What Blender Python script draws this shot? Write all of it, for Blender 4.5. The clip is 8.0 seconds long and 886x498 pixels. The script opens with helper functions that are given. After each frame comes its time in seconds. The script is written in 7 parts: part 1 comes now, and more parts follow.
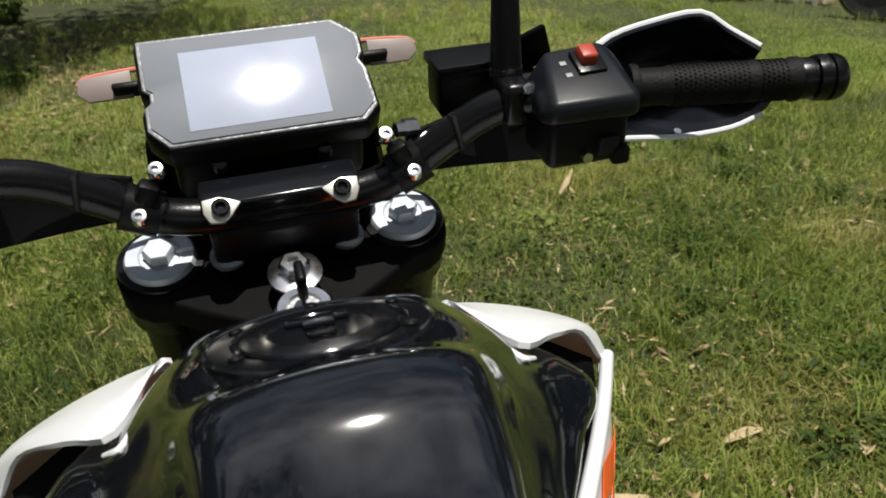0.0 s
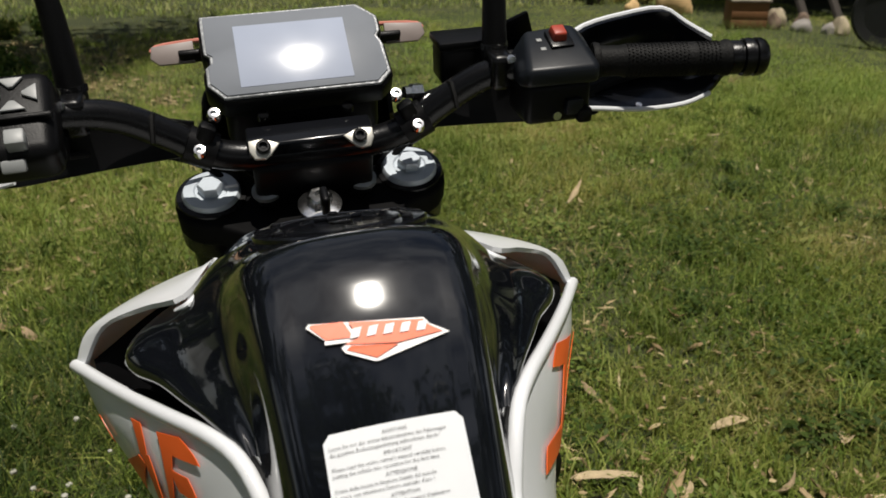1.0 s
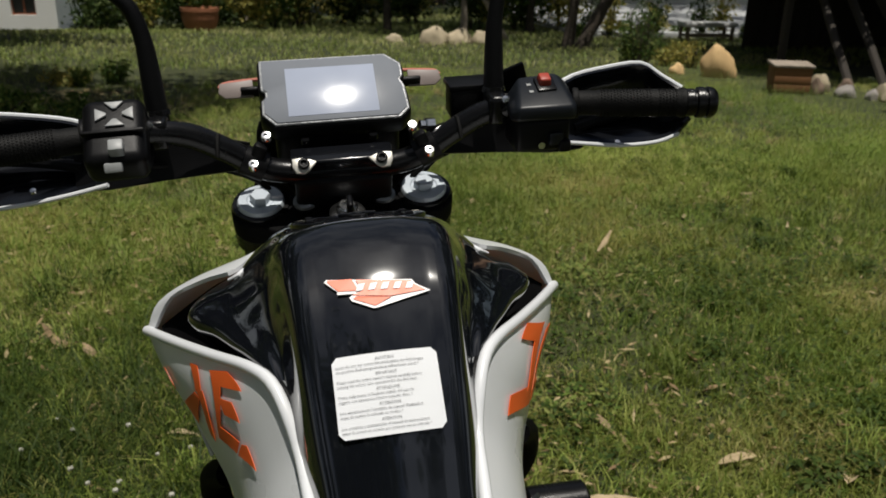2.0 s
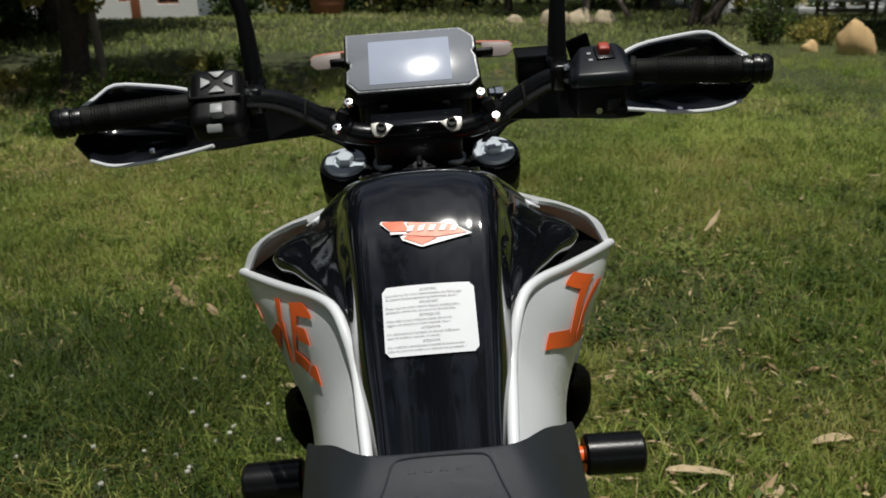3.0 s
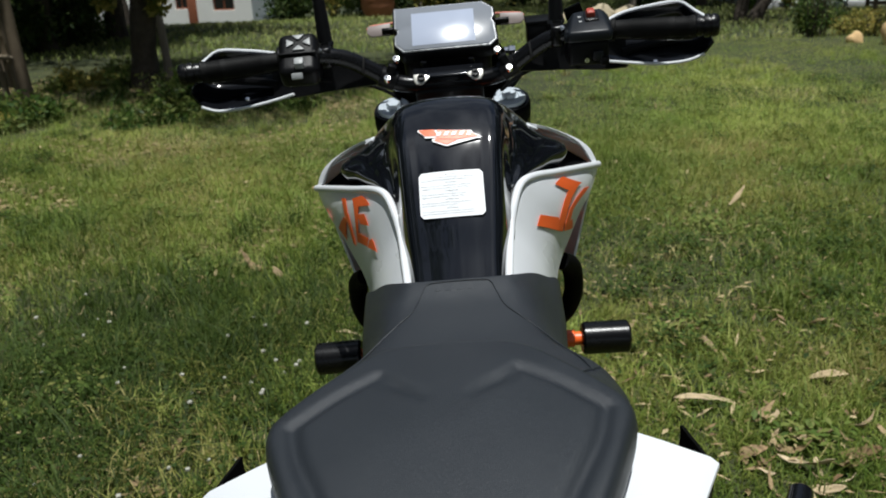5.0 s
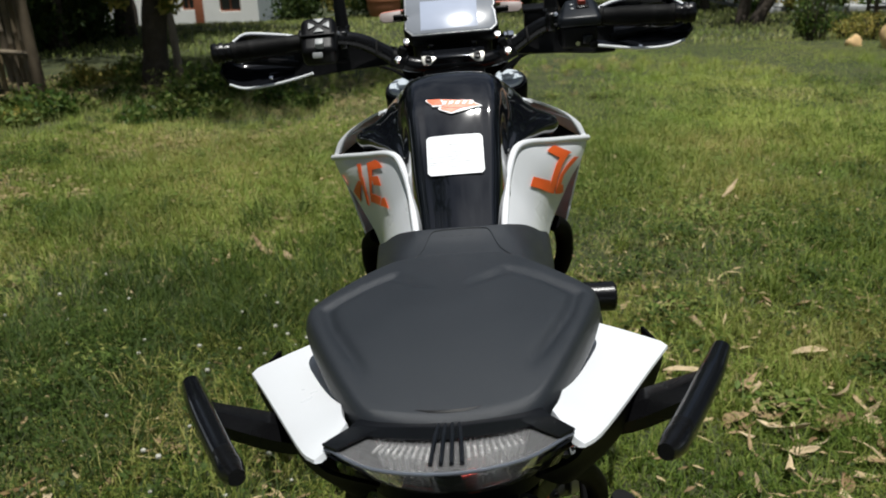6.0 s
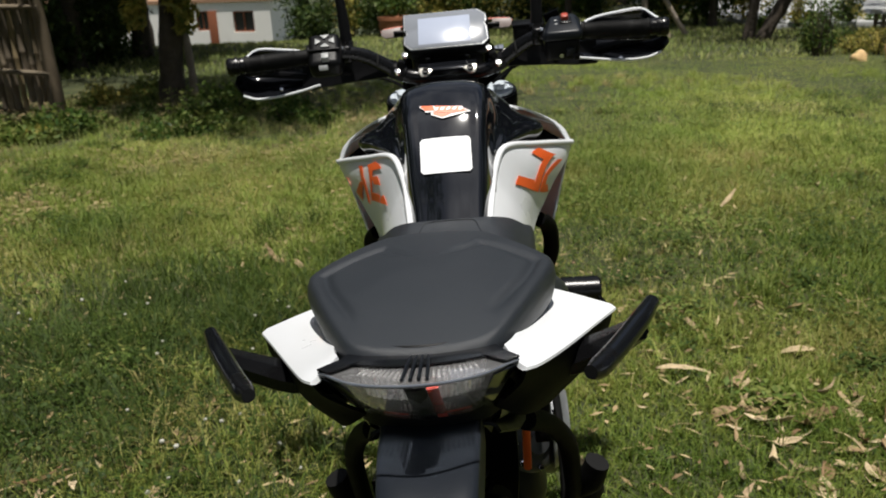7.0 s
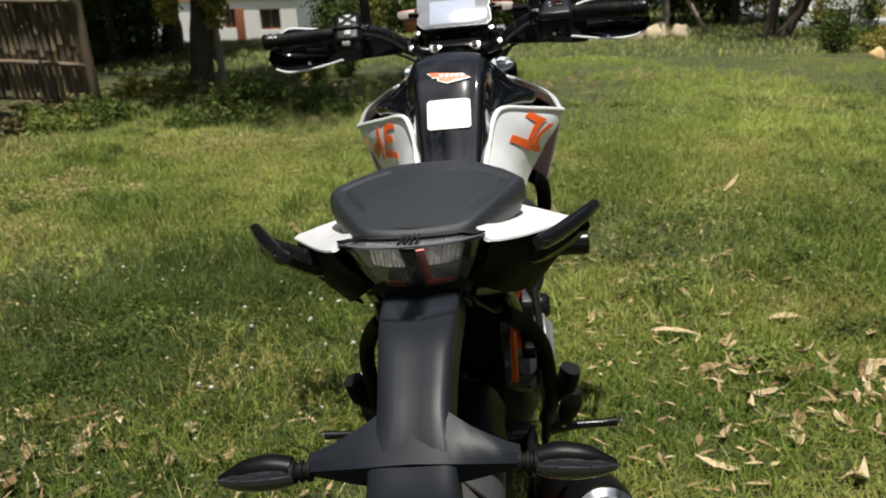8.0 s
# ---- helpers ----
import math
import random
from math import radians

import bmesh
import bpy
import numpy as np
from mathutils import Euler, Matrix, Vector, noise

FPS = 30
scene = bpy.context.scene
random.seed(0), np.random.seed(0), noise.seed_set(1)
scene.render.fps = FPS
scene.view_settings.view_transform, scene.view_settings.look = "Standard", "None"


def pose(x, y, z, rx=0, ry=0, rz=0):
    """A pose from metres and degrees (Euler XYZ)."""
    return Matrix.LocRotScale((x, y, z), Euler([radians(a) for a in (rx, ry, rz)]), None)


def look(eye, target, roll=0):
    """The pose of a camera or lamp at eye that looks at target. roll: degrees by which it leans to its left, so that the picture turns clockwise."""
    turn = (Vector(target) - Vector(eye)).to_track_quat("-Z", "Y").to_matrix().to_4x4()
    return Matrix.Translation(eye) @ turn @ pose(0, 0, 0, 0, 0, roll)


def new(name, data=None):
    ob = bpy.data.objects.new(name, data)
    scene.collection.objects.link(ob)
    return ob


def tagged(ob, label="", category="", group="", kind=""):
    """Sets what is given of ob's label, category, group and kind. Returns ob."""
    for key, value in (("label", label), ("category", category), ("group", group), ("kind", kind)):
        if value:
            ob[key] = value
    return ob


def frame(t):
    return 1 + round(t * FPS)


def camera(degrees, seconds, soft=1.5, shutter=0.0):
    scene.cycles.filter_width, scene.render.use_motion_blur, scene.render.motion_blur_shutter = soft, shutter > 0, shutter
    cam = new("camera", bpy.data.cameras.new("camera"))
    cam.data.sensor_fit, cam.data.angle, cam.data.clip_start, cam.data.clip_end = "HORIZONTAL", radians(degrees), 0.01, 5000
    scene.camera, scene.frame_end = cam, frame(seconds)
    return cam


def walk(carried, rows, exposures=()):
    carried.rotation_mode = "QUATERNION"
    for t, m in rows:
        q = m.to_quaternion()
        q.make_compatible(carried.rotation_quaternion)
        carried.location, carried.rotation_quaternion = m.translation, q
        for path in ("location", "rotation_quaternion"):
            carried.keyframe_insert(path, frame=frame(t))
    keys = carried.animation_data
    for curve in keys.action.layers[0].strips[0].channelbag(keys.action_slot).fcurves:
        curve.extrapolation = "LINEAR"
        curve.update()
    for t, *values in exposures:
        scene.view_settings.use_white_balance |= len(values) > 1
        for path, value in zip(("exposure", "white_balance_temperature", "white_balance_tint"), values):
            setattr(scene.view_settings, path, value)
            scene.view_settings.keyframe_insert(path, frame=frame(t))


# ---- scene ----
cam = camera(57.0, 8.0, 1.7)
cam.data.dof.use_dof, cam.data.dof.focus_distance, cam.data.dof.aperture_fstop = True, 0.78, 14.0
PATH = [
    (0.0, (-0.103, -0.478, 1.253), (0.393, 1.262, 0.400), -0.6),
    (0.5, (-0.126, -0.543, 1.256), (0.349, 1.204, 0.405), 0.7),
    (1, (-0.129, -0.643, 1.244), (0.333, 1.130, 0.442), 0.5),
    (2.5, (-0.114, -0.880, 1.260), (0.125, 0.993, 0.602), 0.9),
    (3, (-0.070, -0.924, 1.255), (0.001, 0.941, 0.538), -0.6),
    (3.5, (-0.035, -1.014, 1.255), (-0.052, 0.857, 0.549), -0.7),
    (4, (-0.036, -1.077, 1.249), (-0.113, 0.800, 0.563), -2.3),
    (4.5, (-0.044, -1.162, 1.248), (-0.101, 0.707, 0.539), -2.3),
    (6, (-0.043, -1.420, 1.227), (-0.102, 0.452, 0.525), -1.6),
    (6.5, (-0.034, -1.466, 1.236), (-0.102, 0.412, 0.552), -1.6),
    (7, (-0.007, -1.551, 1.230), (-0.097, 0.335, 0.570), -2.1),
    (7.5, (0.025, -1.675, 1.213), (-0.112, 0.202, 0.534), -2.5),
    (8, (0.039, -1.793, 1.208), (-0.106, 0.090, 0.548), -2.0),
]
walk(cam, [(t, look(eye, target, roll)) for t, eye, target, roll in PATH],
     [(0.0, 0.25, 6500, 10), (0.5, 0.05, 6560, 10), (1.0, -0.12, 6620, 10), (2.5, -0.32, 6420, 9), (3.5, -0.26, 6180, 8), (4.5, -0.08, 5980, 7),
      (6.0, 0.1, 6150, 8.5), (7.0, 0.2, 6420, 10), (8.0, 0.46, 6550, 10)])

# ---- light: a high noon sun and an open sky ----
SUN_DIR = Vector((0.05, -0.17, 0.97)).normalized()
world = bpy.data.worlds.new("world")
scene.world = world
world.use_nodes = True
wn = world.node_tree.nodes
sky = wn.new("ShaderNodeTexSky")
sky.sky_type = "NISHITA"
sky.sun_disc = False
sky.sun_elevation = math.asin(SUN_DIR.z)
sky.sun_rotation = math.atan2(SUN_DIR.x, SUN_DIR.y)
# broken white cloud over the whole sky
cloud = wn.new("ShaderNodeTexNoise")
cloud.inputs["Scale"].default_value, cloud.inputs["Detail"].default_value, cloud.inputs["Roughness"].default_value = 3.2, 7, 0.62
cover = wn.new("ShaderNodeMapRange")
cover.inputs["From Min"].default_value, cover.inputs["From Max"].default_value, cover.inputs["To Max"].default_value = 0.39, 0.64, 0.8
white = wn.new("ShaderNodeHueSaturation")
white.inputs["Saturation"].default_value, white.inputs["Value"].default_value = 0.22, 3.2
heaven = wn.new("ShaderNodeMix")
heaven.data_type = "RGBA"
world.node_tree.links.new(cloud.outputs["Fac"], cover.inputs["Value"])
world.node_tree.links.new(sky.outputs[0], white.inputs["Color"])
world.node_tree.links.new(cover.outputs[0], heaven.inputs["Factor"])
world.node_tree.links.new(sky.outputs[0], heaven.inputs["A"])
world.node_tree.links.new(white.outputs[0], heaven.inputs["B"])
world.node_tree.links.new(heaven.outputs["Result"], wn["Background"].inputs[0])
wn["Background"].inputs[1].default_value = 0.047
sun = bpy.data.lights.new("sun", "SUN")
sun.energy, sun.angle, sun.color = 5.0, radians(0.6), (1.0, 0.95, 0.87)
sun_ob = new("sun", sun)
sun_ob.matrix_world = look(SUN_DIR * 30, (0, 0, 0))


# ---- materials ----
def material(name, color, rough=0.5, metal=0.0, coat=0.0, vary=0.12, grain=30.0, bump=0.0, bump_scale=200.0,
             spread=None, per="none", spec=0.5, alpha_trans=0.0, patch=0.0, patch_size=0.8, depth=0.002):
    """A surface with two scales of variation, fine relief and, at will, a colour spread by piece."""
    mat = bpy.data.materials.new(name)
    mat.use_nodes = True
    nt = mat.node_tree
    bsdf = nt.nodes["Principled BSDF"]
    bsdf.inputs["Roughness"].default_value = rough
    bsdf.inputs["Metallic"].default_value = metal
    bsdf.inputs["Coat Weight"].default_value = coat
    bsdf.inputs["Coat Roughness"].default_value = 0.04
    bsdf.inputs["Specular IOR Level"].default_value = spec
    bsdf.inputs["Transmission Weight"].default_value = alpha_trans
    coord = nt.nodes.new("ShaderNodeTexCoord")
    big = nt.nodes.new("ShaderNodeTexNoise")
    big.inputs["Scale"].default_value = grain
    big.inputs["Detail"].default_value = 6
    nt.links.new(coord.outputs["Object"], big.inputs["Vector"])
    ramp = nt.nodes.new("ShaderNodeMapRange")
    ramp.inputs["To Min"].default_value = 1 - vary
    ramp.inputs["To Max"].default_value = 1 + vary
    nt.links.new(big.outputs["Fac"], ramp.inputs["Value"])
    mul = nt.nodes.new("ShaderNodeMix")
    mul.data_type, mul.blend_type = "RGBA", "MULTIPLY"
    mul.inputs["Factor"].default_value = 1.0
    mul.inputs["A"].default_value = (*color, 1)
    if spread:
        cr = nt.nodes.new("ShaderNodeValToRGB")
        cr.color_ramp.interpolation = "LINEAR"
        while len(cr.color_ramp.elements) < len(spread):
            cr.color_ramp.elements.new(0.5)
        for n, c in enumerate(spread):
            cr.color_ramp.elements[n].position = n / (len(spread) - 1)
            cr.color_ramp.elements[n].color = (*c, 1)
        if per == "island":
            src = nt.nodes.new("ShaderNodeNewGeometry").outputs["Random Per Island"]
        elif per == "object":
            src = nt.nodes.new("ShaderNodeObjectInfo").outputs["Random"]
        else:
            src = big.outputs["Fac"]
        if patch:
            # neighbours share a tone: soft patches, broken up piece by piece
            wide = nt.nodes.new("ShaderNodeTexNoise")
            wide.inputs["Scale"].default_value = patch_size
            wide.inputs["Detail"].default_value = 3
            nt.links.new(coord.outputs["Object"], wide.inputs["Vector"])
            level = nt.nodes.new("ShaderNodeMapRange")
            level.inputs["From Min"].default_value, level.inputs["From Max"].default_value = 0.32, 0.68
            nt.links.new(wide.outputs["Fac"], level.inputs["Value"])
            blend = nt.nodes.new("ShaderNodeMix")
            blend.inputs["Factor"].default_value = patch
            nt.links.new(src, blend.inputs["A"])
            nt.links.new(level.outputs[0], blend.inputs["B"])
            src = blend.outputs["Result"]
        nt.links.new(src, cr.inputs[0])
        nt.links.new(cr.outputs[0], mul.inputs["A"])
    nt.links.new(ramp.outputs[0], mul.inputs["B"])
    nt.links.new(mul.outputs["Result"], bsdf.inputs["Base Color"])
    fine = nt.nodes.new("ShaderNodeTexNoise")
    fine.inputs["Scale"].default_value = bump_scale
    fine.inputs["Detail"].default_value = 3
    nt.links.new(coord.outputs["Object"], fine.inputs["Vector"])
    rr = nt.nodes.new("ShaderNodeMapRange")
    rr.inputs["To Min"].default_value = max(rough - 0.06, 0.01)
    rr.inputs["To Max"].default_value = min(rough + min(0.10, 1.5 * rough), 1)
    nt.links.new(big.outputs["Fac"], rr.inputs["Value"])
    nt.links.new(rr.outputs[0], bsdf.inputs["Roughness"])
    if bump:
        bp = nt.nodes.new("ShaderNodeBump")
        bp.inputs["Strength"].default_value = bump
        bp.inputs["Distance"].default_value = depth
        nt.links.new(fine.outputs["Fac"], bp.inputs["Height"])
        nt.links.new(bp.outputs[0], bsdf.inputs["Normal"])
    return mat


def leafy(mat, share=0.35):
    """Lets light through thin blades and leaves: part of the surface scatters to its far side."""
    nt = mat.node_tree
    bsdf, out = nt.nodes["Principled BSDF"], nt.nodes["Material Output"]
    color = bsdf.inputs["Base Color"].links[0].from_socket
    tr = nt.nodes.new("ShaderNodeBsdfTranslucent")
    nt.links.new(color, tr.inputs["Color"])
    mix = nt.nodes.new("ShaderNodeMixShader")
    mix.inputs[0].default_value = share
    nt.links.new(bsdf.outputs[0], mix.inputs[1])
    nt.links.new(tr.outputs[0], mix.inputs[2])
    nt.links.new(mix.outputs[0], out.inputs["Surface"])
    return mat


GLOSS_BLACK = material("gloss_black_paint", (0.005, 0.0055, 0.007), 0.11, spec=0.42, vary=0.3, grain=9)
TANK_BLACK = material("dusty_black_tank_paint", (0.0042, 0.0050, 0.0068), 0.045, coat=0.5, spec=0.5, vary=0.55, grain=11)
SATIN_BLACK = material("satin_black_plastic", (0.0035, 0.0035, 0.004), 0.38, spec=0.16, vary=0.2, bump=0.15, bump_scale=900)
GREY_BLACK = material("dark_grey_plastic", (0.0065, 0.0082, 0.0112), 0.36, spec=0.30, vary=0.15, bump=0.06, bump_scale=1200)
# dark plastic whose blue-grey sky sheen is put into the base colour
CARRIER = material("dark_plastic_sky_sheen", (0.0115, 0.0140, 0.0185), 0.33, spec=0.09, vary=0.15, grain=14)
MATT_BLACK = material("matt_black_plastic", (0.0025, 0.0025, 0.0028), 0.6, spec=0.06, vary=0.2, bump=0.2, bump_scale=900)
BLACK_METAL = material("black_coated_metal", (0.004, 0.004, 0.0045), 0.24, spec=0.30, vary=0.2, bump=0.1, bump_scale=600)
RUBBER = material("black_rubber", (0.004, 0.004, 0.004), 0.6, spec=0.16, vary=0.2, bump=0.3, bump_scale=500)
VINYL = material("black_seat_vinyl", (0.0170, 0.0205, 0.0255), 0.43, spec=0.50, vary=0.12, grain=14, bump=0.35, bump_scale=1500)
WHITE = material("white_gloss_plastic", (0.72, 0.74, 0.765), 0.28, coat=0.35, vary=0.03, grain=12)
ORANGE = material("orange_paint", (0.86, 0.13, 0.015), 0.35, coat=0.2, vary=0.08)
DECAL_ORANGE = material("orange_decal_film", (0.80, 0.12, 0.02), 0.38, vary=0.06, grain=60)
DECAL_WHITE = material("white_decal_film", (0.80, 0.80, 0.80), 0.4, vary=0.03)
STICKER = material("white_sticker_paper", (0.765, 0.785, 0.81), 0.45, vary=0.04, grain=40)
INK = material("grey_print_ink", (0.16, 0.16, 0.17), 0.6, vary=0.1)
DULL_ALU = material("dull_dark_aluminium", (0.10, 0.105, 0.11), 0.42, metal=0.7, vary=0.35, grain=40, bump=0.3, bump_scale=400)
CHROME = material("bright_steel", (0.72, 0.72, 0.72), 0.16, metal=1.0, vary=0.1, grain=80)
# cap aluminium with the sky's bluish reflection tinted into its colour
CAP_ALU = material("anodised_cap_sky_tint", (0.46, 0.51, 0.56), 0.48, metal=0.25, vary=0.08, grain=60)
CAST_ALU = material("cast_aluminium", (0.36, 0.37, 0.38), 0.45, metal=0.8, vary=0.2, bump=0.3, bump_scale=400)
ALU_CLAMP = material("milled_aluminium", (0.62, 0.60, 0.54), 0.35, metal=0.7, vary=0.1)
TAB_GREY = material("grey_tab_plastic", (0.24, 0.20, 0.185), 0.45, vary=0.15)
BUTTON = material("grey_button_plastic", (0.27, 0.28, 0.28), 0.45, vary=0.1, grain=90)
RED_BUTTON = material("red_switch_plastic", (0.34, 0.045, 0.025), 0.4, vary=0.1)
RED_LENS = material("red_reflector_plastic", (0.50, 0.050, 0.035), 0.18, coat=0.5, vary=0.1)
# screen and cover glass: the sky's pale reflection is put into both base colours
SCREEN = material("display_sky_tint", (0.36, 0.40, 0.50), 0.18, spec=0.6, vary=0.05, grain=25)
SKY_GREY_GLASS = material("display_glass_sky_grey", (0.20, 0.215, 0.24), 0.15, spec=0.6, vary=0.06)
PINK = material("faded_red_film", (0.56, 0.20, 0.15), 0.4, vary=0.1)
AMBER = material("smoked_indicator_lens", (0.018, 0.018, 0.021), 0.10, coat=0.8, vary=0.2)
# paler grey that paints the highlight along the tail light's lip
LIP_GLINT = material("lip_glint_plastic", (0.09, 0.10, 0.12), 0.22, coat=0.5, vary=0.3, grain=60)
SILVER = material("silvered_plastic", (0.52, 0.52, 0.51), 0.25, metal=0.5, vary=0.08, grain=60)
TYRE = material("tyre_rubber", (0.022, 0.022, 0.023), 0.7, vary=0.25, bump=0.4, bump_scale=250)


def clear_material(name, tint, rough):
    mat = bpy.data.materials.new(name)
    mat.use_nodes = True
    b = mat.node_tree.nodes["Principled BSDF"]
    b.inputs["Base Color"].default_value = (*tint, 1)
    b.inputs["Roughness"].default_value = rough
    b.inputs["Transmission Weight"].default_value = 0.92
    b.inputs["IOR"].default_value = 1.22
    return mat


CLEAR = clear_material("clear_lens", (0.95, 0.95, 0.95), 0.02)
SMOKED = clear_material("smoked_lens", (0.66, 0.66, 0.67), 0.02)
MIRROR_GLASS = material("mirror_glass", (0.85, 0.85, 0.85), 0.02, metal=1.0, vary=0.02)

SOIL = material("lawn_soil", (0.10, 0.09, 0.04), 0.95, vary=0.5, grain=3.0, bump=0.6, bump_scale=60,
                spread=[(0.012, 0.019, 0.004), (0.022, 0.032, 0.007), (0.044, 0.048, 0.014), (0.120, 0.096, 0.046)])
GRASS = material("grass_blades", (0.08, 0.12, 0.03), 0.55, vary=0.5, grain=1.2, per="island", spec=0.22, patch=0.62, patch_size=0.9,
                 spread=[(0.040, 0.080, 0.011), (0.083, 0.140, 0.020), (0.150, 0.202, 0.034), (0.228, 0.258, 0.055), (0.350, 0.320, 0.105), (0.480, 0.390, 0.175)])
MEADOW = material("meadow_grass", (0.215, 0.268, 0.054), 0.6, vary=0.3, grain=0.7, per="island", spec=0.22, patch=0.55, patch_size=0.6,
                  spread=[(0.110, 0.190, 0.034), (0.205, 0.295, 0.056), (0.300, 0.372, 0.080), (0.390, 0.420, 0.110), (0.600, 0.510, 0.270)])
HAZY = material("seeding_grass", (0.24, 0.28, 0.07), 0.65, vary=0.25, grain=0.5, per="island", spec=0.22, patch=0.5, patch_size=0.5,
                spread=[(0.165, 0.250, 0.060), (0.255, 0.320, 0.090), (0.340, 0.362, 0.125), (0.480, 0.430, 0.250)])
CLOVER = material("clover_leaves", (0.05, 0.11, 0.02), 0.55, vary=0.35, grain=1.5, per="island", spec=0.22,
                  spread=[(0.026, 0.050, 0.009), (0.047, 0.080, 0.014), (0.085, 0.122, 0.025)])
PETAL = material("clover_flower_white", (0.42, 0.41, 0.35), 0.7, vary=0.2)
DRY_LEAF = material("dry_leaf", (0.38, 0.275, 0.15), 0.65, vary=0.55, grain=34, spec=0.25, bump=0.6, bump_scale=160, per="object",
                    spread=[(0.15, 0.09, 0.042), (0.33, 0.24, 0.13), (0.42, 0.325, 0.195), (0.51, 0.41, 0.265), (0.21, 0.135, 0.07)])
STRAW = material("dry_straw_grass", (0.38, 0.31, 0.14), 0.75, vary=0.3, grain=3, per="island", spec=0.22,
                 spread=[(0.20, 0.17, 0.06), (0.34, 0.29, 0.12), (0.46, 0.38, 0.19)])
LITTER = material("leaf_litter", (0.40, 0.30, 0.15), 0.7, vary=0.3, grain=30, per="island",
                  spread=[(0.14, 0.085, 0.04), (0.27, 0.19, 0.09), (0.42, 0.33, 0.18)])
BARK = material("tree_bark", (0.058, 0.045, 0.032), 0.9, vary=0.75, grain=11, bump=1.0, bump_scale=26, depth=0.03)
PALE_BARK = material("pale_bark", (0.30, 0.25, 0.20), 0.85, vary=0.4, grain=7, bump=0.8, bump_scale=30, depth=0.015)
LEAVES = material("tree_foliage", (0.05, 0.09, 0.02), 0.55, vary=0.3, grain=0.8, per="island", spec=0.22,
                  spread=[(0.016, 0.034, 0.008), (0.032, 0.060, 0.013), (0.052, 0.084, 0.018), (0.080, 0.100, 0.024)])
SHRUB_LEAVES = material("shrub_foliage", (0.06, 0.11, 0.025), 0.5, vary=0.3, grain=2, per="island", spec=0.22,
                        spread=[(0.03, 0.065, 0.012), (0.055, 0.11, 0.02), (0.10, 0.15, 0.03), (0.16, 0.18, 0.04)])
WEED_LEAVES = material("weed_foliage", (0.12, 0.19, 0.03), 0.55, vary=0.3, grain=2, per="island", spec=0.22,
                       spread=[(0.074, 0.123, 0.024), (0.126, 0.190, 0.036), (0.200, 0.247, 0.060), (0.273, 0.266, 0.084)])
YELLOW_LEAVES = material("yellowing_foliage", (0.28, 0.25, 0.06), 0.55, vary=0.25, grain=2, per="island", spec=0.22,
                         spread=[(0.130, 0.169, 0.039), (0.312, 0.286, 0.065), (0.494, 0.390, 0.104)])
# weathered bamboo tones, all darkened by a quarter to hold the fence's shade
SHADED_BAMBOO = material("weathered_shaded_bamboo", (0.26, 0.20, 0.13), 0.7, vary=0.35, grain=14, bump=0.5, bump_scale=90, per="object",
                  spread=[(0.060, 0.046, 0.032), (0.195, 0.156, 0.106), (0.100, 0.078, 0.055), (0.255, 0.192, 0.100), (0.150, 0.128, 0.100)])
ROCK = material("pale_stone", (0.44, 0.37, 0.25), 0.85, vary=0.25, grain=8, bump=0.8, bump_scale=30)
GREY_ROCK = material("grey_stone", (0.26, 0.24, 0.22), 0.9, vary=0.3, grain=8, bump=0.8, bump_scale=30)
BROWN_ROCK = material("brown_stone", (0.17, 0.12, 0.085), 0.9, vary=0.3, grain=8, bump=0.8, bump_scale=30)
ORANGE_ROCK = material("ochre_stone", (0.62, 0.42, 0.20), 0.85, vary=0.2, grain=7, bump=0.8, bump_scale=30)
TERRACOTTA = material("terracotta", (0.40, 0.16, 0.08), 0.75, vary=0.2, grain=10, bump=0.3, bump_scale=80)
PLASTER = material("whitewashed_plaster", (0.84, 0.82, 0.77), 0.85, vary=0.08, grain=1.5, bump=0.4, bump_scale=30)
DARK_GLASS = material("dark_window_glass", (0.03, 0.03, 0.032), 0.08, vary=0.1)
RED_WOOD = material("red_brown_wood", (0.24, 0.075, 0.03), 0.6, vary=0.25, grain=6)
GAP_SLAB = material("pale_gap_slab", (0.42, 0.43, 0.43), 0.85, vary=0.12, grain=1.2, bump=0.4, bump_scale=40)
RUST_WOOD = material("orange_brown_board", (0.19, 0.085, 0.03), 0.75, vary=0.3, grain=9, bump=0.4, bump_scale=60)
ROOF_TILE = material("clay_roof", (0.34, 0.20, 0.12), 0.8, vary=0.25, grain=5, bump=0.5, bump_scale=20)
# darkened copy of the plank, with the lean-to's inner shade in its colour
SHADE_PLANK = material("plank_with_shade", (0.035, 0.028, 0.022), 0.85, vary=0.35, grain=9, bump=0.4, bump_scale=60)
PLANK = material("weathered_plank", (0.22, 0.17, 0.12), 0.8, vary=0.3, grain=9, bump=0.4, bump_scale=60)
for leaf in (GRASS, MEADOW, HAZY, CLOVER, LEAVES, SHRUB_LEAVES, YELLOW_LEAVES, WEED_LEAVES):
    leafy(leaf)
WHITE_PAINT = material("white_painted_board", (0.66, 0.66, 0.65), 0.6, vary=0.08, grain=5)


# ---- mesh helpers ----
def part(name, bm, mat, parent=None, label="", smooth=40.0):
    """Links a bmesh as one mesh object under a thing or a part."""
    me = bpy.data.meshes.new(name)
    bmesh.ops.recalc_face_normals(bm, faces=bm.faces)
    bm.to_mesh(me)
    bm.free()
    me.materials.append(mat)
    if smooth:
        me.polygons.foreach_set("use_smooth", [True] * len(me.polygons))
        me.set_sharp_from_angle(angle=radians(smooth))
    ob = new(name, me)
    if parent:
        ob.parent = parent
    if label:
        tagged(ob, label)
    return ob


def thing(name, label, category, group="", kind=""):
    return tagged(new(name), label, category, group, kind)


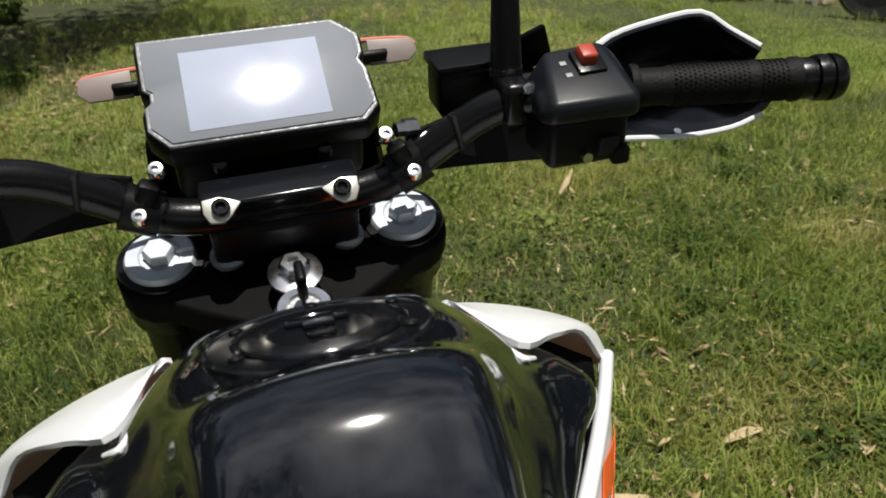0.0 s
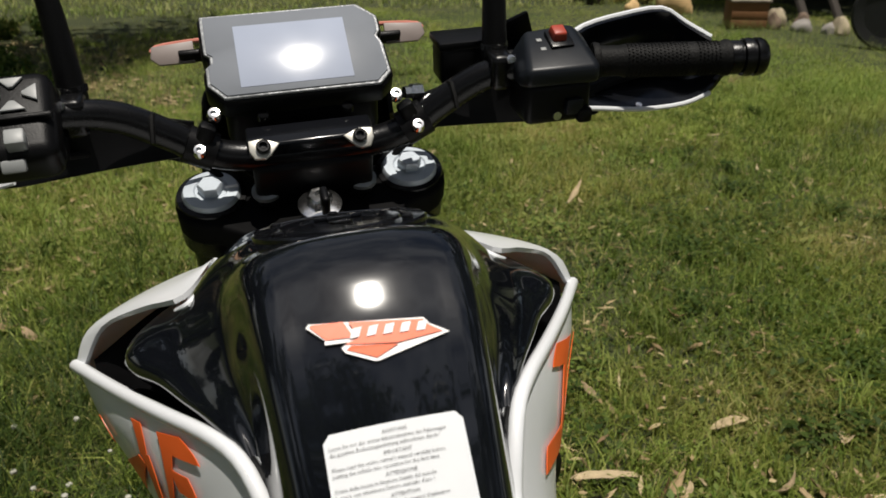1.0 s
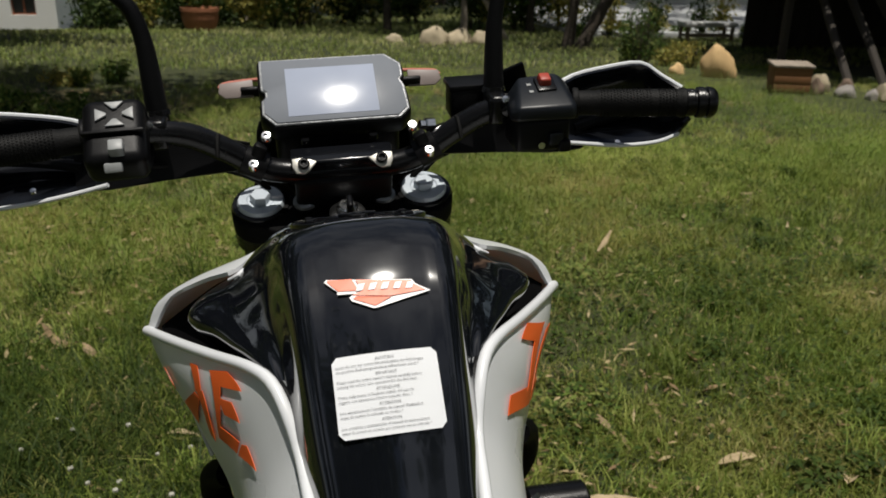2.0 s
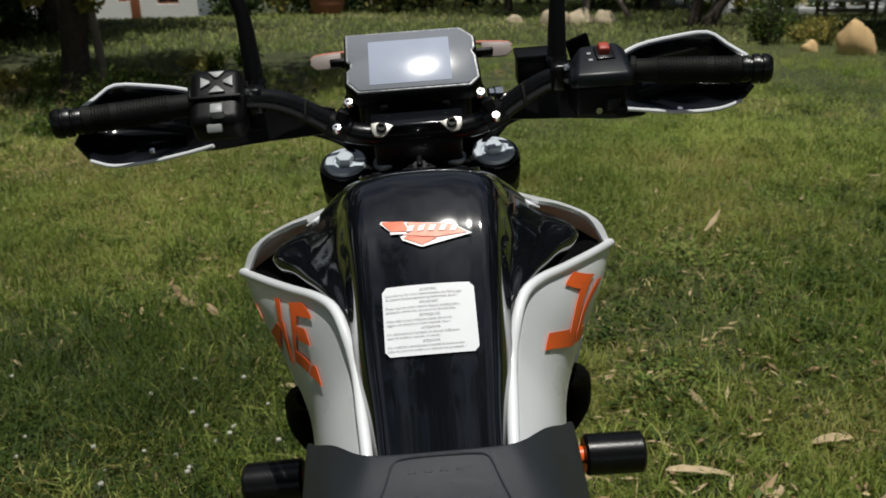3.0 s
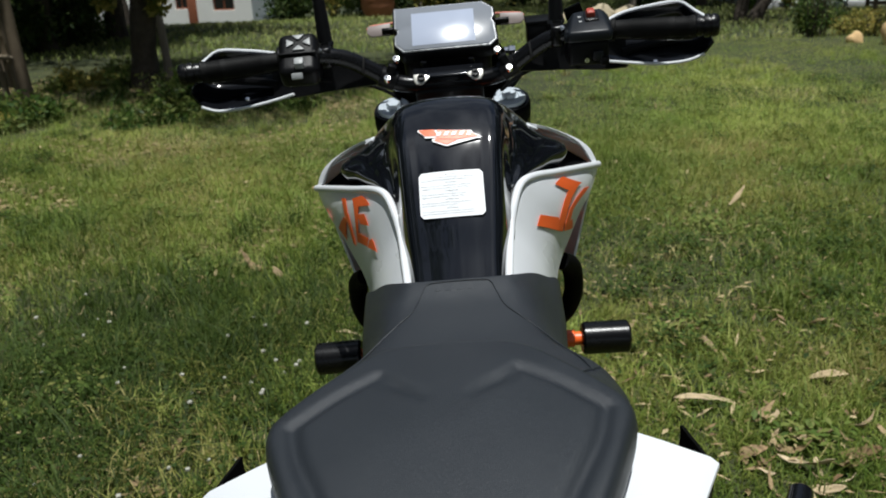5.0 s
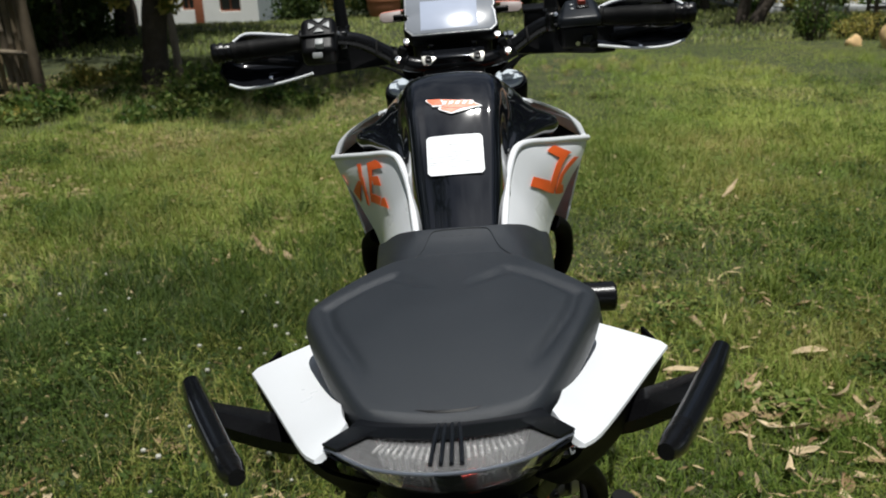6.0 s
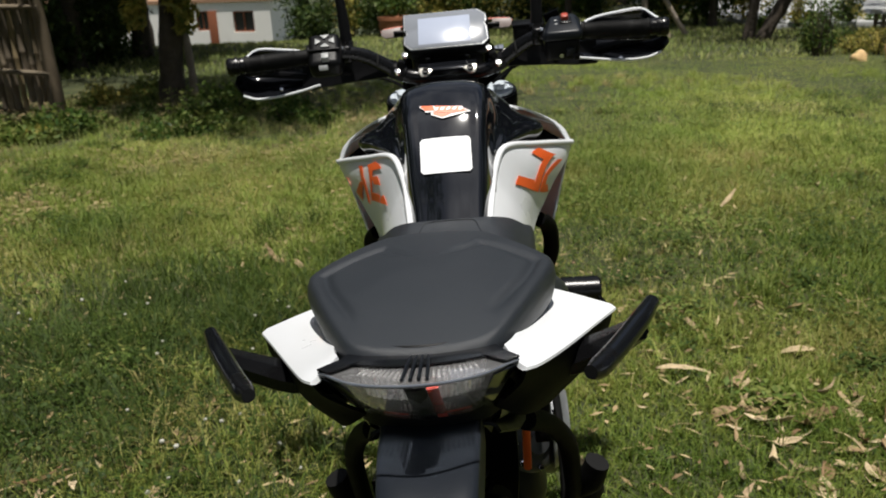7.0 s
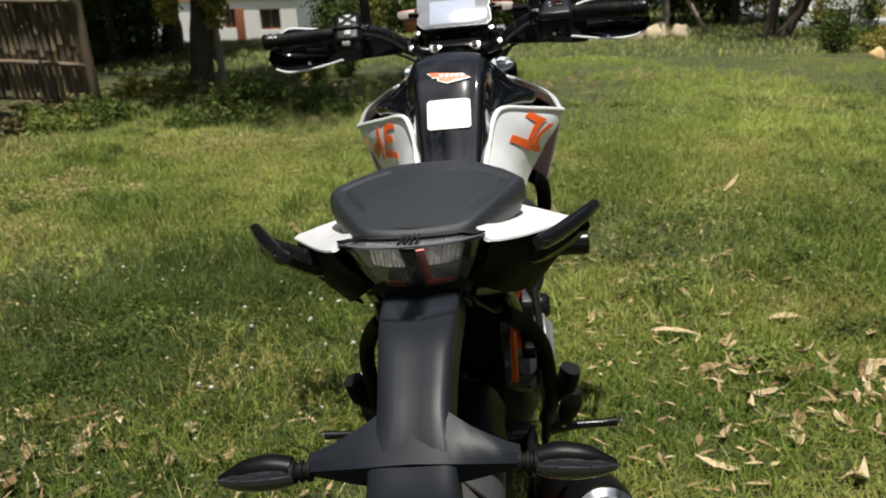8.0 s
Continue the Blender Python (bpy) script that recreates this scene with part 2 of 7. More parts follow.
def bm_join(*bms):
    out = bmesh.new()
    for b in bms:
        me = bpy.data.meshes.new("tmp")
        b.to_mesh(me)
        b.free()
        out.from_mesh(me)
        bpy.data.meshes.remove(me)
    return out


def bevel_all(bm, width, segs=2, angle=25):
    if width <= 0:
        return bm
    bm.normal_update()
    edges = [e for e in bm.edges if len(e.link_faces) == 2 and e.calc_face_angle(0) > radians(angle)]
    bmesh.ops.bevel(bm, geom=edges, offset=width, segments=segs, affect="EDGES", profile=0.5, clamp_overlap=True)
    return bm


def bm_box(size, m=Matrix(), bevel=0.003, segs=2, taper=(1, 1)):
    bm = bmesh.new()
    bmesh.ops.create_cube(bm, size=1)
    for v in bm.verts:
        top = v.co.z > 0
        v.co = Vector((v.co.x * size[0] * (taper[0] if top else 1), v.co.y * size[1] * (taper[1] if top else 1), v.co.z * size[2]))
    bevel_all(bm, bevel, segs)
    bm.transform(m)
    return bm


def catmull(pts, n):
    """Points on a smooth line through pts, n steps to each span."""
    p = [Vector(q) for q in pts]
    if n == 1:
        return p
    p = [2 * p[0] - p[1], *p, 2 * p[-1] - p[-2]]
    out = []
    for i in range(1, len(p) - 2):
        for k in range(n):
            t = k / n
            a, b, c, d = p[i - 1], p[i], p[i + 1], p[i + 2]
            out.append(0.5 * (2 * b + (c - a) * t + (2 * a - 5 * b + 4 * c - d) * t * t + (3 * b - a - 3 * c + d) * t ** 3))
    out.append(p[-2].copy())
    return out


def bm_loft(rings, closed=True, caps=True):
    bm = bmesh.new()
    vs = [[bm.verts.new(p) for p in r] for r in rings]
    n = len(rings[0])
    for a, b in zip(vs, vs[1:]):
        for i in range(n if closed else n - 1):
            j = (i + 1) % n
            try:
                bm.faces.new((a[i], a[j], b[j], b[i]))
            except ValueError:
                pass
    if caps and closed:
        bm.faces.new(vs[0][::-1])
        bm.faces.new(vs[-1])
    return bm


def bm_tube(pts, radius, segs=12, smooth=4, flat=1.0):
    """A round bar along a smooth line; radius: one number, or one for each given point. flat: width against height."""
    rad = radius if isinstance(radius, (list, tuple)) else [radius] * len(pts)
    line = catmull(pts, smooth) if smooth > 1 else [Vector(p) for p in pts]
    rings, side = [], None
    for k, p in enumerate(line):
        ahead = (line[min(k + 1, len(line) - 1)] - line[max(k - 1, 0)]).normalized()
        if side is None:
            ref = Vector((0, 0, 1)) if abs(ahead.z) < 0.9 else Vector((0, 1, 0))
            side = ahead.cross(ref).normalized()
        side = (side - ahead * side.dot(ahead)).normalized()
        up = side.cross(ahead)
        f = k / max(len(line) - 1, 1) * (len(pts) - 1)
        i = min(int(f), len(pts) - 2)
        r = rad[i] + (rad[i + 1] - rad[i]) * (f - i)
        rings.append([p + side * (r * math.cos(a) * flat) + up * (r * math.sin(a)) for a in (2 * math.pi * s / segs for s in range(segs))])
    return bm_loft(rings)


def frame_of(p0, p1):
    """A pose at p0 whose z points to p1."""
    return Matrix.Translation(p0) @ (Vector(p1) - Vector(p0)).to_track_quat("Z", "Y").to_matrix().to_4x4()


def bm_lathe(profile, m=Matrix(), segs=24):
    """Turns a profile of (radius, height) about z; a radius of 0 closes it."""
    rings = [[(max(r, 1e-5) * math.cos(a), max(r, 1e-5) * math.sin(a), h) for a in (2 * math.pi * s / segs for s in range(segs))] for r, h in profile]
    bm = bm_loft(rings)
    bmesh.ops.remove_doubles(bm, verts=bm.verts, dist=2e-5)
    bm.transform(m)
    return bm


def bm_rod(p0, p1, r, segs=16, bevel=0.15):
    h = (Vector(p1) - Vector(p0)).length
    b = min(r * bevel, h * 0.2)
    return bm_lathe([(0, 0), (r - b, 0), (r, b), (r, h - b), (r - b, h), (0, h)], frame_of(p0, p1), segs)


def bm_prism(outline, depth, m=Matrix(), bevel=0.0, segs=2):
    """An outline of (x, y) given thickness from z = 0 to z = depth."""
    bm = bmesh.new()
    low = [bm.verts.new((x, y, 0)) for x, y in outline]
    high = [bm.verts.new((x, y, depth)) for x, y in outline]
    n = len(outline)
    bm.faces.new(low[::-1])
    bm.faces.new(high)
    for i in range(n):
        bm.faces.new((low[i], low[(i + 1) % n], high[(i + 1) % n], high[i]))
    bmesh.ops.recalc_face_normals(bm, faces=bm.faces)
    bevel_all(bm, bevel, segs)
    bm.transform(m)
    return bm


def grid_points(rows, nu=4, nv=4):
    """A smooth net through rows of control points; 1 leaves that way straight from point to point."""
    fine = [catmull(r, nu) for r in rows]
    cols = [catmull([r[i] for r in fine], nv) for i in range(len(fine[0]))]
    return [[c[k] for c in cols] for k in range(len(cols[0]))]


def bm_sheet(rows, thick=0.0, nu=4, nv=4, bevel=0.0):
    """A smooth panel through rows of control points, with thickness."""
    net = grid_points(rows, nu, nv)
    bm = bm_loft(net, closed=False, caps=False)
    if thick:
        bm.normal_update()
        bmesh.ops.recalc_face_normals(bm, faces=bm.faces)
        bm.normal_update()
        bmesh.ops.solidify(bm, geom=bm.faces[:], thickness=thick)
        bevel_all(bm, bevel, 2, 60)
    return bm


def mirrored(rows):
    return [[Vector((-p[0], p[1], p[2])) for p in r] for r in rows]


def full_rows(halves):
    """Whole rows from half rows that begin on the middle line."""
    return [[Vector((-p[0], p[1], p[2])) for p in h[:0:-1]] + [Vector(p) for p in h] for h in halves]


def side(s, p):
    return Vector((s * p[0], p[1], p[2]))


# ---- ground ----
def ground_height(x, y):
    """The lawn: level round the machine, falling away behind the far edge on one hand."""
    fall = max(0.0, min(1.0, (y - 13.0) / 20.0)) * max(0.0, min(1.0, (4.0 - x) / 10.0))
    rough = 0.03 * noise.noise(Vector((x * 0.5, y * 0.5, 0))) + 0.012 * noise.noise(Vector((x * 2.3, y * 2.3, 3)))
    calm = min(1.0, math.hypot(x, y + 0.2) / 2.5)
    return -2.0 * fall + rough * calm


def build_ground():
    def line(a, b, near, far):
        out, v = [], 0.0
        step = near
        while v < b:
            out.append(v)
            v += step
            step = min(step * 1.12, far) if v > 6 else near
        neg, v, step = [], -near, near
        while v > a:
            neg.append(v)
            v -= step
            step = min(step * 1.12, far) if v < -6 else near
        return neg[::-1] + out
    xs, ys = line(-400, 400, 0.25, 60), line(-300, 600, 0.25, 60)
    verts = [(x, y, ground_height(x, y)) for y in ys for x in xs]
    n = len(xs)
    faces = [(j * n + i, j * n + i + 1, (j + 1) * n + i + 1, (j + 1) * n + i) for j in range(len(ys) - 1) for i in range(n - 1)]
    me = bpy.data.meshes.new("ground")
    me.from_pydata(verts, [], faces)
    me.polygons.foreach_set("use_smooth", [True] * len(me.polygons))
    me.materials.append(SOIL)
    return tagged(new("ground", me), "green lawn ground with bare dry patches", "ground", kind="structure")


build_ground()


# ---- the motorcycle, leaning on its side stand ----
BIKE_LEAN = -3.48
moto = thing("motorcycle", "white and black motorcycle with orange decals on its side stand", "motorcycle")
moto.matrix_world = pose(0, 0, 0, 0, BIKE_LEAN, 0)


def build_tank():
    rows = full_rows([
        [(0, 0.01, 0.945), (0.0288, 0.009, 0.9436), (0.048, 0.008, 0.94), (0.06, 0.006, 0.922), (0.075, 0.004, 0.905), (0.085, 0.006, 0.89), (0.09, 0.01, 0.82)],
        [(0, -0.008, 0.991), (0.03, -0.008, 0.990), (0.054, -0.008, 0.985), (0.070, -0.01, 0.967), (0.084, -0.006, 0.945), (0.104, -0.002, 0.93), (0.11, 0.01, 0.85)],
        [(0, -0.03, 1.0065), (0.036, -0.03, 1.0060), (0.066, -0.03, 1.0025), (0.085, -0.030, 0.985), (0.106, -0.024, 0.961), (0.130, -0.020, 0.940), (0.100, 0.010, 0.885)],
        [(0, -0.06, 1.0150), (0.040, -0.06, 1.0145), (0.072, -0.06, 1.0100), (0.096, -0.057, 0.993), (0.121, -0.051, 0.964), (0.155, -0.045, 0.940), (0.125, -0.015, 0.885)],
        [(0, -0.095, 1.0245), (0.041, -0.095, 1.0236), (0.074, -0.095, 1.0180), (0.099, -0.091, 0.996), (0.131, -0.083, 0.964), (0.169, -0.075, 0.937), (0.139, -0.045, 0.882)],
        [(0, -0.13, 1.0355), (0.0402, -0.13, 1.0319), (0.072, -0.13, 1.0235), (0.096, -0.124, 0.9935), (0.128, -0.111, 0.960), (0.163, -0.096, 0.935), (0.133, -0.066, 0.880)],
        [(0, -0.157, 1.0440), (0.0408, -0.157, 1.0415), (0.070, -0.157, 1.0300), (0.092, -0.150, 0.988), (0.119, -0.138, 0.956), (0.143, -0.121, 0.934), (0.113, -0.091, 0.879)],
        [(0, -0.180, 1.0388), (0.0408, -0.180, 1.0365), (0.068, -0.180, 1.0263), (0.088, -0.166, 0.979), (0.109, -0.163, 0.951), (0.125, -0.150, 0.933), (0.095, -0.120, 0.878)],
        [(0, -0.204, 1.0235), (0.0402, -0.2035, 1.0216), (0.067, -0.203, 1.0135), (0.084, -0.19, 0.965), (0.099, -0.188, 0.947), (0.107, -0.178, 0.931), (0.077, -0.148, 0.876)],
        [(0, -0.23, 1.0025), (0.039, -0.229, 1.0009), (0.065, -0.228, 0.9945), (0.078, -0.212, 0.944), (0.088, -0.213, 0.938), (0.091, -0.207, 0.924), (0.061, -0.177, 0.869)],
        [(0, -0.265, 0.9660), (0.0366, -0.264, 0.9640), (0.061, -0.263, 0.9590), (0.073, -0.247, 0.922), (0.079, -0.242, 0.918), (0.080, -0.238, 0.903), (0.060, -0.208, 0.848)],
        [(0, -0.303, 0.9225), (0.0342, -0.302, 0.9205), (0.057, -0.301, 0.9155), (0.067, -0.287, 0.889), (0.07, -0.279, 0.875), (0.074, -0.278, 0.872), (0.060, -0.248, 0.817)],
        [(0, -0.34, 0.8790), (0.0312, -0.339, 0.8776), (0.052, -0.338, 0.8740), (0.061, -0.326, 0.852), (0.064, -0.32, 0.842), (0.065, -0.315, 0.83), (0.065, -0.31, 0.74)],
        [(0, -0.4, 0.815), (0.0288, -0.399, 0.8139), (0.048, -0.398, 0.811), (0.056, -0.392, 0.798), (0.059, -0.388, 0.788), (0.06, -0.385, 0.78), (0.06, -0.38, 0.7)],
    ])
    bm = bm_sheet(rows, nu=5, nv=5)
    tank = part("fuel_tank", bm, TANK_BLACK, moto, "glossy black fuel tank", smooth=60)
    # filler cap: a wide seat ring and a flush lid with six screws
    top = frame_of((0, -0.085, 1.0225), (0, -0.0591, 1.1191))
    part("filler_ring", bm_lathe([(0.046, -0.006), (0.064, -0.008), (0.0645, -0.0006), (0.0625, 0.0006), (0.0605, -0.0004), (0.050, 0.0012), (0.0485, 0.0008), (0.047, -0.0010), (0.046, -0.006)], top, 48), GLOSS_BLACK, tank)
    part("filler_lid", bm_lathe([(0, -0.005), (0.0448, -0.005), (0.0452, 0.0002), (0.044, 0.0016), (0.030, 0.0024), (0.029, 0.0012), (0, 0.0012)], top, 48), GLOSS_BLACK, tank)
    part("lid_handle", bm_prism([(-0.018, -0.019), (0.018, -0.019), (0.018, -0.009), (0.009, -0.009), (0.009, 0.0), (-0.009, 0.0), (-0.009, -0.009), (-0.018, -0.009)], 0.0035, top @ pose(0, 0, 0.0012), 0.001), GLOSS_BLACK, tank)
    part("lid_lock_cover", bm_prism([(-0.009, 0.010), (0, 0.004), (0.009, 0.010), (0.006, 0.018), (-0.006, 0.018)], 0.0022, top @ pose(0, 0, 0.0012), 0.001), BLACK_METAL, tank)
    for k in range(6):
        a = radians(30 + 60 * k)
        part("screw", bm_lathe([(0, -0.001), (0.0042, -0.001), (0.0042, 0.0020), (0.003, 0.0030), (0, 0.0024)], top @ pose(0.053 * math.cos(a), 0.053 * math.sin(a), 0), 12), BLACK_METAL, tank)
    return tank


TANK = build_tank()
TANK_LINE = [(-0.13, 1.0355), (-0.157, 1.0440), (-0.180, 1.0388), (-0.204, 1.0235), (-0.23, 1.0025), (-0.265, 0.966), (-0.303, 0.9225), (-0.34, 0.879)]


def tank_point(x, s, lift=0.0012):
    """A place on the sloping back of the tank: x across, s metres down from its upper bend."""
    pts = catmull([(0, y, z) for y, z in [*TANK_LINE, (-0.400, 0.815)]], 8)
    start = min(range(len(pts)), key=lambda k: abs(pts[k].y + 0.204))
    k, left = start, s
    while k < len(pts) - 2 and (pts[k + 1] - pts[k]).length < left:
        left -= (pts[k + 1] - pts[k]).length
        k += 1
    d = (pts[k + 1] - pts[k]).normalized()
    p = pts[k] + d * left
    n = Vector((0, d.z, -d.y))
    n = -n if n.z < 0 else n
    drop = 0.0022 * (x / 0.040) ** 2 * max(0.0, 1 - s / 0.16)
    return Vector((x, p.y, p.z - drop)) + n * lift


def bm_on_tank(outline, lift, thick=0.0004, cells=1):
    """A thin film on the tank from an outline of (across, down)."""
    bm = bmesh.new()
    low = [bm.verts.new(tank_point(x, s, lift)) for x, s in outline]
    bm.faces.new(low)
    bmesh.ops.recalc_face_normals(bm, faces=bm.faces)
    bmesh.ops.solidify(bm, geom=bm.faces[:], thickness=thick)
    return bm


def rows_on_tank(x0, x1, s0, s1, lift, nx=6, ns=6, radius=0.0):
    rows = []
    for j in range(ns + 1):
        s = s0 + (s1 - s0) * j / ns
        inset = 0.0
        d = min(j, ns - j) / ns * (s1 - s0)
        if d < radius:
            inset = radius - math.sqrt(max(radius ** 2 - (radius - d) ** 2, 0))
        rows.append([tank_point(x0 + inset + (x1 - x0 - 2 * inset) * i / nx, s, lift) for i in range(nx + 1)])
    return rows


def film_on_tank(x0, x1, s0, s1, lift, nx=6, ns=8, radius=0.0):
    bm = bm_loft(rows_on_tank(x0, x1, s0, s1, lift, nx, ns, radius), closed=False, caps=False)
    bmesh.ops.recalc_face_normals(bm, faces=bm.faces)
    bmesh.ops.solidify(bm, geom=bm.faces[:], thickness=0.0004)
    return bm


def build_tank_stickers():
    # winged badge in orange with a white border and white strokes
    badge = part("badge", bm_on_tank([(-0.0395, 0.0164), (-0.0377, 0.0144), (0.03, 0.0222), (0.0325, 0.0262), (0.0439, 0.0325), (-0.0011, 0.0445), (-0.0037, 0.0442), (-0.0194, 0.0364), (-0.0212, 0.033), (-0.0168, 0.0304), (-0.0303, 0.0292), (-0.03, 0.0266)], 0.0030, 0.0005), DECAL_WHITE, TANK, "orange and white winged tank badge")
    for film in ([(-0.0373, 0.0167), (-0.0366, 0.0154), (-0.0176, 0.0177), (-0.0132, 0.0282), (-0.0293, 0.0267)],
                 [(-0.0146, 0.0186), (0.0293, 0.0235), (0.0314, 0.0269), (0.0395, 0.032), (0.0117, 0.0357), (-0.019, 0.0315), (-0.0102, 0.029)],
                 [(0.0117, 0.0366), (-0.0018, 0.0426), (-0.0183, 0.0348), (-0.0154, 0.0329)]):
        part("badge_film", bm_on_tank(film, 0.0036, 0.0004), DECAL_ORANGE, badge)
    for k in range(5):
        x, s = -0.0155 + 0.0098 * k, 0.0232 + 0.0004 * k
        part("badge_stroke", bm_on_tank([(x, s + 0.0056), (x + 0.0026, s), (x + 0.0080, s - 0.0003), (x + 0.0054, s + 0.0054)], 0.0041, 0.0003), DECAL_WHITE, badge)
    # the instruction sticker: white paper with lines of small print
    x0, x1, a, b = -0.0405, 0.0405, 0.080, 0.143
    note = part("instruction_sticker", film_on_tank(x0, x1, a, b, 0.0022, 8, 14, 0.004), STICKER, TANK, "white printed instruction sticker")
    block = (b - a - 0.005) / 5
    text = [("ACHTUNG", "Lesen Sie vor der ersten Inbetriebnahme des Fahrzeuges", "die gesamte Bedienungsanleitung aufmerksam durch !"),
            ("IMPORTANT", "Please read the entire owner's manual carefully before", "putting the vehicle into operation for the first time."),
            ("ATTENZIONE", "Prima della messa in funzione iniziale del veicolo", "leggere con attenzione l'intero manuale d'uso !"),
            ("ATTENTION", "Lire attentivement l'ensemble du manuel d'utilisation", "avant de mettre le vehicule en service !"),
            ("ATENCION", "Lea completa y atentamente el manual de instrucciones", "antes de poner en servicio por primera vez su vehiculo !")]
    for k, lines in enumerate(text):
        for n, line in enumerate(lines):
            cu = bpy.data.curves.new("print_line", "FONT")
            cu.body, cu.size, cu.resolution_u, cu.align_x = line, 0.0030, 1, "LEFT" if n else "CENTER"
            tmp = bpy.data.objects.new("print_line", cu)
            me = bpy.data.meshes.new_from_object(tmp)
            bpy.data.objects.remove(tmp)
            base = a + 0.0025 + block * (k + (0.24, 0.56, 0.86)[n])
            for v in me.vertices:
                v.co = tank_point(v.co.x * 0.98 + (x0 + 0.0025 if n else 0.0), base - v.co.y, 0.0030)
            me.materials.append(INK)
            new("print_line", me).parent = note


build_tank_stickers()


def build_shroud(s):
    lip = [(0.229, 0.020, 0.883), (0.186, -0.060, 0.902), (0.143, -0.133, 0.919), (0.110, -0.187, 0.932), (0.090, -0.221, 0.933),
           (0.079, -0.245, 0.916), (0.071, -0.268, 0.889), (0.066, -0.310, 0.871), (0.062, -0.345, 0.853), (0.060, -0.380, 0.826)]
    low = [(0.226, 0.018, 0.868), (0.207, -0.028, 0.850), (0.185, -0.065, 0.830), (0.165, -0.100, 0.806), (0.148, -0.135, 0.788),
           (0.138, -0.165, 0.774), (0.132, -0.200, 0.762), (0.126, -0.245, 0.750), (0.122, -0.295, 0.744), (0.118, -0.350, 0.742)]
    rows = []
    for f, bulge in ((0, 0), (0.08, 0.006), (0.35, 0.016), (0.65, 0.016), (1, 0)):
        rows.append([Vector(a).lerp(Vector(b), f) + Vector((bulge * 0.5, -bulge * 0.5, 0)) * min(1, k / 3) for k, (a, b) in enumerate(zip(lip, low))])
    rows = rows if s > 0 else mirrored(rows)
    sh = part("side_shroud", bm_sheet(rows, 0.006, 4, 4, 0.0), WHITE, moto, "white plastic radiator shroud with orange decal", smooth=55)
    # rolled white rim along the upper edge, and a dark seam inside it
    part("rim", bm_tube([side(s, p) for p in lip], 0.0055, 10, 3), WHITE, sh)
    part("seam_strip", bm_tube([side(s, (p[0] - 0.008, p[1] - 0.001, p[2] - 0.002)) for p in lip[2:]], 0.0028, 8, 3), SATIN_BLACK, sh)
    part("edge_bead", bm_tube([side(s, (p[0] - 0.0115, p[1] - 0.002, p[2] - 0.001)) for p in lip[3:]], 0.0012, 6, 3), CAST_ALU, sh)
    # black lining inside the rim
    lining = [[side(s, (p[0] - 0.006, p[1] + 0.001, p[2] - 0.0035)) for p in lip[1:]], [side(s, (p[0] - 0.022, p[1] + 0.010, p[2] - 0.012)) for p in lip[1:]], [side(s, (max(p[0] - 0.045, 0.04), p[1] + 0.030, p[2] - 0.045)) for p in lip[1:]]]
    part("lining", bm_sheet(lining, 0.002, 3, 3), MATT_BLACK, sh)
    # front wing: the white plate on top, running out to the point
    wing = [
        [(0.094, 0.022, 0.961), (0.130, 0.028, 0.950), (0.175, 0.027, 0.934), (0.212, 0.018, 0.916), (0.229, 0.020, 0.884)],
        [(0.099, 0.016, 0.966), (0.127, -0.024, 0.967), (0.166, -0.010, 0.950), (0.205, 0.008, 0.923), (0.226, 0.015, 0.885)],
        [(0.102, 0.010, 0.966), (0.120, -0.074, 0.979), (0.155, -0.047, 0.961), (0.196, -0.004, 0.928), (0.221, 0.010, 0.886)],
    ]
    inner = [(x, y, z) for x, y, z in wing[2]]
    wing = wing if s > 0 else mirrored(wing)
    part("front_wing", bm_sheet(wing, 0.004, 4, 4), WHITE, sh, smooth=40)
    part("inner_strip", bm_tube([side(s, p) for p in [(0.101, -0.030, 0.968), (0.104, -0.060, 0.979), (0.113, -0.093, 0.9815), (0.126, -0.086, 0.973)]], [0.0012, 0.0021, 0.0021, 0.0010], 8, 5, 1.3), WHITE, sh, "narrow pale strip along the tank's edge")
    nose = [
        [(0.094, 0.022, 0.958), (0.130, 0.028, 0.947), (0.175, 0.028, 0.931), (0.212, 0.020, 0.913), (0.229, 0.022, 0.882)],
        [(0.100, 0.060, 0.925), (0.132, 0.070, 0.915), (0.172, 0.070, 0.895), (0.205, 0.060, 0.875), (0.224, 0.045, 0.850)],
        [(0.100, 0.100, 0.860), (0.130, 0.110, 0.850), (0.165, 0.105, 0.825), (0.190, 0.085, 0.800), (0.205, 0.040, 0.780)],
        [(0.100, 0.110, 0.760), (0.125, 0.115, 0.750), (0.150, 0.110, 0.730), (0.170, 0.085, 0.715), (0.185, 0.020, 0.715)],
    ]
    nose = nose if s > 0 else mirrored(nose)
    part("nose_panel", bm_sheet(nose, 0.004, 4, 4), WHITE, sh, smooth=50)
    # dark hollow behind the wing
    hollow = [
        [(0.100, 0.010, 0.948), (0.150, 0.008, 0.932), (0.212, 0.012, 0.890)],
        [(0.110, -0.030, 0.900), (0.160, -0.030, 0.890), (0.205, -0.010, 0.876)],
        [(0.120, -0.110, 0.860), (0.150, -0.090, 0.850), (0.190, -0.040, 0.850)],
    ]
    hollow = hollow if s > 0 else mirrored(hollow)
    part("inner_cover", bm_sheet(hollow, 0.003, 4, 4), MATT_BLACK, sh)
    # orange slanting strokes of the side decal, on the panel itself
    net = grid_points(rows, 4, 4)

    def on_panel(u, v, lift=0.0022):
        j, i = v * (len(net) - 1), u * (len(net[0]) - 1)
        j0, i0 = min(int(j), len(net) - 2), min(int(i), len(net[0]) - 2)
        fj, fi = j - j0, i - i0
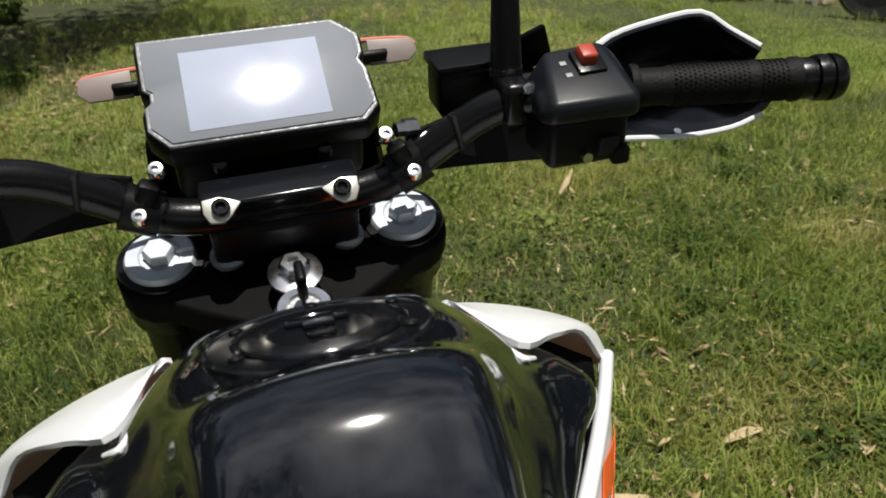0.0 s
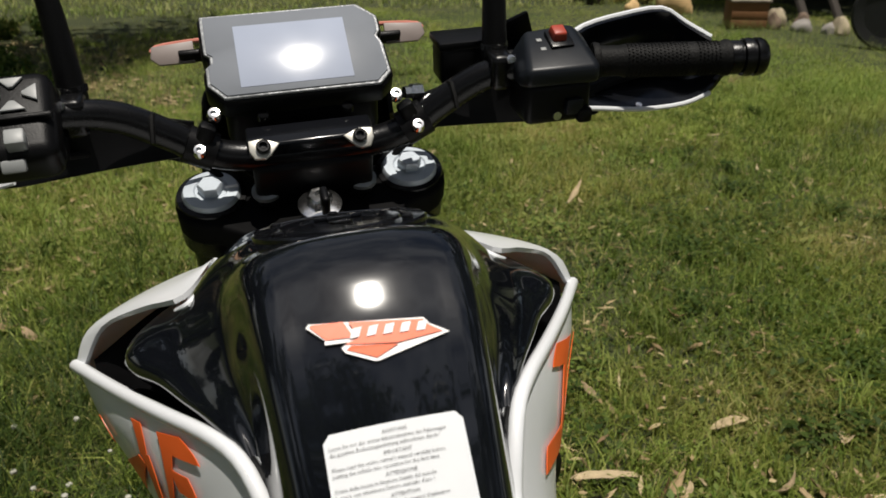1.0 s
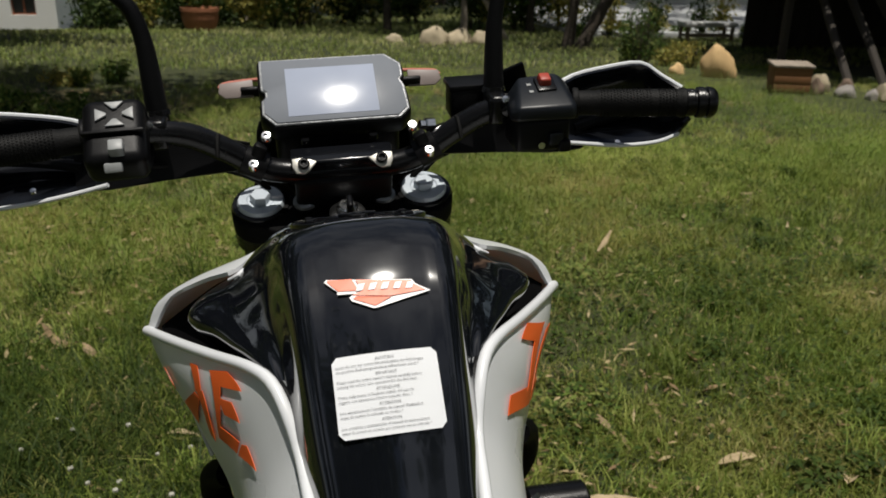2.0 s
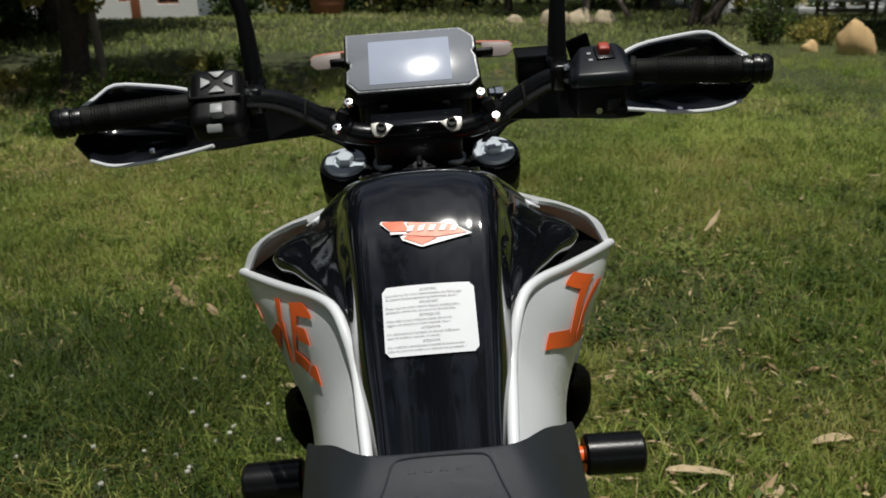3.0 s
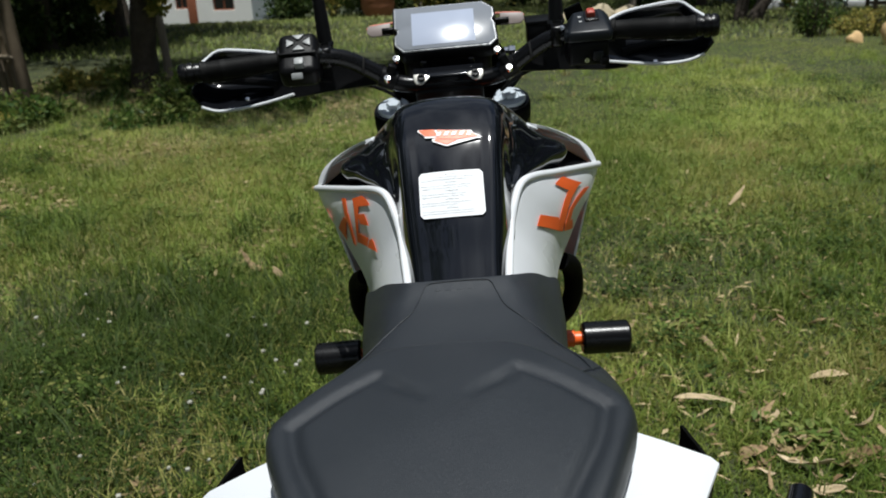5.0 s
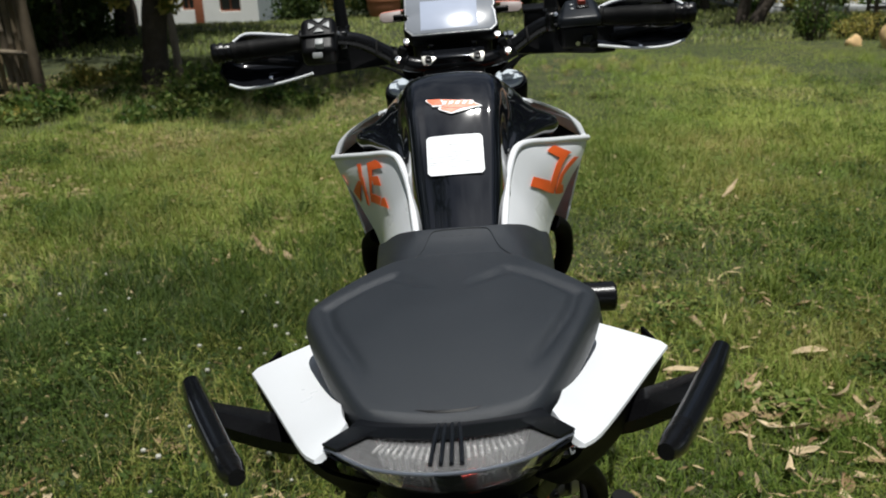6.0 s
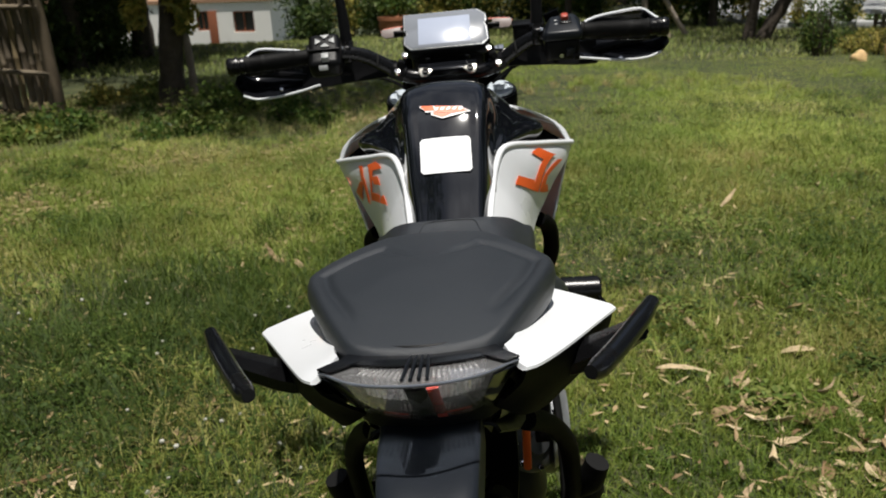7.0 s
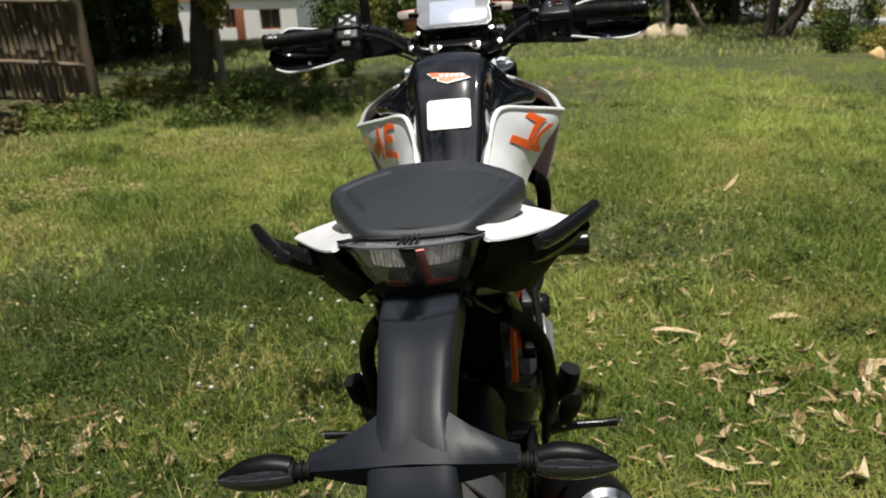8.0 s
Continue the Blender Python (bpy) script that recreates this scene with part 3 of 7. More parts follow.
        p = net[j0][i0].lerp(net[j0][i0 + 1], fi).lerp(net[j0 + 1][i0].lerp(net[j0 + 1][i0 + 1], fi), fj)
        n = (net[j0][i0 + 1] - net[j0][i0]).cross(net[j0 + 1][i0] - net[j0][i0]).normalized()
        n = n if n.dot(Vector((s, -0.6, 0.1))) > 0 else -n
        return p + n * lift

    def stroke(corners):
        (a, b, c, d), n = corners, 8
        grid = [[on_panel(*(Vector(a).lerp(Vector(b), i / n).lerp(Vector(d).lerp(Vector(c), i / n), j / n)[:])) for i in range(n + 1)] for j in range(n + 1)]
        bm = bm_loft(grid, closed=False, caps=False)
        bmesh.ops.recalc_face_normals(bm, faces=bm.faces)
        bmesh.ops.solidify(bm, geom=bm.faces[:], thickness=0.0005)
        part("decal_stroke", bm, DECAL_ORANGE, sh, "orange decal film")

    for c in DECAL_RIGHT if s > 0 else DECAL_LEFT:
        stroke(c)
    return sh


# strokes as four corners (along the lip, down the panel), 0 to 1
DECAL_RIGHT = [
    [(0.207, 0.285), (0.142, 0.560), (0.215, 0.575), (0.270, 0.355)],
    [(0.225, 0.525), (0.172, 0.580), (0.272, 0.690), (0.312, 0.625)],
    [(0.312, 0.625), (0.272, 0.690), (0.335, 0.760), (0.375, 0.690)],
    [(0.375, 0.685), (0.335, 0.758), (0.385, 0.805), (0.418, 0.735)],
    [(0.472, 0.478), (0.368, 0.665), (0.410, 0.755), (0.542, 0.475)],
    [(0.142, 0.700), (0.110, 0.800), (0.262, 0.790), (0.282, 0.735)],
    [(0.282, 0.735), (0.262, 0.790), (0.322, 0.860), (0.342, 0.785)],
    [(0.342, 0.785), (0.285, 0.870), (0.300, 0.950), (0.368, 0.830)],
]
DECAL_LEFT = [
    [(0.242, 0.335), (0.290, 0.260), (0.375, 0.340), (0.303, 0.405)],
    [(0.243, 0.338), (0.277, 0.310), (0.372, 0.655), (0.382, 0.735)],
    [(0.315, 0.485), (0.365, 0.440), (0.430, 0.500), (0.365, 0.550)],
    [(0.362, 0.658), (0.465, 0.590), (0.475, 0.660), (0.383, 0.735)],
    [(0.477, 0.580), (0.500, 0.540), (0.582, 0.538), (0.483, 0.655)],
    [(0.180, 0.380), (0.202, 0.360), (0.252, 0.555), (0.240, 0.620)],
    [(0.240, 0.600), (0.258, 0.550), (0.372, 0.800), (0.345, 0.805)],
    [(0.210, 0.915), (0.236, 0.640), (0.262, 0.640), (0.285, 0.900)],
    [(0.101, 0.820), (0.108, 0.803), (0.166, 0.920), (0.152, 0.920)],
]
for s in (-1, 1):
    build_shroud(s)


def build_seats():
    # the front edge wraps forward and down round the tank's shrouds
    edge = [(0, -0.358, 0.862), (0.045, -0.356, 0.861), (0.068, -0.346, 0.857), (0.094, -0.304, 0.839), (0.115, -0.268, 0.816), (0.132, -0.240, 0.794), (0.134, -0.238, 0.730)]

    def shifted(back, up):
        return [(x, y - back, z + up) for x, y, z in edge]
    rows = full_rows([
        shifted(-0.004, -0.024), shifted(-0.001, -0.004), shifted(0.0025, 0.0005), shifted(0.008, 0.0005),
        [(0, -0.395, 0.853), (0.047, -0.394, 0.853), (0.072, -0.388, 0.850), (0.093, -0.365, 0.837), (0.113, -0.340, 0.812), (0.129, -0.325, 0.782), (0.131, -0.322, 0.730)],
        [(0, -0.430, 0.847), (0.046, -0.430, 0.847), (0.072, -0.429, 0.8435), (0.090, -0.424, 0.833), (0.107, -0.418, 0.810), (0.121, -0.412, 0.780), (0.124, -0.410, 0.730)],
        [(0, -0.475, 0.842), (0.055, -0.475, 0.842), (0.080, -0.475, 0.839), (0.098, -0.475, 0.832), (0.114, -0.475, 0.816), (0.126, -0.475, 0.792), (0.129, -0.475, 0.745)],
        [(0, -0.525, 0.842), (0.066, -0.525, 0.842), (0.094, -0.525, 0.840), (0.120, -0.525, 0.836), (0.137, -0.525, 0.828), (0.147, -0.525, 0.810), (0.148, -0.525, 0.76)],
        [(0, -0.570, 0.849), (0.072, -0.570, 0.849), (0.102, -0.570, 0.847), (0.128, -0.570, 0.842), (0.145, -0.570, 0.834), (0.155, -0.570, 0.817), (0.154, -0.570, 0.77)],
        [(0, -0.620, 0.868), (0.078, -0.620, 0.868), (0.108, -0.620, 0.866), (0.130, -0.620, 0.861), (0.143, -0.620, 0.854), (0.152, -0.620, 0.838), (0.150, -0.620, 0.80)],
        [(0, -0.668, 0.902), (0.078, -0.668, 0.900), (0.104, -0.670, 0.894), (0.124, -0.671, 0.886), (0.136, -0.671, 0.877), (0.143, -0.672, 0.861), (0.142, -0.672, 0.82)],
        [(0, -0.715, 0.930), (0.075, -0.715, 0.924), (0.094, -0.719, 0.912), (0.110, -0.721, 0.900), (0.120, -0.721, 0.888), (0.125, -0.722, 0.872), (0.125, -0.722, 0.83)],
    ])
    seat = part("rider_seat", bm_sheet(rows, 0, 5, 5), VINYL, moto, "matt black vinyl rider seat with stitched seams", smooth=60)
    skin = [p for r in grid_points(rows, 8, 8) for p in r if p.z > 0.80]

    def on_seat(x, y, lift=0.0006):
        return Vector((x, y, min(skin, key=lambda p: (p.x - x) ** 2 + (p.y - y) ** 2).z + lift))
    # a stitched seam across the front and down both sides, a crease on each wide flank and a faint row of embossed marks
    for s in (-1, 1):
        part("seam", bm_tube([on_seat(s * x, y) for x, y in [(0.0, -0.3660), (0.028, -0.3665), (0.039, -0.370), (0.045, -0.388), (0.053, -0.414), (0.066, -0.432), (0.084, -0.452), (0.106, -0.488), (0.122, -0.528), (0.130, -0.560)]], 0.0010, 6, 4), VINYL, seat, "stitched seam")
        part("flank_crease", bm_tube([on_seat(s * x, y) for x, y in [(0.106, -0.590), (0.122, -0.565), (0.138, -0.545)]], 0.0016, 6, 3), VINYL, seat)
    for k in range(4):
        part("embossed_mark", bm_box((0.007, 0.007, 0.0010), Matrix.Translation(on_seat(-0.024 + 0.013 * k, -0.377, 0.0)) @ pose(0, 0, 0, 12), 0.0004), VINYL, seat)
    # passenger pad: a flat six-sided cushion with a pressed line that dips to a point at the front
    half = [(0.0, -0.692), (0.048, -0.697), (0.067, -0.708), (0.113, -0.765), (0.125, -0.785), (0.125, -0.803), (0.096, -0.880), (0.068, -0.940), (0.055, -0.954), (0.03, -0.963), (0.0, -0.967)]
    outline = [Vector((x, y, 0)) for x, y in half] + [Vector((-x, y, 0)) for x, y in half[-2:0:-1]]
    loop = []
    for p, q in zip(outline, outline[1:] + outline[:1]):
        loop += [p.lerp(q, f) for f in (0, 0.2, 0.4, 0.6, 0.8)]
    for _ in range(3):
        loop = [(loop[i - 1] + 2 * loop[i] + loop[(i + 1) % len(loop)]) / 4 for i in range(len(loop))]
    mid = Vector((0, -0.83, 0))
    press = [Vector(p) for p in [(0.012, -0.786), (0.031, -0.766), (0.051, -0.746), (0.080, -0.770), (0.104, -0.797), (0.095, -0.832), (0.076, -0.872), (0.062, -0.902)]]

    def pressed(p):
        """How deep the pressed line lies at a place: full along it, fading at both ends."""
        q, best = Vector((abs(p.x), p.y)), (1.0, 0.0)
        for k, (a, b) in enumerate(zip(press, press[1:])):
            f = max(0.0, min(1.0, (q - a).dot(b - a) / (b - a).length_squared))
            best = min(best, ((q - a.lerp(b, f)).length, (k + f) / (len(press) - 1)))
        return math.exp(-(best[0] / 0.0050) ** 2) * min(1.0, best[1] * 6, (1 - best[1]) * 6 + 0.25)

    def ring(scale, dz, line=True):
        out = []
        for p in loop:
            q = mid + (p - mid) * scale
            front = max(0.0, min(1.0, (q.y + 0.955) / 0.26))
            dome = 0.010 * (1 - min(1.0, ((q - mid).length / 0.13) ** 2))
            out.append(Vector((q.x, q.y, 0.938 + 0.016 * front ** 1.5 + dome + dz - (0.0040 * pressed(q) if line else 0))))
        return out
    rings = [ring(0.90, -0.048, False), ring(0.955, -0.038, False), ring(0.988, -0.024, False), ring(0.996, -0.014, False), ring(0.985, -0.006, False), ring(0.965, -0.001), ring(0.94, 0.0008)]
    rings += [ring(0.92 - 0.022 * k, 0.0010) for k in range(36)] + [ring(0.06, 0.001)]
    pad = part("passenger_seat", bm_loft(rings), VINYL, moto, "matt black vinyl passenger seat pad with pressed outline", smooth=70)
    part("seat_base", bm_loft([[mid + (p - mid) * 0.88 + Vector((0, 0, z)) for p in loop] for z in (0.860, 0.900)]), SATIN_BLACK, pad)


build_seats()


def build_tail():
    # black tail body under the pads
    rows = full_rows([
        [(0, -0.60, 0.800), (0.07, -0.60, 0.800), (0.110, -0.60, 0.790), (0.105, -0.60, 0.74), (0.07, -0.60, 0.70), (0, -0.60, 0.69)],
        [(0, -0.75, 0.885), (0.08, -0.75, 0.885), (0.126, -0.75, 0.872), (0.115, -0.76, 0.835), (0.07, -0.76, 0.80), (0, -0.76, 0.79)],
        [(0, -0.86, 0.903), (0.08, -0.86, 0.903), (0.114, -0.86, 0.892), (0.100, -0.87, 0.860), (0.055, -0.87, 0.830), (0, -0.87, 0.825)],
        [(0, -0.905, 0.915), (0.055, -0.905, 0.915), (0.086, -0.905, 0.906), (0.078, -0.900, 0.880), (0.050, -0.895, 0.862), (0, -0.895, 0.858)],
        [(0, -0.932, 0.924), (0.045, -0.932, 0.924), (0.074, -0.930, 0.917), (0.066, -0.920, 0.890), (0.044, -0.912, 0.874), (0, -0.912, 0.870)],
    ])
    part("tail_body", bm_sheet(rows, 0, 4, 4), SATIN_BLACK, moto, "black tail fairing")
    for s in (-1, 1):
        # white top panel with a turned-down outer edge
        top = [
            [(0.116, -0.741, 0.897), (0.150, -0.757, 0.891), (0.180, -0.772, 0.885), (0.185, -0.776, 0.882), (0.185, -0.777, 0.880)],
            [(0.106, -0.800, 0.902), (0.130, -0.815, 0.900), (0.153, -0.830, 0.897), (0.158, -0.834, 0.894), (0.158, -0.835, 0.892)],
            [(0.088, -0.870, 0.916), (0.102, -0.890, 0.916), (0.118, -0.908, 0.914), (0.123, -0.912, 0.911), (0.123, -0.913, 0.909)],
            [(0.075, -0.934, 0.932), (0.081, -0.950, 0.932), (0.092, -0.966, 0.930), (0.097, -0.971, 0.927), (0.097, -0.972, 0.925)],
            [(0.068, -0.956, 0.937), (0.072, -0.970, 0.937), (0.079, -0.988, 0.936), (0.084, -0.992, 0.934), (0.084, -0.993, 0.932)],
        ]
        top = top if s > 0 else mirrored(top)
        part("tail_panel", bm_sheet(top, 0.0045, 1, 3), WHITE, moto, "white tail side panel", smooth=50)
        under = [
            [(0.180, -0.700, 0.864), (0.178, -0.704, 0.848), (0.162, -0.700, 0.800), (0.122, -0.690, 0.745)],
            [(0.181, -0.779, 0.879), (0.176, -0.786, 0.866), (0.160, -0.790, 0.835), (0.120, -0.790, 0.795)],
            [(0.154, -0.836, 0.890), (0.150, -0.842, 0.878), (0.138, -0.845, 0.850), (0.105, -0.842, 0.812)],
            [(0.119, -0.912, 0.907), (0.115, -0.918, 0.895), (0.105, -0.917, 0.872), (0.080, -0.912, 0.845)],
            [(0.084, -0.989, 0.930), (0.080, -0.978, 0.914), (0.070, -0.957, 0.892), (0.056, -0.930, 0.866)],
        ]
        under = under if s > 0 else mirrored(under)
        part("tail_under_panel", bm_sheet(under, 0.003, 4, 4), MATT_BLACK, moto, "black lower tail panel")
        # grab handle: a finger bar on a flat arm
        bar = [(0.203, -0.868, 0.926), (0.186, -0.902, 0.925), (0.160, -0.950, 0.925), (0.140, -0.986, 0.927), (0.132, -1.000, 0.930)]
        grab = part("grab_handle", bm_tube([side(s, p) for p in bar], [0.0070, 0.0090, 0.0090, 0.0090, 0.0055], 14, 4), GLOSS_BLACK, moto, "black passenger grab handle")
        part("end_cap", bm_tube([side(s, p) for p in [(0.149, -0.970, 0.9265), (0.140, -0.986, 0.9275), (0.131, -1.001, 0.931)]], [0.0086, 0.0086, 0.0055], 14, 3), BLACK_METAL, grab, "worn smooth end of the handle")
        part("arm", bm_tube([side(s, p) for p in [(0.186, -0.896, 0.914), (0.165, -0.882, 0.895), (0.135, -0.868, 0.876), (0.09, -0.855, 0.865)]], [0.011, 0.014, 0.016, 0.016], 8, 3, 1.3), BLACK_METAL, grab)


build_tail()


def build_tail_light():
    # clear housing: a wide wedge with a sloping back face
    top = [(-0.078, -0.985, 0.938), (-0.045, -1.016, 0.942), (0, -1.028, 0.944), (0.045, -1.016, 0.942), (0.078, -0.985, 0.938)]
    low = [(-0.051, -0.934, 0.868), (-0.027, -0.943, 0.867), (0, -0.946, 0.866), (0.027, -0.943, 0.867), (0.051, -0.934, 0.868)]
    front_top = [(-0.062, -0.952, 0.930), (-0.03, -0.955, 0.931), (0, -0.956, 0.931), (0.03, -0.955, 0.931), (0.062, -0.952, 0.930)]
    light = part("tail_light", bm_sheet([front_top, top], 0.0015, 4, 3), SMOKED, moto, "clear tail light with silver ribs and dark sides")
    light.visible_shadow = False
    for s in (-1, 1):
        part("dark_corner", bm_sheet([[(s * 0.040, -0.957, 0.9345), (s * 0.063, -0.953, 0.9340)], [(s * 0.069, -0.9945, 0.9425), (s * 0.079, -0.9855, 0.9415)]], 0.0015, 2, 2), GLOSS_BLACK, light, "black corner of the lamp")
    band = [Vector(a).lerp(Vector(b), 0.40) + Vector((0, 0, 0.003)) for a, b in zip(front_top, top)]
    part("front_band", bm_sheet([[Vector(p) + Vector((0, 0.006, 0.003)) for p in front_top], band], 0.0012, 4, 2), GLOSS_BLACK, light, "black front edge of the lamp")
    lens = bm_sheet([top, [Vector(a).lerp(Vector(b), 0.5) + Vector((0, -0.004, 0)) for a, b in zip(top, low)], low], 0.0015, 4, 3)
    ob = part("lens", lens, SMOKED, light, "lightly smoked clear lens")
    ob.visible_shadow = False
    back = [[Vector((p[0] * 0.93, p[1] + 0.072, p[2] - 0.004)) for p in top], [Vector((p[0] * 0.93, p[1] + 0.030, p[2] + 0.003)) for p in low]]
    part("reflector", bm_sheet(back, 0.002, 4, 3), SATIN_BLACK, light, "dark reflector housing")
    for s in (-1, 1):
        # silvered bowl with upright flutes, in two steps
        for z0, z1, y0 in ((0.9270, 0.9050, -0.968), (0.9050, 0.8790, -0.940)):
            rows = []
            for z in (z0, (z0 + z1) / 2, z1):
                drop = (0.9365 - z) / 0.060
                row = []
                for k in range(65):
                    f = k / 64
                    x = (0.0115 + 0.046 * f) * (1 - 0.30 * drop)
                    y = y0 + 0.016 * f * f - 0.40 * (z0 - z) + 0.0014 * math.cos(2 * math.pi * 8 * f)
                    row.append(Vector((s * x, y, z)))
                rows.append(row)
            part("fluted_bowl", bm_sheet(rows, 0.0008, 1, 1), SILVER, light, "silvered fluted lamp bowl", smooth=60)
        for k in range(9):
            x = s * (0.013 + 0.0042 * k)
            f = abs(x) / 0.078
            part("top_rib", bm_tube([(x * 0.9, -0.975 + 0.008 * f, 0.9290), (x, -1.010 + 0.030 * f, 0.9365)], 0.0011, 6, 1), SILVER, light, "silvered lamp rib")
        part("side_mask", bm_sheet([[(s * 0.058, -1.0035, 0.937), (s * 0.068, -0.9960, 0.937), (s * 0.076, -0.9880, 0.936)], [(s * 0.040, -0.9400, 0.8705), (s * 0.046, -0.9370, 0.8705), (s * 0.0500, -0.9340, 0.8705)]], 0.0015, 3, 3), GLOSS_BLACK, light, "black side of the lamp")
        part("red_reflector", bm_sheet([[(s * 0.016, -0.956, 0.8790), (s * 0.037, -0.951, 0.8800)], [(s * 0.016, -0.947, 0.8705), (s * 0.036, -0.942, 0.8715)]], 0.0015, 2, 2), RED_LENS, light, "red reflector strip")
    part("red_strip", bm_sheet([[(0.0085, -1.0190, 0.936), (0.0170, -1.0165, 0.936)], [(0.0085, -0.952, 0.8725), (0.0165, -0.951, 0.8725)]], 0.002, 2, 2), RED_LENS, light, "red reflector strip")
    part("centre_strip", bm_sheet([[(-0.008, -1.024, 0.940), (0, -1.026, 0.941), (0.008, -1.024, 0.940)], [(-0.007, -0.947, 0.8675), (0, -0.949, 0.8670), (0.007, -0.947, 0.8675)]], 0.003, 3, 2), SATIN_BLACK, light)
    for k in range(4):
        x = (k - 1.5) * 0.0055
        part("top_fin", bm_tube([(x * 0.8, -0.960, 0.9345), (x, -0.985, 0.9395), (x * 1.15, -1.018, 0.9440)], 0.0014, 6, 2), GREY_BLACK, light)
    part("rear_lip", bm_tube(top, 0.0012, 8, 4), LIP_GLINT, light, "lens lip with its highlight painted grey")


build_tail_light()


def build_plate_carrier():
    rows = full_rows([
        [(0, -0.925, 0.8620), (0.0390, -0.925, 0.8612), (0.0440, -0.915, 0.8500), (0.0440, -0.895, 0.807)],
        [(0, -0.985, 0.8610), (0.0375, -0.985, 0.8602), (0.0425, -0.975, 0.8490), (0.0425, -0.955, 0.806)],
        [(0, -1.030, 0.8515), (0.0350, -1.030, 0.8507), (0.0400, -1.020, 0.8395), (0.0400, -1.000, 0.796)],
        [(0, -1.075, 0.8260), (0.0325, -1.075, 0.8252), (0.0375, -1.065, 0.8140), (0.0375, -1.045, 0.771)],
        [(0, -1.112, 0.8020), (0.0315, -1.112, 0.8012), (0.0365, -1.102, 0.7900), (0.0365, -1.082, 0.747)],
        [(0, -1.150, 0.7720), (0.0370, -1.150, 0.7712), (0.0420, -1.140, 0.7600), (0.0420, -1.120, 0.717)],
        [(0, -1.185, 0.7350), (0.0380, -1.185, 0.7342), (0.0430, -1.175, 0.7230), (0.0430, -1.155, 0.680)],
        [(0, -1.215, 0.6600), (0.0360, -1.215, 0.6592), (0.0410, -1.205, 0.6480), (0.0410, -1.185, 0.605)],
    ])
    # black sheet put in for the shade below the tail light
    part("lamp_under_shade", bm_sheet(full_rows([
        [(0, -0.947, 0.8660), (0.028, -0.944, 0.8665), (0.051, -0.935, 0.8675), (0.062, -0.905, 0.862)],
        [(0, -0.944, 0.8600), (0.028, -0.940, 0.8595), (0.048, -0.926, 0.856), (0.057, -0.895, 0.840)],
        [(0, -0.935, 0.8450), (0.028, -0.930, 0.8440), (0.044, -0.915, 0.838), (0.050, -0.890, 0.815)]]), 0.003, 3, 3), SATIN_BLACK, moto, "black sheet for the shade under the tail light", smooth=50)
    tail = part("plate_carrier", bm_sheet(rows, 0.0, 4, 4), CARRIER, moto, "dark plastic tail fender and plate carrier, sky sheen painted grey")
    cross = [(0.0, -1.100, 0.8085, -1.152, 0.7745, 0.745, 0.0), (0.026, -1.103, 0.806, -1.152, 0.7735, 0.745, 0.0), (0.040, -1.110, 0.799, -1.151, 0.772, 0.742, 0.002),
             (0.056, -1.119, 0.792, -1.149, 0.770, 0.744, 0.003), (0.076, -1.125, 0.784, -1.147, 0.768, 0.748, 0.003), (0.090, -1.128, 0.779, -1.146, 0.767, 0.751, 0.003), (0.101, -1.129, 0.776, -1.145, 0.766, 0.753, 0.002)]
    rings = []
    for x, y0, z0, y1, z1, z2, puff in [(-c[0], *c[1:]) for c in cross[:0:-1]] + cross:
        rings.append([Vector((x, y0, z0)), Vector((x, (y0 + y1) / 2 - puff, (z0 + z1) / 2 + puff)), Vector((x, y1, z1)), Vector((x, y1 + 0.004, z2 + 0.006)), Vector((x, y1 + 0.016, z2)), Vector((x, y0 + 0.012, z2 + 0.012)), Vector((x, y0 + 0.010, z0 - 0.008))])
    part("signal_bracket", bm_loft(rings), CARRIER, tail, "broad plastic arms for the turn signals", smooth=32)
    for s in (-1, 1):
        stalk = part("turn_signal", bm_lathe([(0, 0), (0.0105, 0), (0.0105, 0.004), (0.008, 0.005), (0.008, 0.007), (0.0105, 0.008), (0.0105, 0.011), (0.008, 0.012), (0.008, 0.014), (0.011, 0.016), (0.011, 0.020), (0, 0.020)],
                                             frame_of(side(s, (0.098, -1.138, 0.763)), side(s, (0.2, -1.142, 0.760))), 18), RUBBER, moto, "smoked turn signal on a rubber stalk")
        body = bm_lathe([(0, 0), (0.0105, 0.001), (0.0135, 0.010), (0.0148, 0.024), (0.0140, 0.042), (0.0105, 0.060), (0.005, 0.074), (0, 0.078)],
                        frame_of(side(s, (0.114, -1.139, 0.762)), side(s, (0.2, -1.144, 0.758))) @ Matrix.Diagonal((1, 1, 1, 1)), 22)
        part("signal_lens", body, AMBER, stalk, "smoked clear lens")
        part("signal_cap", bm_tube([side(s, p) for p in [(0.118, -1.138, 0.769), (0.138, -1.138, 0.7725), (0.162, -1.140, 0.770), (0.188, -1.143, 0.761)]], [0.008, 0.0085, 0.0075, 0.003], 10, 3, 1.4), SATIN_BLACK, stalk)
    part("number_plate", bm_prism([(-0.085, -0.05), (0.085, -0.05), (0.085, 0.05), (-0.085, 0.05)], 0.002, pose(0, -1.224, 0.615, 78), 0.0005), STICKER, moto, "blank pale number plate")


build_plate_carrier()


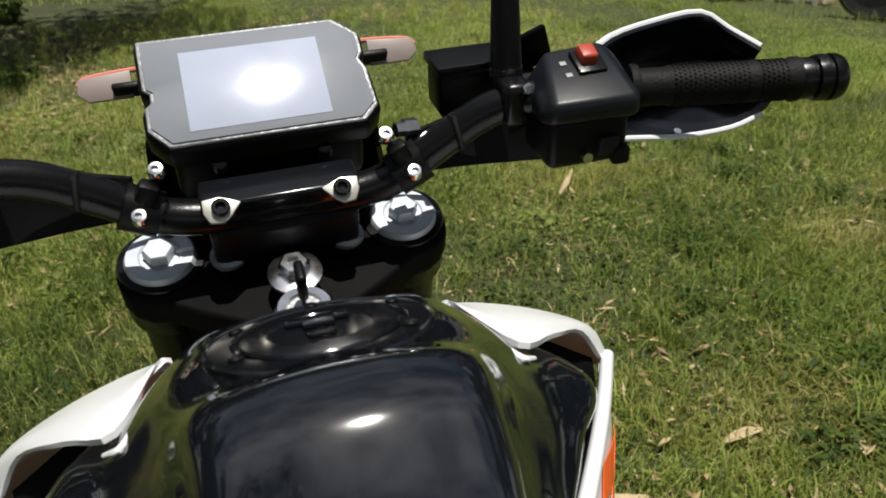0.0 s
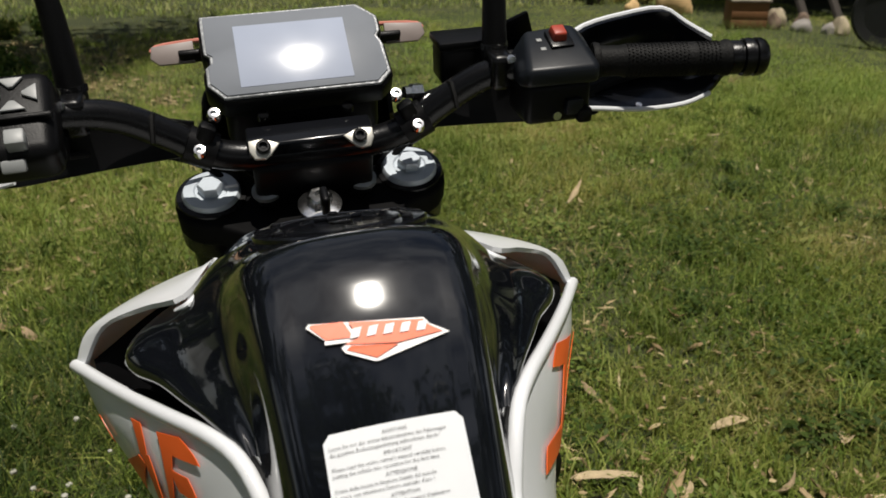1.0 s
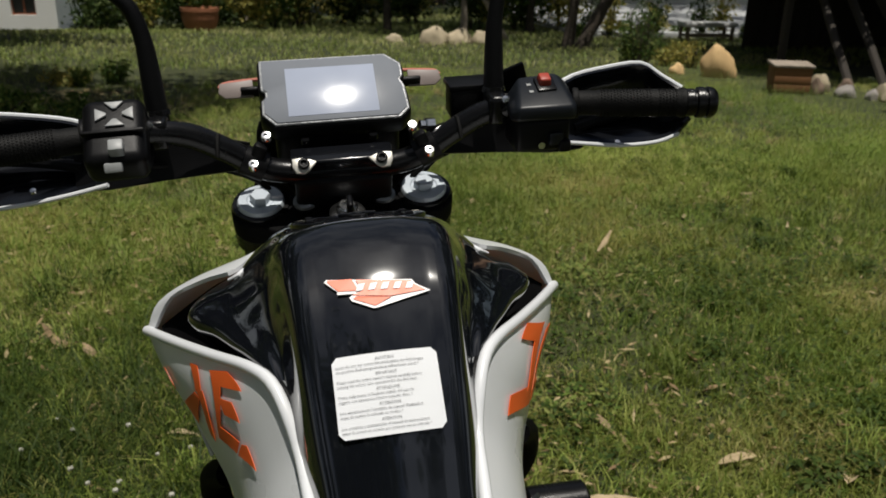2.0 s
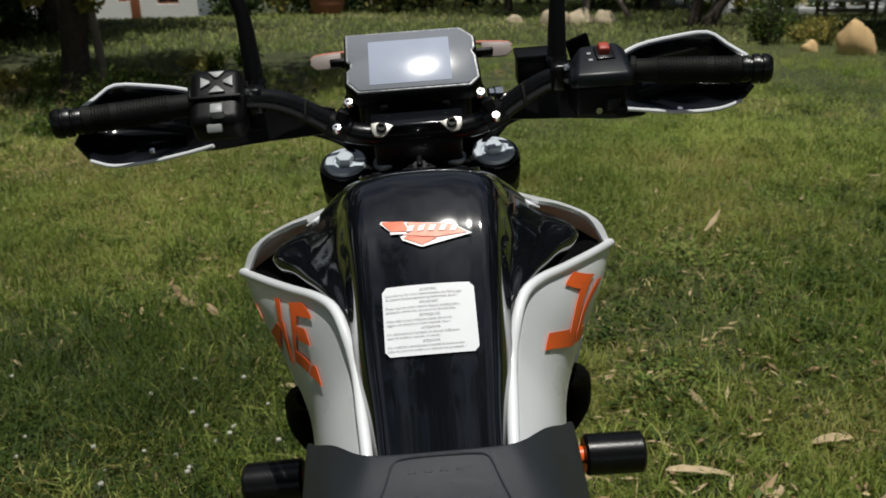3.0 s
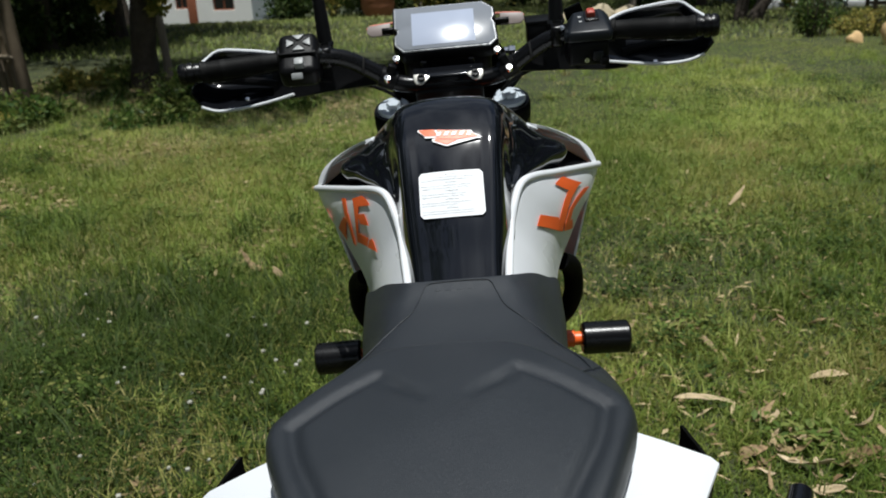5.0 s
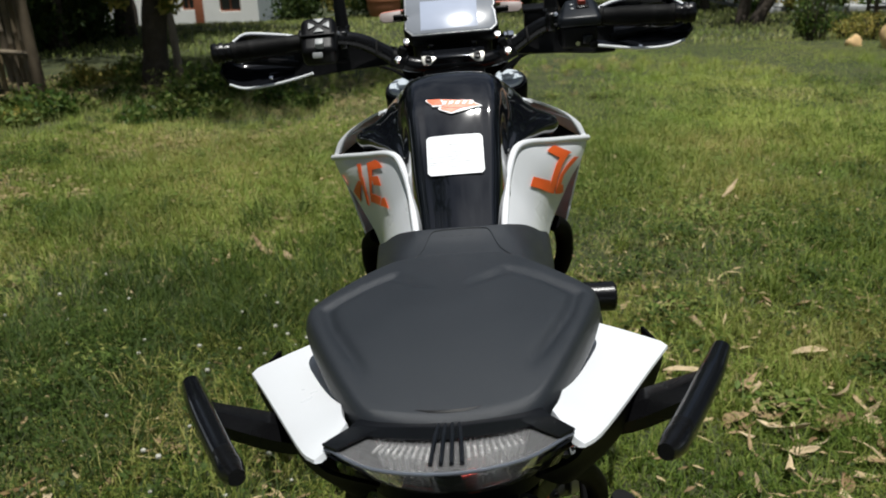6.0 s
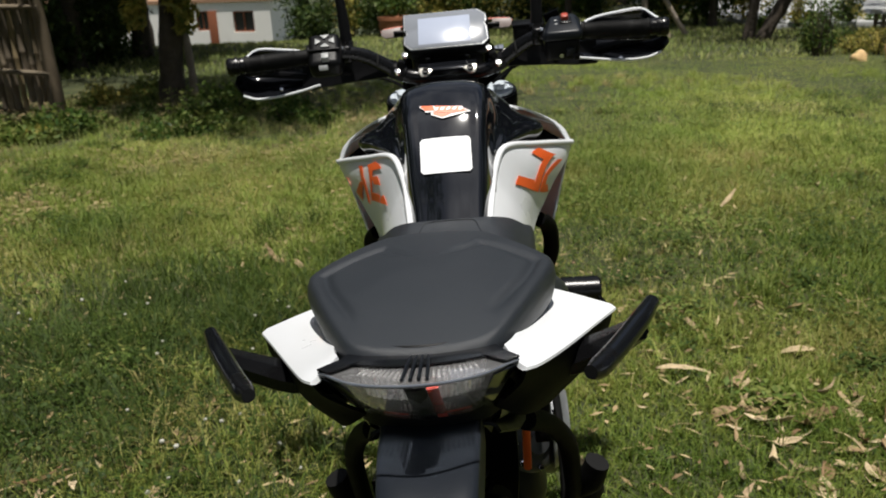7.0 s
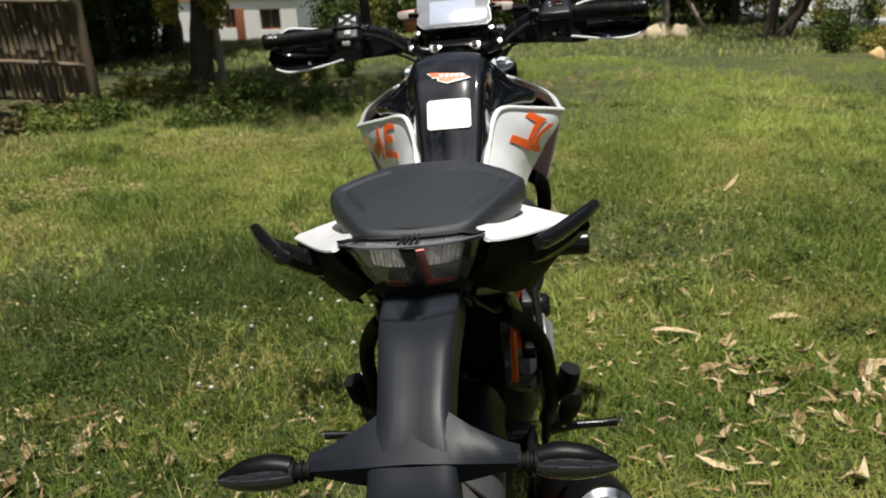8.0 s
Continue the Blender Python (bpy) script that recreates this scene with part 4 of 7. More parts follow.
def build_front_end():
    # handlebar
    line = [(-0.375, 0.034, 1.084), (-0.26, 0.062, 1.087), (-0.205, 0.078, 1.086), (-0.165, 0.095, 1.076), (-0.125, 0.106, 1.052), (-0.092, 0.112, 1.030), (-0.055, 0.114, 1.021), (0, 0.114, 1.020),
            (0.055, 0.114, 1.021), (0.092, 0.112, 1.030), (0.125, 0.106, 1.052), (0.165, 0.095, 1.076), (0.205, 0.078, 1.086), (0.26, 0.062, 1.087), (0.375, 0.034, 1.084)]
    rad = [0.011, 0.011, 0.0125, 0.014, 0.0142, 0.0142, 0.0142, 0.0142, 0.0142, 0.0142, 0.0142, 0.014, 0.0125, 0.011, 0.011]
    part("handlebar", bm_tube(line, rad, 16, 5), BLACK_METAL, moto, "black tapered aluminium handlebar")
    # upper clamp
    clamp = part("bar_clamp", bm_box((0.118, 0.030, 0.026), pose(0, 0.114, 1.029, 22), 0.003, 3), GLOSS_BLACK, moto, "black bar clamp with silver corner plates")
    part("clamp_base", bm_box((0.114, 0.046, 0.056), pose(0, 0.132, 0.998, 30), 0.006, 3), SATIN_BLACK, clamp)
    for s in (-1, 1):
        m = pose(s * 0.0445, 0.0965, 1.0310, 52)
        kite = [(-0.013, 0.008), (0.0, 0.009), (0.015, 0.003), (0.006, -0.007), (0.0, -0.011), (-0.009, -0.010), (-0.013, -0.002)]
        kite = kite if s < 0 else [(-x, y) for x, y in kite[::-1]]
        part("clamp_plate", bm_prism(kite, 0.004, m, 0.0008), ALU_CLAMP, clamp)
        part("clamp_bolt", bm_lathe([(0, 0), (0.0068, 0), (0.0068, 0.006), (0.0055, 0.0075), (0.0038, 0.0075), (0.0036, 0.004), (0, 0.004)], m @ pose(0, 0, 0.002), 18), BLACK_METAL, clamp)
        part("foot_washer", bm_lathe([(0.010, 0), (0.0145, 0), (0.0145, 0.004), (0.011, 0.006), (0.010, 0)], pose(s * 0.047, 0.128, 0.978, 24), 18), CAST_ALU, clamp)
        part("rear_bolt", bm_lathe([(0, 0), (0.006, 0), (0.006, 0.006), (0.004, 0.008), (0, 0.007)], pose(s * 0.040, 0.132, 1.050, 24), 14), BLACK_METAL, clamp)
    # top yoke
    yoke = []
    for x, y, r in ((-0.100, 0.148, 0.036), (0, 0.105, 0.040), (0.100, 0.148, 0.036)):
        yoke.append((x, y, r))
    outline = []
    for k in range(9):
        a = radians(90 + 22.5 * k)
        outline.append((-0.100 + 0.036 * math.cos(a), 0.148 + 0.036 * math.sin(a)))
    outline += [(-0.070, 0.092), (-0.030, 0.070), (0.030, 0.070), (0.070, 0.092)]
    for k in range(9):
        a = radians(-90 + 22.5 * k)
        outline.append((0.100 + 0.036 * math.cos(a), 0.148 + 0.036 * math.sin(a)))
    outline += [(0.05, 0.165), (-0.05, 0.165)]
    rake = Matrix.Translation((0, 0.148, 0.965)) @ Matrix.Rotation(radians(24), 4, "X") @ Matrix.Translation((0, -0.148, 0))
    part("top_yoke", bm_prism(outline, 0.030, rake @ pose(0, 0, -0.022), 0.005, 3), MATT_BLACK, moto, "black cast top yoke")
    low = Matrix.Translation((0, 0.240, 0.765)) @ Matrix.Rotation(radians(24), 4, "X") @ Matrix.Translation((0, -0.148, 0))
    part("bottom_yoke", bm_prism(outline, 0.040, low, 0.005, 2), BLACK_METAL, moto)
    down = Vector((0, math.sin(radians(24)), -math.cos(radians(24))))
    for s in (-1, 1):
        cap = Vector((s * 0.100, 0.147, 0.984))
        up = frame_of(cap - down * -0.012, cap - down * 0.1)
        fork = part("fork_leg", bm_tube([cap + down * 0.02, cap + down * 0.30, cap + down * 0.42], [0.0295, 0.0295, 0.029], 24, 2), BLACK_METAL, moto, "black upside-down fork leg with bright cap")
        part("fork_boot", bm_lathe([(0.033, -0.055), (0.0365, -0.05), (0.0365, -0.002), (0.034, 0.004), (0.029, 0.005), (0.028, -0.055)], up, 32), BLACK_METAL, fork)
        part("fork_cap", bm_lathe([(0, 0), (0.0285, 0), (0.0285, 0.006), (0.0265, 0.0095), (0.017, 0.010), (0.0155, 0.0085), (0, 0.0085)], up, 36), CAP_ALU, fork, "anodised fork cap tinted pale blue-grey for the sky")
        part("cap_hex", bm_lathe([(0, 0.008), (0.0125, 0.008), (0.0125, 0.016), (0.0110, 0.018), (0, 0.018)], up, 6), CAP_ALU, fork)
        if s < 0:
            part("cap_mark", bm_box((0.013, 0.003, 0.002), up @ pose(0.020, 0, 0.0105), 0.0004), DECAL_WHITE, fork)
        part("slider_tube", bm_tube([cap + down * 0.40, cap + down * 0.72], 0.0215, 20, 2), CHROME, fork)
        part("axle_clamp", bm_box((0.05, 0.055, 0.075), Matrix.Translation(cap + down * 0.735) @ Matrix.Rotation(radians(24), 4, "X"), 0.01, 3), CAST_ALU, fork)
    part("steering_stem_nut", bm_join(bm_lathe([(0, 0), (0.021, 0), (0.021, 0.004), (0.014, 0.006), (0, 0.006)], pose(0, 0.092, 0.970, 24), 28),
                                      bm_lathe([(0, 0.005), (0.0125, 0.005), (0.0125, 0.014), (0.010, 0.016), (0.006, 0.016), (0.006, 0.012), (0, 0.012)], pose(0, 0.092, 0.970, 24), 6)), CHROME, moto, "bright steel steering stem nut")
    lock = part("ignition_lock", bm_lathe([(0.013, -0.012), (0.021, -0.012), (0.022, 0.002), (0.019, 0.006), (0.013, 0.006), (0.012, 0.002), (0.013, -0.012)], pose(0, 0.036, 0.968, 20), 28), CHROME, moto, "chrome ignition lock with a black key in it")
    part("lock_core", bm_lathe([(0, -0.01), (0.0128, -0.01), (0.0128, 0.003), (0, 0.003)], pose(0, 0.036, 0.968, 20), 20), CAST_ALU, lock)
    part("key", bm_join(bm_box((0.003, 0.008, 0.018), pose(0, 0.033, 0.980, 20), 0.0008), bm_box((0.007, 0.020, 0.024), pose(0, 0.028, 0.997, 20), 0.003, 3)), SATIN_BLACK, lock, "black plastic key head")
    part("lock_housing", bm_box((0.056, 0.05, 0.05), pose(0, 0.042, 0.938, 20), 0.012, 3), SATIN_BLACK, moto)


build_front_end()


def build_bar_side(s):
    g0, g1 = Vector((s * 0.262, 0.0615, 1.087)), Vector((s * 0.385, 0.0315, 1.084))
    axis = frame_of(g0, g1)
    # grip with rings of small raised studs
    prof = [(0.011, 0.0), (0.0168, 0.0), (0.0176, 0.003), (0.0168, 0.006), (0.0140, 0.007), (0.0140, 0.027), (0.0150, 0.029), (0.0152, 0.092), (0.0156, 0.094), (0.0150, 0.096), (0.0150, 0.118), (0.0166, 0.121), (0.0166, 0.126), (0.011, 0.127)]
    grip = part("grip", bm_lathe(prof, axis, 28), RUBBER, moto, "black rubber grip with studded bands")
    studs = bmesh.new()
    for j in range(24):
        for k in range(30):
            if 16 <= j <= 17:
                continue
            a = 2 * math.pi * (k + 0.5 * (j % 2)) / 30
            h = 0.032 + 0.0036 * j
            p = axis @ Vector((0.0151 * math.cos(a), 0.0151 * math.sin(a), h))
            n = (axis.to_3x3() @ Vector((math.cos(a), math.sin(a), 0))).normalized()
            m = frame_of(p, p + n)
            vs = [studs.verts.new(m @ Vector((0.0011 * cx, 0.0011 * cy, z))) for z in (-0.0004, 0.0007) for cx, cy in ((1, 0), (0, 1), (-1, 0), (0, -1))]
            studs.faces.new(vs[4:])
            for i in range(4):
                studs.faces.new((vs[i], vs[(i + 1) % 4], vs[4 + (i + 1) % 4], vs[4 + i]))
    tagged(part("studs", studs, RUBBER, grip, smooth=0), kind="stuff")
    e0 = axis @ Vector((0, 0, 0.127))
    e1 = axis @ Vector((0, 0, 0.2))
    part("bar_end", bm_lathe([(0, 0), (0.015, 0), (0.0155, 0.002), (0.0155, 0.008), (0.014, 0.009), (0.014, 0.011), (0.0170, 0.012), (0.0175, 0.016), (0.0175, 0.019), (0.0155, 0.020), (0.0155, 0.022), (0.0176, 0.023), (0.0174, 0.028), (0.0155, 0.032), (0.013, 0.034), (0, 0.034)],
                             frame_of(e0, e1), 28), BLACK_METAL, grip, "black machined bar-end weight")
    # hand guard: a curved shield, black inside, white rim outside
    if s > 0:
        tz, lz = (1.088, 1.099, 1.105, 1.1075, 1.092, 1.077), (1.030, 1.023, 1.016, 1.017, 1.026, 1.044)
    else:
        tz, lz = (1.078, 1.087, 1.094, 1.098, 1.085, 1.072), (1.023, 1.014, 1.006, 1.004, 1.014, 1.038)
    tx, ty = (0.262, 0.300, 0.350, 0.396, 0.420, 0.441), (0.140, 0.168, 0.180, 0.180, 0.170, 0.150)
    lx, ly = (0.262, 0.300, 0.350, 0.396, 0.424, 0.440), (0.115, 0.123, 0.126, 0.125, 0.122, 0.120)
    rows = [list(zip(tx, ty, tz)),
            [(x + 0.002, y + 0.010, z + (w - z) * 0.30) for x, y, z, w in zip(tx, ty, tz, lz)],
            [(x + 0.002, y + 0.005, z + (w - z) * 0.65) for x, y, z, w in zip(tx, ty, tz, lz)],
            list(zip(lx, ly, lz))]
    top_rim = [(x, y + 0.003, z + 0.001) for x, y, z in rows[0]]
    low_rim = [(x, y - 0.003, z + 0.001) for x, y, z in rows[3][:5]]
    rows = rows if s > 0 else mirrored(rows)
    guard = part("hand_guard", bm_sheet(rows, 0.004, 4, 4), GLOSS_BLACK, moto, "black hand guard with a white outer shell and rim", smooth=50)
    outer = [[Vector((p[0], p[1] + 0.0055, p[2])) for p in r] for r in rows]
    part("shell", bm_sheet(outer, 0.002, 4, 4), WHITE, guard, "white outer shell", smooth=50)
    part("rim_top", bm_tube([side(s, p) for p in top_rim], 0.0030, 8, 3), WHITE, guard)
    part("rim_low", bm_tube([side(s, p) for p in low_rim], 0.0026, 8, 3), WHITE, guard)
    # flat mounting plate from the clamp to the shield, and a rod on to the bar end
    plate = [[(0.104, 0.118, 1.058), (0.150, 0.124, 1.066), (0.205, 0.118, 1.064), (0.262, 0.128, 1.060), (0.300, 0.146, 1.060)],
             [(0.104, 0.116, 1.044), (0.150, 0.122, 1.044), (0.205, 0.116, 1.042), (0.262, 0.124, 1.040), (0.300, 0.138, 1.040)],
             [(0.104, 0.112, 1.029), (0.150, 0.116, 1.026), (0.205, 0.112, 1.023), (0.262, 0.116, 1.018), (0.300, 0.126, 1.018)]]
    part("guard_plate", bm_sheet([[side(s, p) for p in r] for r in plate], 0.008, 3, 3), SATIN_BLACK, guard)
    part("guard_rod", bm_tube([side(s, p) for p in [(0.290, 0.138, 1.040), (0.340, 0.160, 1.045), (0.396, 0.160, 1.052), (0.428, 0.115, 1.066), (0.412, 0.036, 1.083)]], [0.007, 0.007, 0.007, 0.007, 0.006], 8, 4), SATIN_BLACK, guard)
    part("rivet", bm_lathe([(0, 0), (0.004, 0), (0.0035, 0.0025), (0, 0.003)], frame_of(side(s, (0.345, 0.126, 1.020)), side(s, (0.345, 0.08, 1.09))), 12), CHROME, guard)
    bracket = part("guard_clamp", bm_tube([side(s, (0.088, 0.110, 1.030)), side(s, (0.112, 0.109, 1.042))], 0.0175, 16, 1), SATIN_BLACK, moto, "black hand guard clamp with bright bolts")
    part("clamp_ear", bm_box((0.016, 0.014, 0.038), pose(s * 0.097, 0.103, 1.043, 15, s * -28), 0.004), SATIN_BLACK, bracket)
    for p in ((0.100, 0.093, 1.035), (0.083, 0.103, 1.064)):
        q = side(s, p)
        part("bolt", bm_lathe([(0, 0), (0.0062, 0), (0.0066, 0.004), (0.005, 0.008), (0.0028, 0.0082), (0.0026, 0.0055), (0, 0.0055)], frame_of(q, q + Vector((0, -0.7, 0.7))), 14), CHROME, bracket)
    # mirror stem and head
    mx = 0.180 if s > 0 else 0.195
    stem = part("mirror", bm_tube([side(s, p) for p in [(mx, 0.100, 1.092), (mx + 0.001, 0.101, 1.140), (mx + 0.004, 0.102, 1.185), (mx + 0.016, 0.103, 1.218), (0.240, 0.104, 1.236), (0.300, 0.106, 1.243), (0.345, 0.108, 1.250)]],
                                  [0.0125, 0.0110, 0.0090, 0.0085, 0.0085, 0.0085, 0.008], 14, 4), SATIN_BLACK, moto, "black rear-view mirror on a bent stem")
    shell = bm_lathe([(0, -0.022), (0.03, -0.020), (0.05, -0.010), (0.055, 0.0), (0.053, 0.003), (0, 0.003)], Matrix.Translation(side(s, (0.405, 0.105, 1.275))) @ pose(0, 0, 0, 82, 0, s * -8) @ Matrix.Diagonal((1.45, 0.85, 1, 1)), 32)
    part("mirror_shell", shell, SATIN_BLACK, stem)
    part("mirror_glass", bm_lathe([(0, 0.0032), (0.050, 0.0032), (0.050, 0.0045), (0, 0.0045)], Matrix.Translation(side(s, (0.405, 0.105, 1.275))) @ pose(0, 0, 0, 82, 0, s * -8) @ Matrix.Diagonal((1.45, 0.85, 1, 1)), 32), MIRROR_GLASS, stem)
    part("stem_clamp", bm_box((0.022, 0.034, 0.034), pose(s * mx, 0.090, 1.084, 10), 0.006, 3), BLACK_METAL, stem)
    part("stem_nut", bm_lathe([(0.006, 0), (0.0135, 0), (0.0135, 0.006), (0.006, 0.007)], pose(s * mx, 0.100, 1.100), 6), BLACK_METAL, stem)
    part("clamp_screw", bm_lathe([(0, 0), (0.004, 0), (0.004, 0.004), (0, 0.0045)], frame_of((s * (mx + 0.006), 0.072, 1.094), (s * (mx + 0.006), 0.0, 1.13)), 12), CHROME, stem)
    # lever
    part("lever", bm_tube([side(s, p) for p in [(0.205, 0.120, 1.072), (0.240, 0.134, 1.072), (0.300, 0.128, 1.066), (0.360, 0.108, 1.062), (0.398, 0.100, 1.062)]], [0.008, 0.008, 0.0065, 0.006, 0.008], 10, 4), BLACK_METAL, moto, "black lever behind the grip")


for s in (-1, 1):
    build_bar_side(s)


def build_switches():
    # right: a sloping block with a red stop switch
    cap = bm_loft([[Vector(p) for p in r] for r in [
        [(0.186, 0.048, 1.086), (0.192, 0.094, 1.094), (0.192, 0.100, 1.076), (0.186, 0.048, 1.074)],
        [(0.192, 0.036, 1.090), (0.206, 0.090, 1.116), (0.206, 0.104, 1.074), (0.192, 0.038, 1.074)],
        [(0.256, 0.032, 1.090), (0.250, 0.086, 1.120), (0.252, 0.104, 1.074), (0.256, 0.034, 1.074)],
        [(0.262, 0.042, 1.088), (0.262, 0.084, 1.108), (0.262, 0.098, 1.076), (0.262, 0.044, 1.076)]]])
    right = part("switch_housing", bevel_all(cap, 0.004, 3, 15), GREY_BLACK, moto, "black switch block with a red stop switch")
    part("lower_body", bm_box((0.064, 0.052, 0.040), pose(0.224, 0.072, 1.059, 8), 0.007, 3), SATIN_BLACK, right)
    part("stop_switch", bm_box((0.0145, 0.017, 0.012), pose(0.231, 0.068, 1.114, 28), 0.002, 2, (0.85, 0.8)), RED_BUTTON, right, "red stop switch")
    part("switch_well", bm_box((0.022, 0.024, 0.006), pose(0.232, 0.068, 1.1085, 28), 0.001), BLACK_METAL, right)
    part("lower_tab", bm_box((0.014, 0.012, 0.014), pose(0.248, 0.046, 1.043, 10), 0.003), SATIN_BLACK, right)
    part("starter_button", bm_box((0.017, 0.010, 0.016), pose(0.238, 0.046, 1.052, 10), 0.003), GREY_BLACK, right)
    part("lower_screw", bm_lathe([(0, 0), (0.004, 0), (0.004, 0.004), (0, 0.004)], frame_of((0.220, 0.044, 1.046), (0.220, 0, 1.04)), 12), CHROME, right)
    for k in range(2):
        part("symbol_mark", bm_box((0.005, 0.004, 0.0008), pose(0.2140, 0.060 + 0.012 * k, 1.1035 + 0.0058 * k, 27), 0.0001), BUTTON, right)
    # brake fluid box beside the right mirror
    box2 = part("brake_reservoir", bm_box((0.060, 0.040, 0.036), pose(0.166, 0.152, 1.082, 8), 0.004, 2), SATIN_BLACK, moto, "black square brake fluid reservoir")
    part("lid", bm_box((0.064, 0.044, 0.008), pose(0.166, 0.150, 1.103, 8), 0.002), SATIN_BLACK, box2)
    part("master_cylinder", bm_tube([(0.190, 0.125, 1.082), (0.225, 0.128, 1.080), (0.250, 0.135, 1.078)], [0.014, 0.014, 0.009], 12, 2), BLACK_METAL, box2)
    part("lever_guard_tab", bm_box((0.030, 0.006, 0.034), pose(0.215, 0.135, 1.108, 20, -20), 0.003), SATIN_BLACK, box2)
    # left: rounded pod with a four-way pad
    m = pose(-0.231, 0.052, 1.084, 42, 0, 4)
    pod = part("switch_pod", bm_box((0.062, 0.082, 0.042), m @ pose(0, -0.001, 0.004), 0.012, 4), SATIN_BLACK, moto, "black switch pod with a grey four-way pad")
    face = m @ pose(0.002, 0.015, 0.0252)
    for k in range(4):
        a = radians(90 * k)
        tri = [(-0.0098, 0.0185), (0.0098, 0.0185), (0.0018, 0.0075), (-0.0018, 0.0075)]
        pts = [(x * math.cos(a) - y * math.sin(a), (x * math.sin(a) + y * math.cos(a)) * 0.82) for x, y in tri]
        part("pad_key", bm_prism(pts, 0.0028, face, 0.0008), BUTTON, pod, "grey rubber key")
    part("lip", bm_box((0.060, 0.004, 0.007), m @ pose(0, -0.008, 0.027), 0.0015), SATIN_BLACK, pod)
    part("signal_switch", bm_box((0.0145, 0.0135, 0.014), m @ pose(0.003, -0.029, 0.029), 0.002), BUTTON, pod, "grey signal switch")
    part("horn_button", bm_box((0.0175, 0.010, 0.008), m @ pose(-0.002, -0.0445, 0.0180, 35), 0.002), BUTTON, pod)
    part("lower_pod", bm_box((0.048, 0.040, 0.034), pose(-0.228, 0.084, 1.066, 20), 0.008, 3), SATIN_BLACK, pod)
    part("collar", bm_lathe([(0.012, 0), (0.021, 0), (0.022, 0.004), (0.021, 0.009), (0.012, 0.010)], frame_of((-0.258, 0.062, 1.087), (-0.3, 0.051, 1.086)), 24), SATIN_BLACK, pod)


build_switches()


def build_dash():
    centre = Vector((0, 0.161, 1.105))
    right, up = Vector((1, 0, 0)), Vector((0, 0.0735, 0.0675)).normalized()
    out = right.cross(up)
    m = Matrix((right, up, out)).transposed().to_4x4()
    m.translation = centre
    w, h = 0.086, 0.048
    shape = [(-w, h), (w - 0.020, h), (w - 0.002, h - 0.016), (w - 0.002, h - 0.034), (w - 0.006, h - 0.040), (w - 0.002, h - 0.050), (w, -h + 0.012), (w - 0.012, -h),
             (-w + 0.014, -h), (-w, -h + 0.016), (-w, -h + 0.036), (-w + 0.005, -h + 0.040), (-w + 0.005, -h + 0.048), (-w, -h + 0.052)]
    back = [(x * 1.03, y * 1.04) for x, y in shape]
    dash = part("instrument_panel", bm_prism(back, 0.026, m @ pose(0, 0, -0.027), 0.004, 2), SATIN_BLACK, moto, "rectangular colour instrument display with grey bezel")
    part("bezel", bm_prism(shape, 0.0035, m @ pose(0, 0, -0.001), 0.0012), CAST_ALU, dash, "thin silver-grey bezel")
    inner = [(x * 0.965, y * 0.945) for x, y in shape]
    part("cover_glass", bm_prism(inner, 0.0012, m @ pose(0, 0, 0.0026), 0.0004), SKY_GREY_GLASS, dash, "glossy cover glass, the sky's grey put into its colour")
    part("screen", bm_prism([(-0.056, -0.038), (0.050, -0.038), (0.050, 0.032), (-0.056, 0.032)], 0.0006, m @ pose(0, 0, 0.0036), 0.0001), SCREEN, dash, "display painted pale blue-grey for the sky's reflection")
    part("dash_base", bm_box((0.150, 0.055, 0.060), pose(0, 0.176, 1.050, 20), 0.012, 3, (1, 0.8)), SATIN_BLACK, dash)
    for s in (-1, 1):
        # side reflector tabs
        part("tab_arm", bm_box((0.030, 0.006, 0.016), pose(s * 0.096, 0.205, 1.102, 45), 0.002), SATIN_BLACK, dash)
        tab = [(0, -0.011), (0.034, -0.011), (0.042, -0.004), (0.040, 0.008), (0, 0.011)]
        tab = tab if s > 0 else [(-x, y) for x, y in tab[::-1]]
        part("reflector_tab", bm_prism(tab, 0.004, Matrix.Translation((s * 0.096, 0.212, 1.104)) @ pose(0, 0, 0, 62), 0.001), TAB_GREY, dash, "grey tab with a faded red top edge")
        part("tab_edge", bm_tube([(s * 0.088, 0.2185, 1.1145), (s * 0.112, 0.218, 1.1135), (s * 0.132, 0.2165, 1.1115), (s * 0.137, 0.214, 1.107)], 0.0022, 8, 2), PINK, dash)
    # headlight mask ahead of the panel
    rows = full_rows([
        [(0, 0.235, 1.085), (0.06, 0.235, 1.080), (0.095, 0.225, 1.060), (0.10, 0.215, 1.02)],
        [(0, 0.300, 1.040), (0.06, 0.298, 1.035), (0.10, 0.280, 1.015), (0.11, 0.26, 0.98)],
        [(0, 0.350, 0.960), (0.05, 0.348, 0.955), (0.095, 0.330, 0.945), (0.115, 0.29, 0.93)],
        [(0, 0.355, 0.860), (0.04, 0.352, 0.860), (0.075, 0.335, 0.862), (0.095, 0.29, 0.87)],
        [(0, 0.320, 0.800), (0.03, 0.318, 0.802), (0.055, 0.305, 0.81), (0.07, 0.27, 0.83)],
    ])
    mask = part("headlight", bm_sheet(rows, 0.005, 4, 4), SATIN_BLACK, moto, "black split headlight mask")
    for s in (-1, 1):
        part("headlight_lens", bm_box((0.055, 0.010, 0.10), pose(s * 0.045, 0.350, 0.90, -6, 0, s * -16), 0.004), CLEAR, mask)


build_dash()


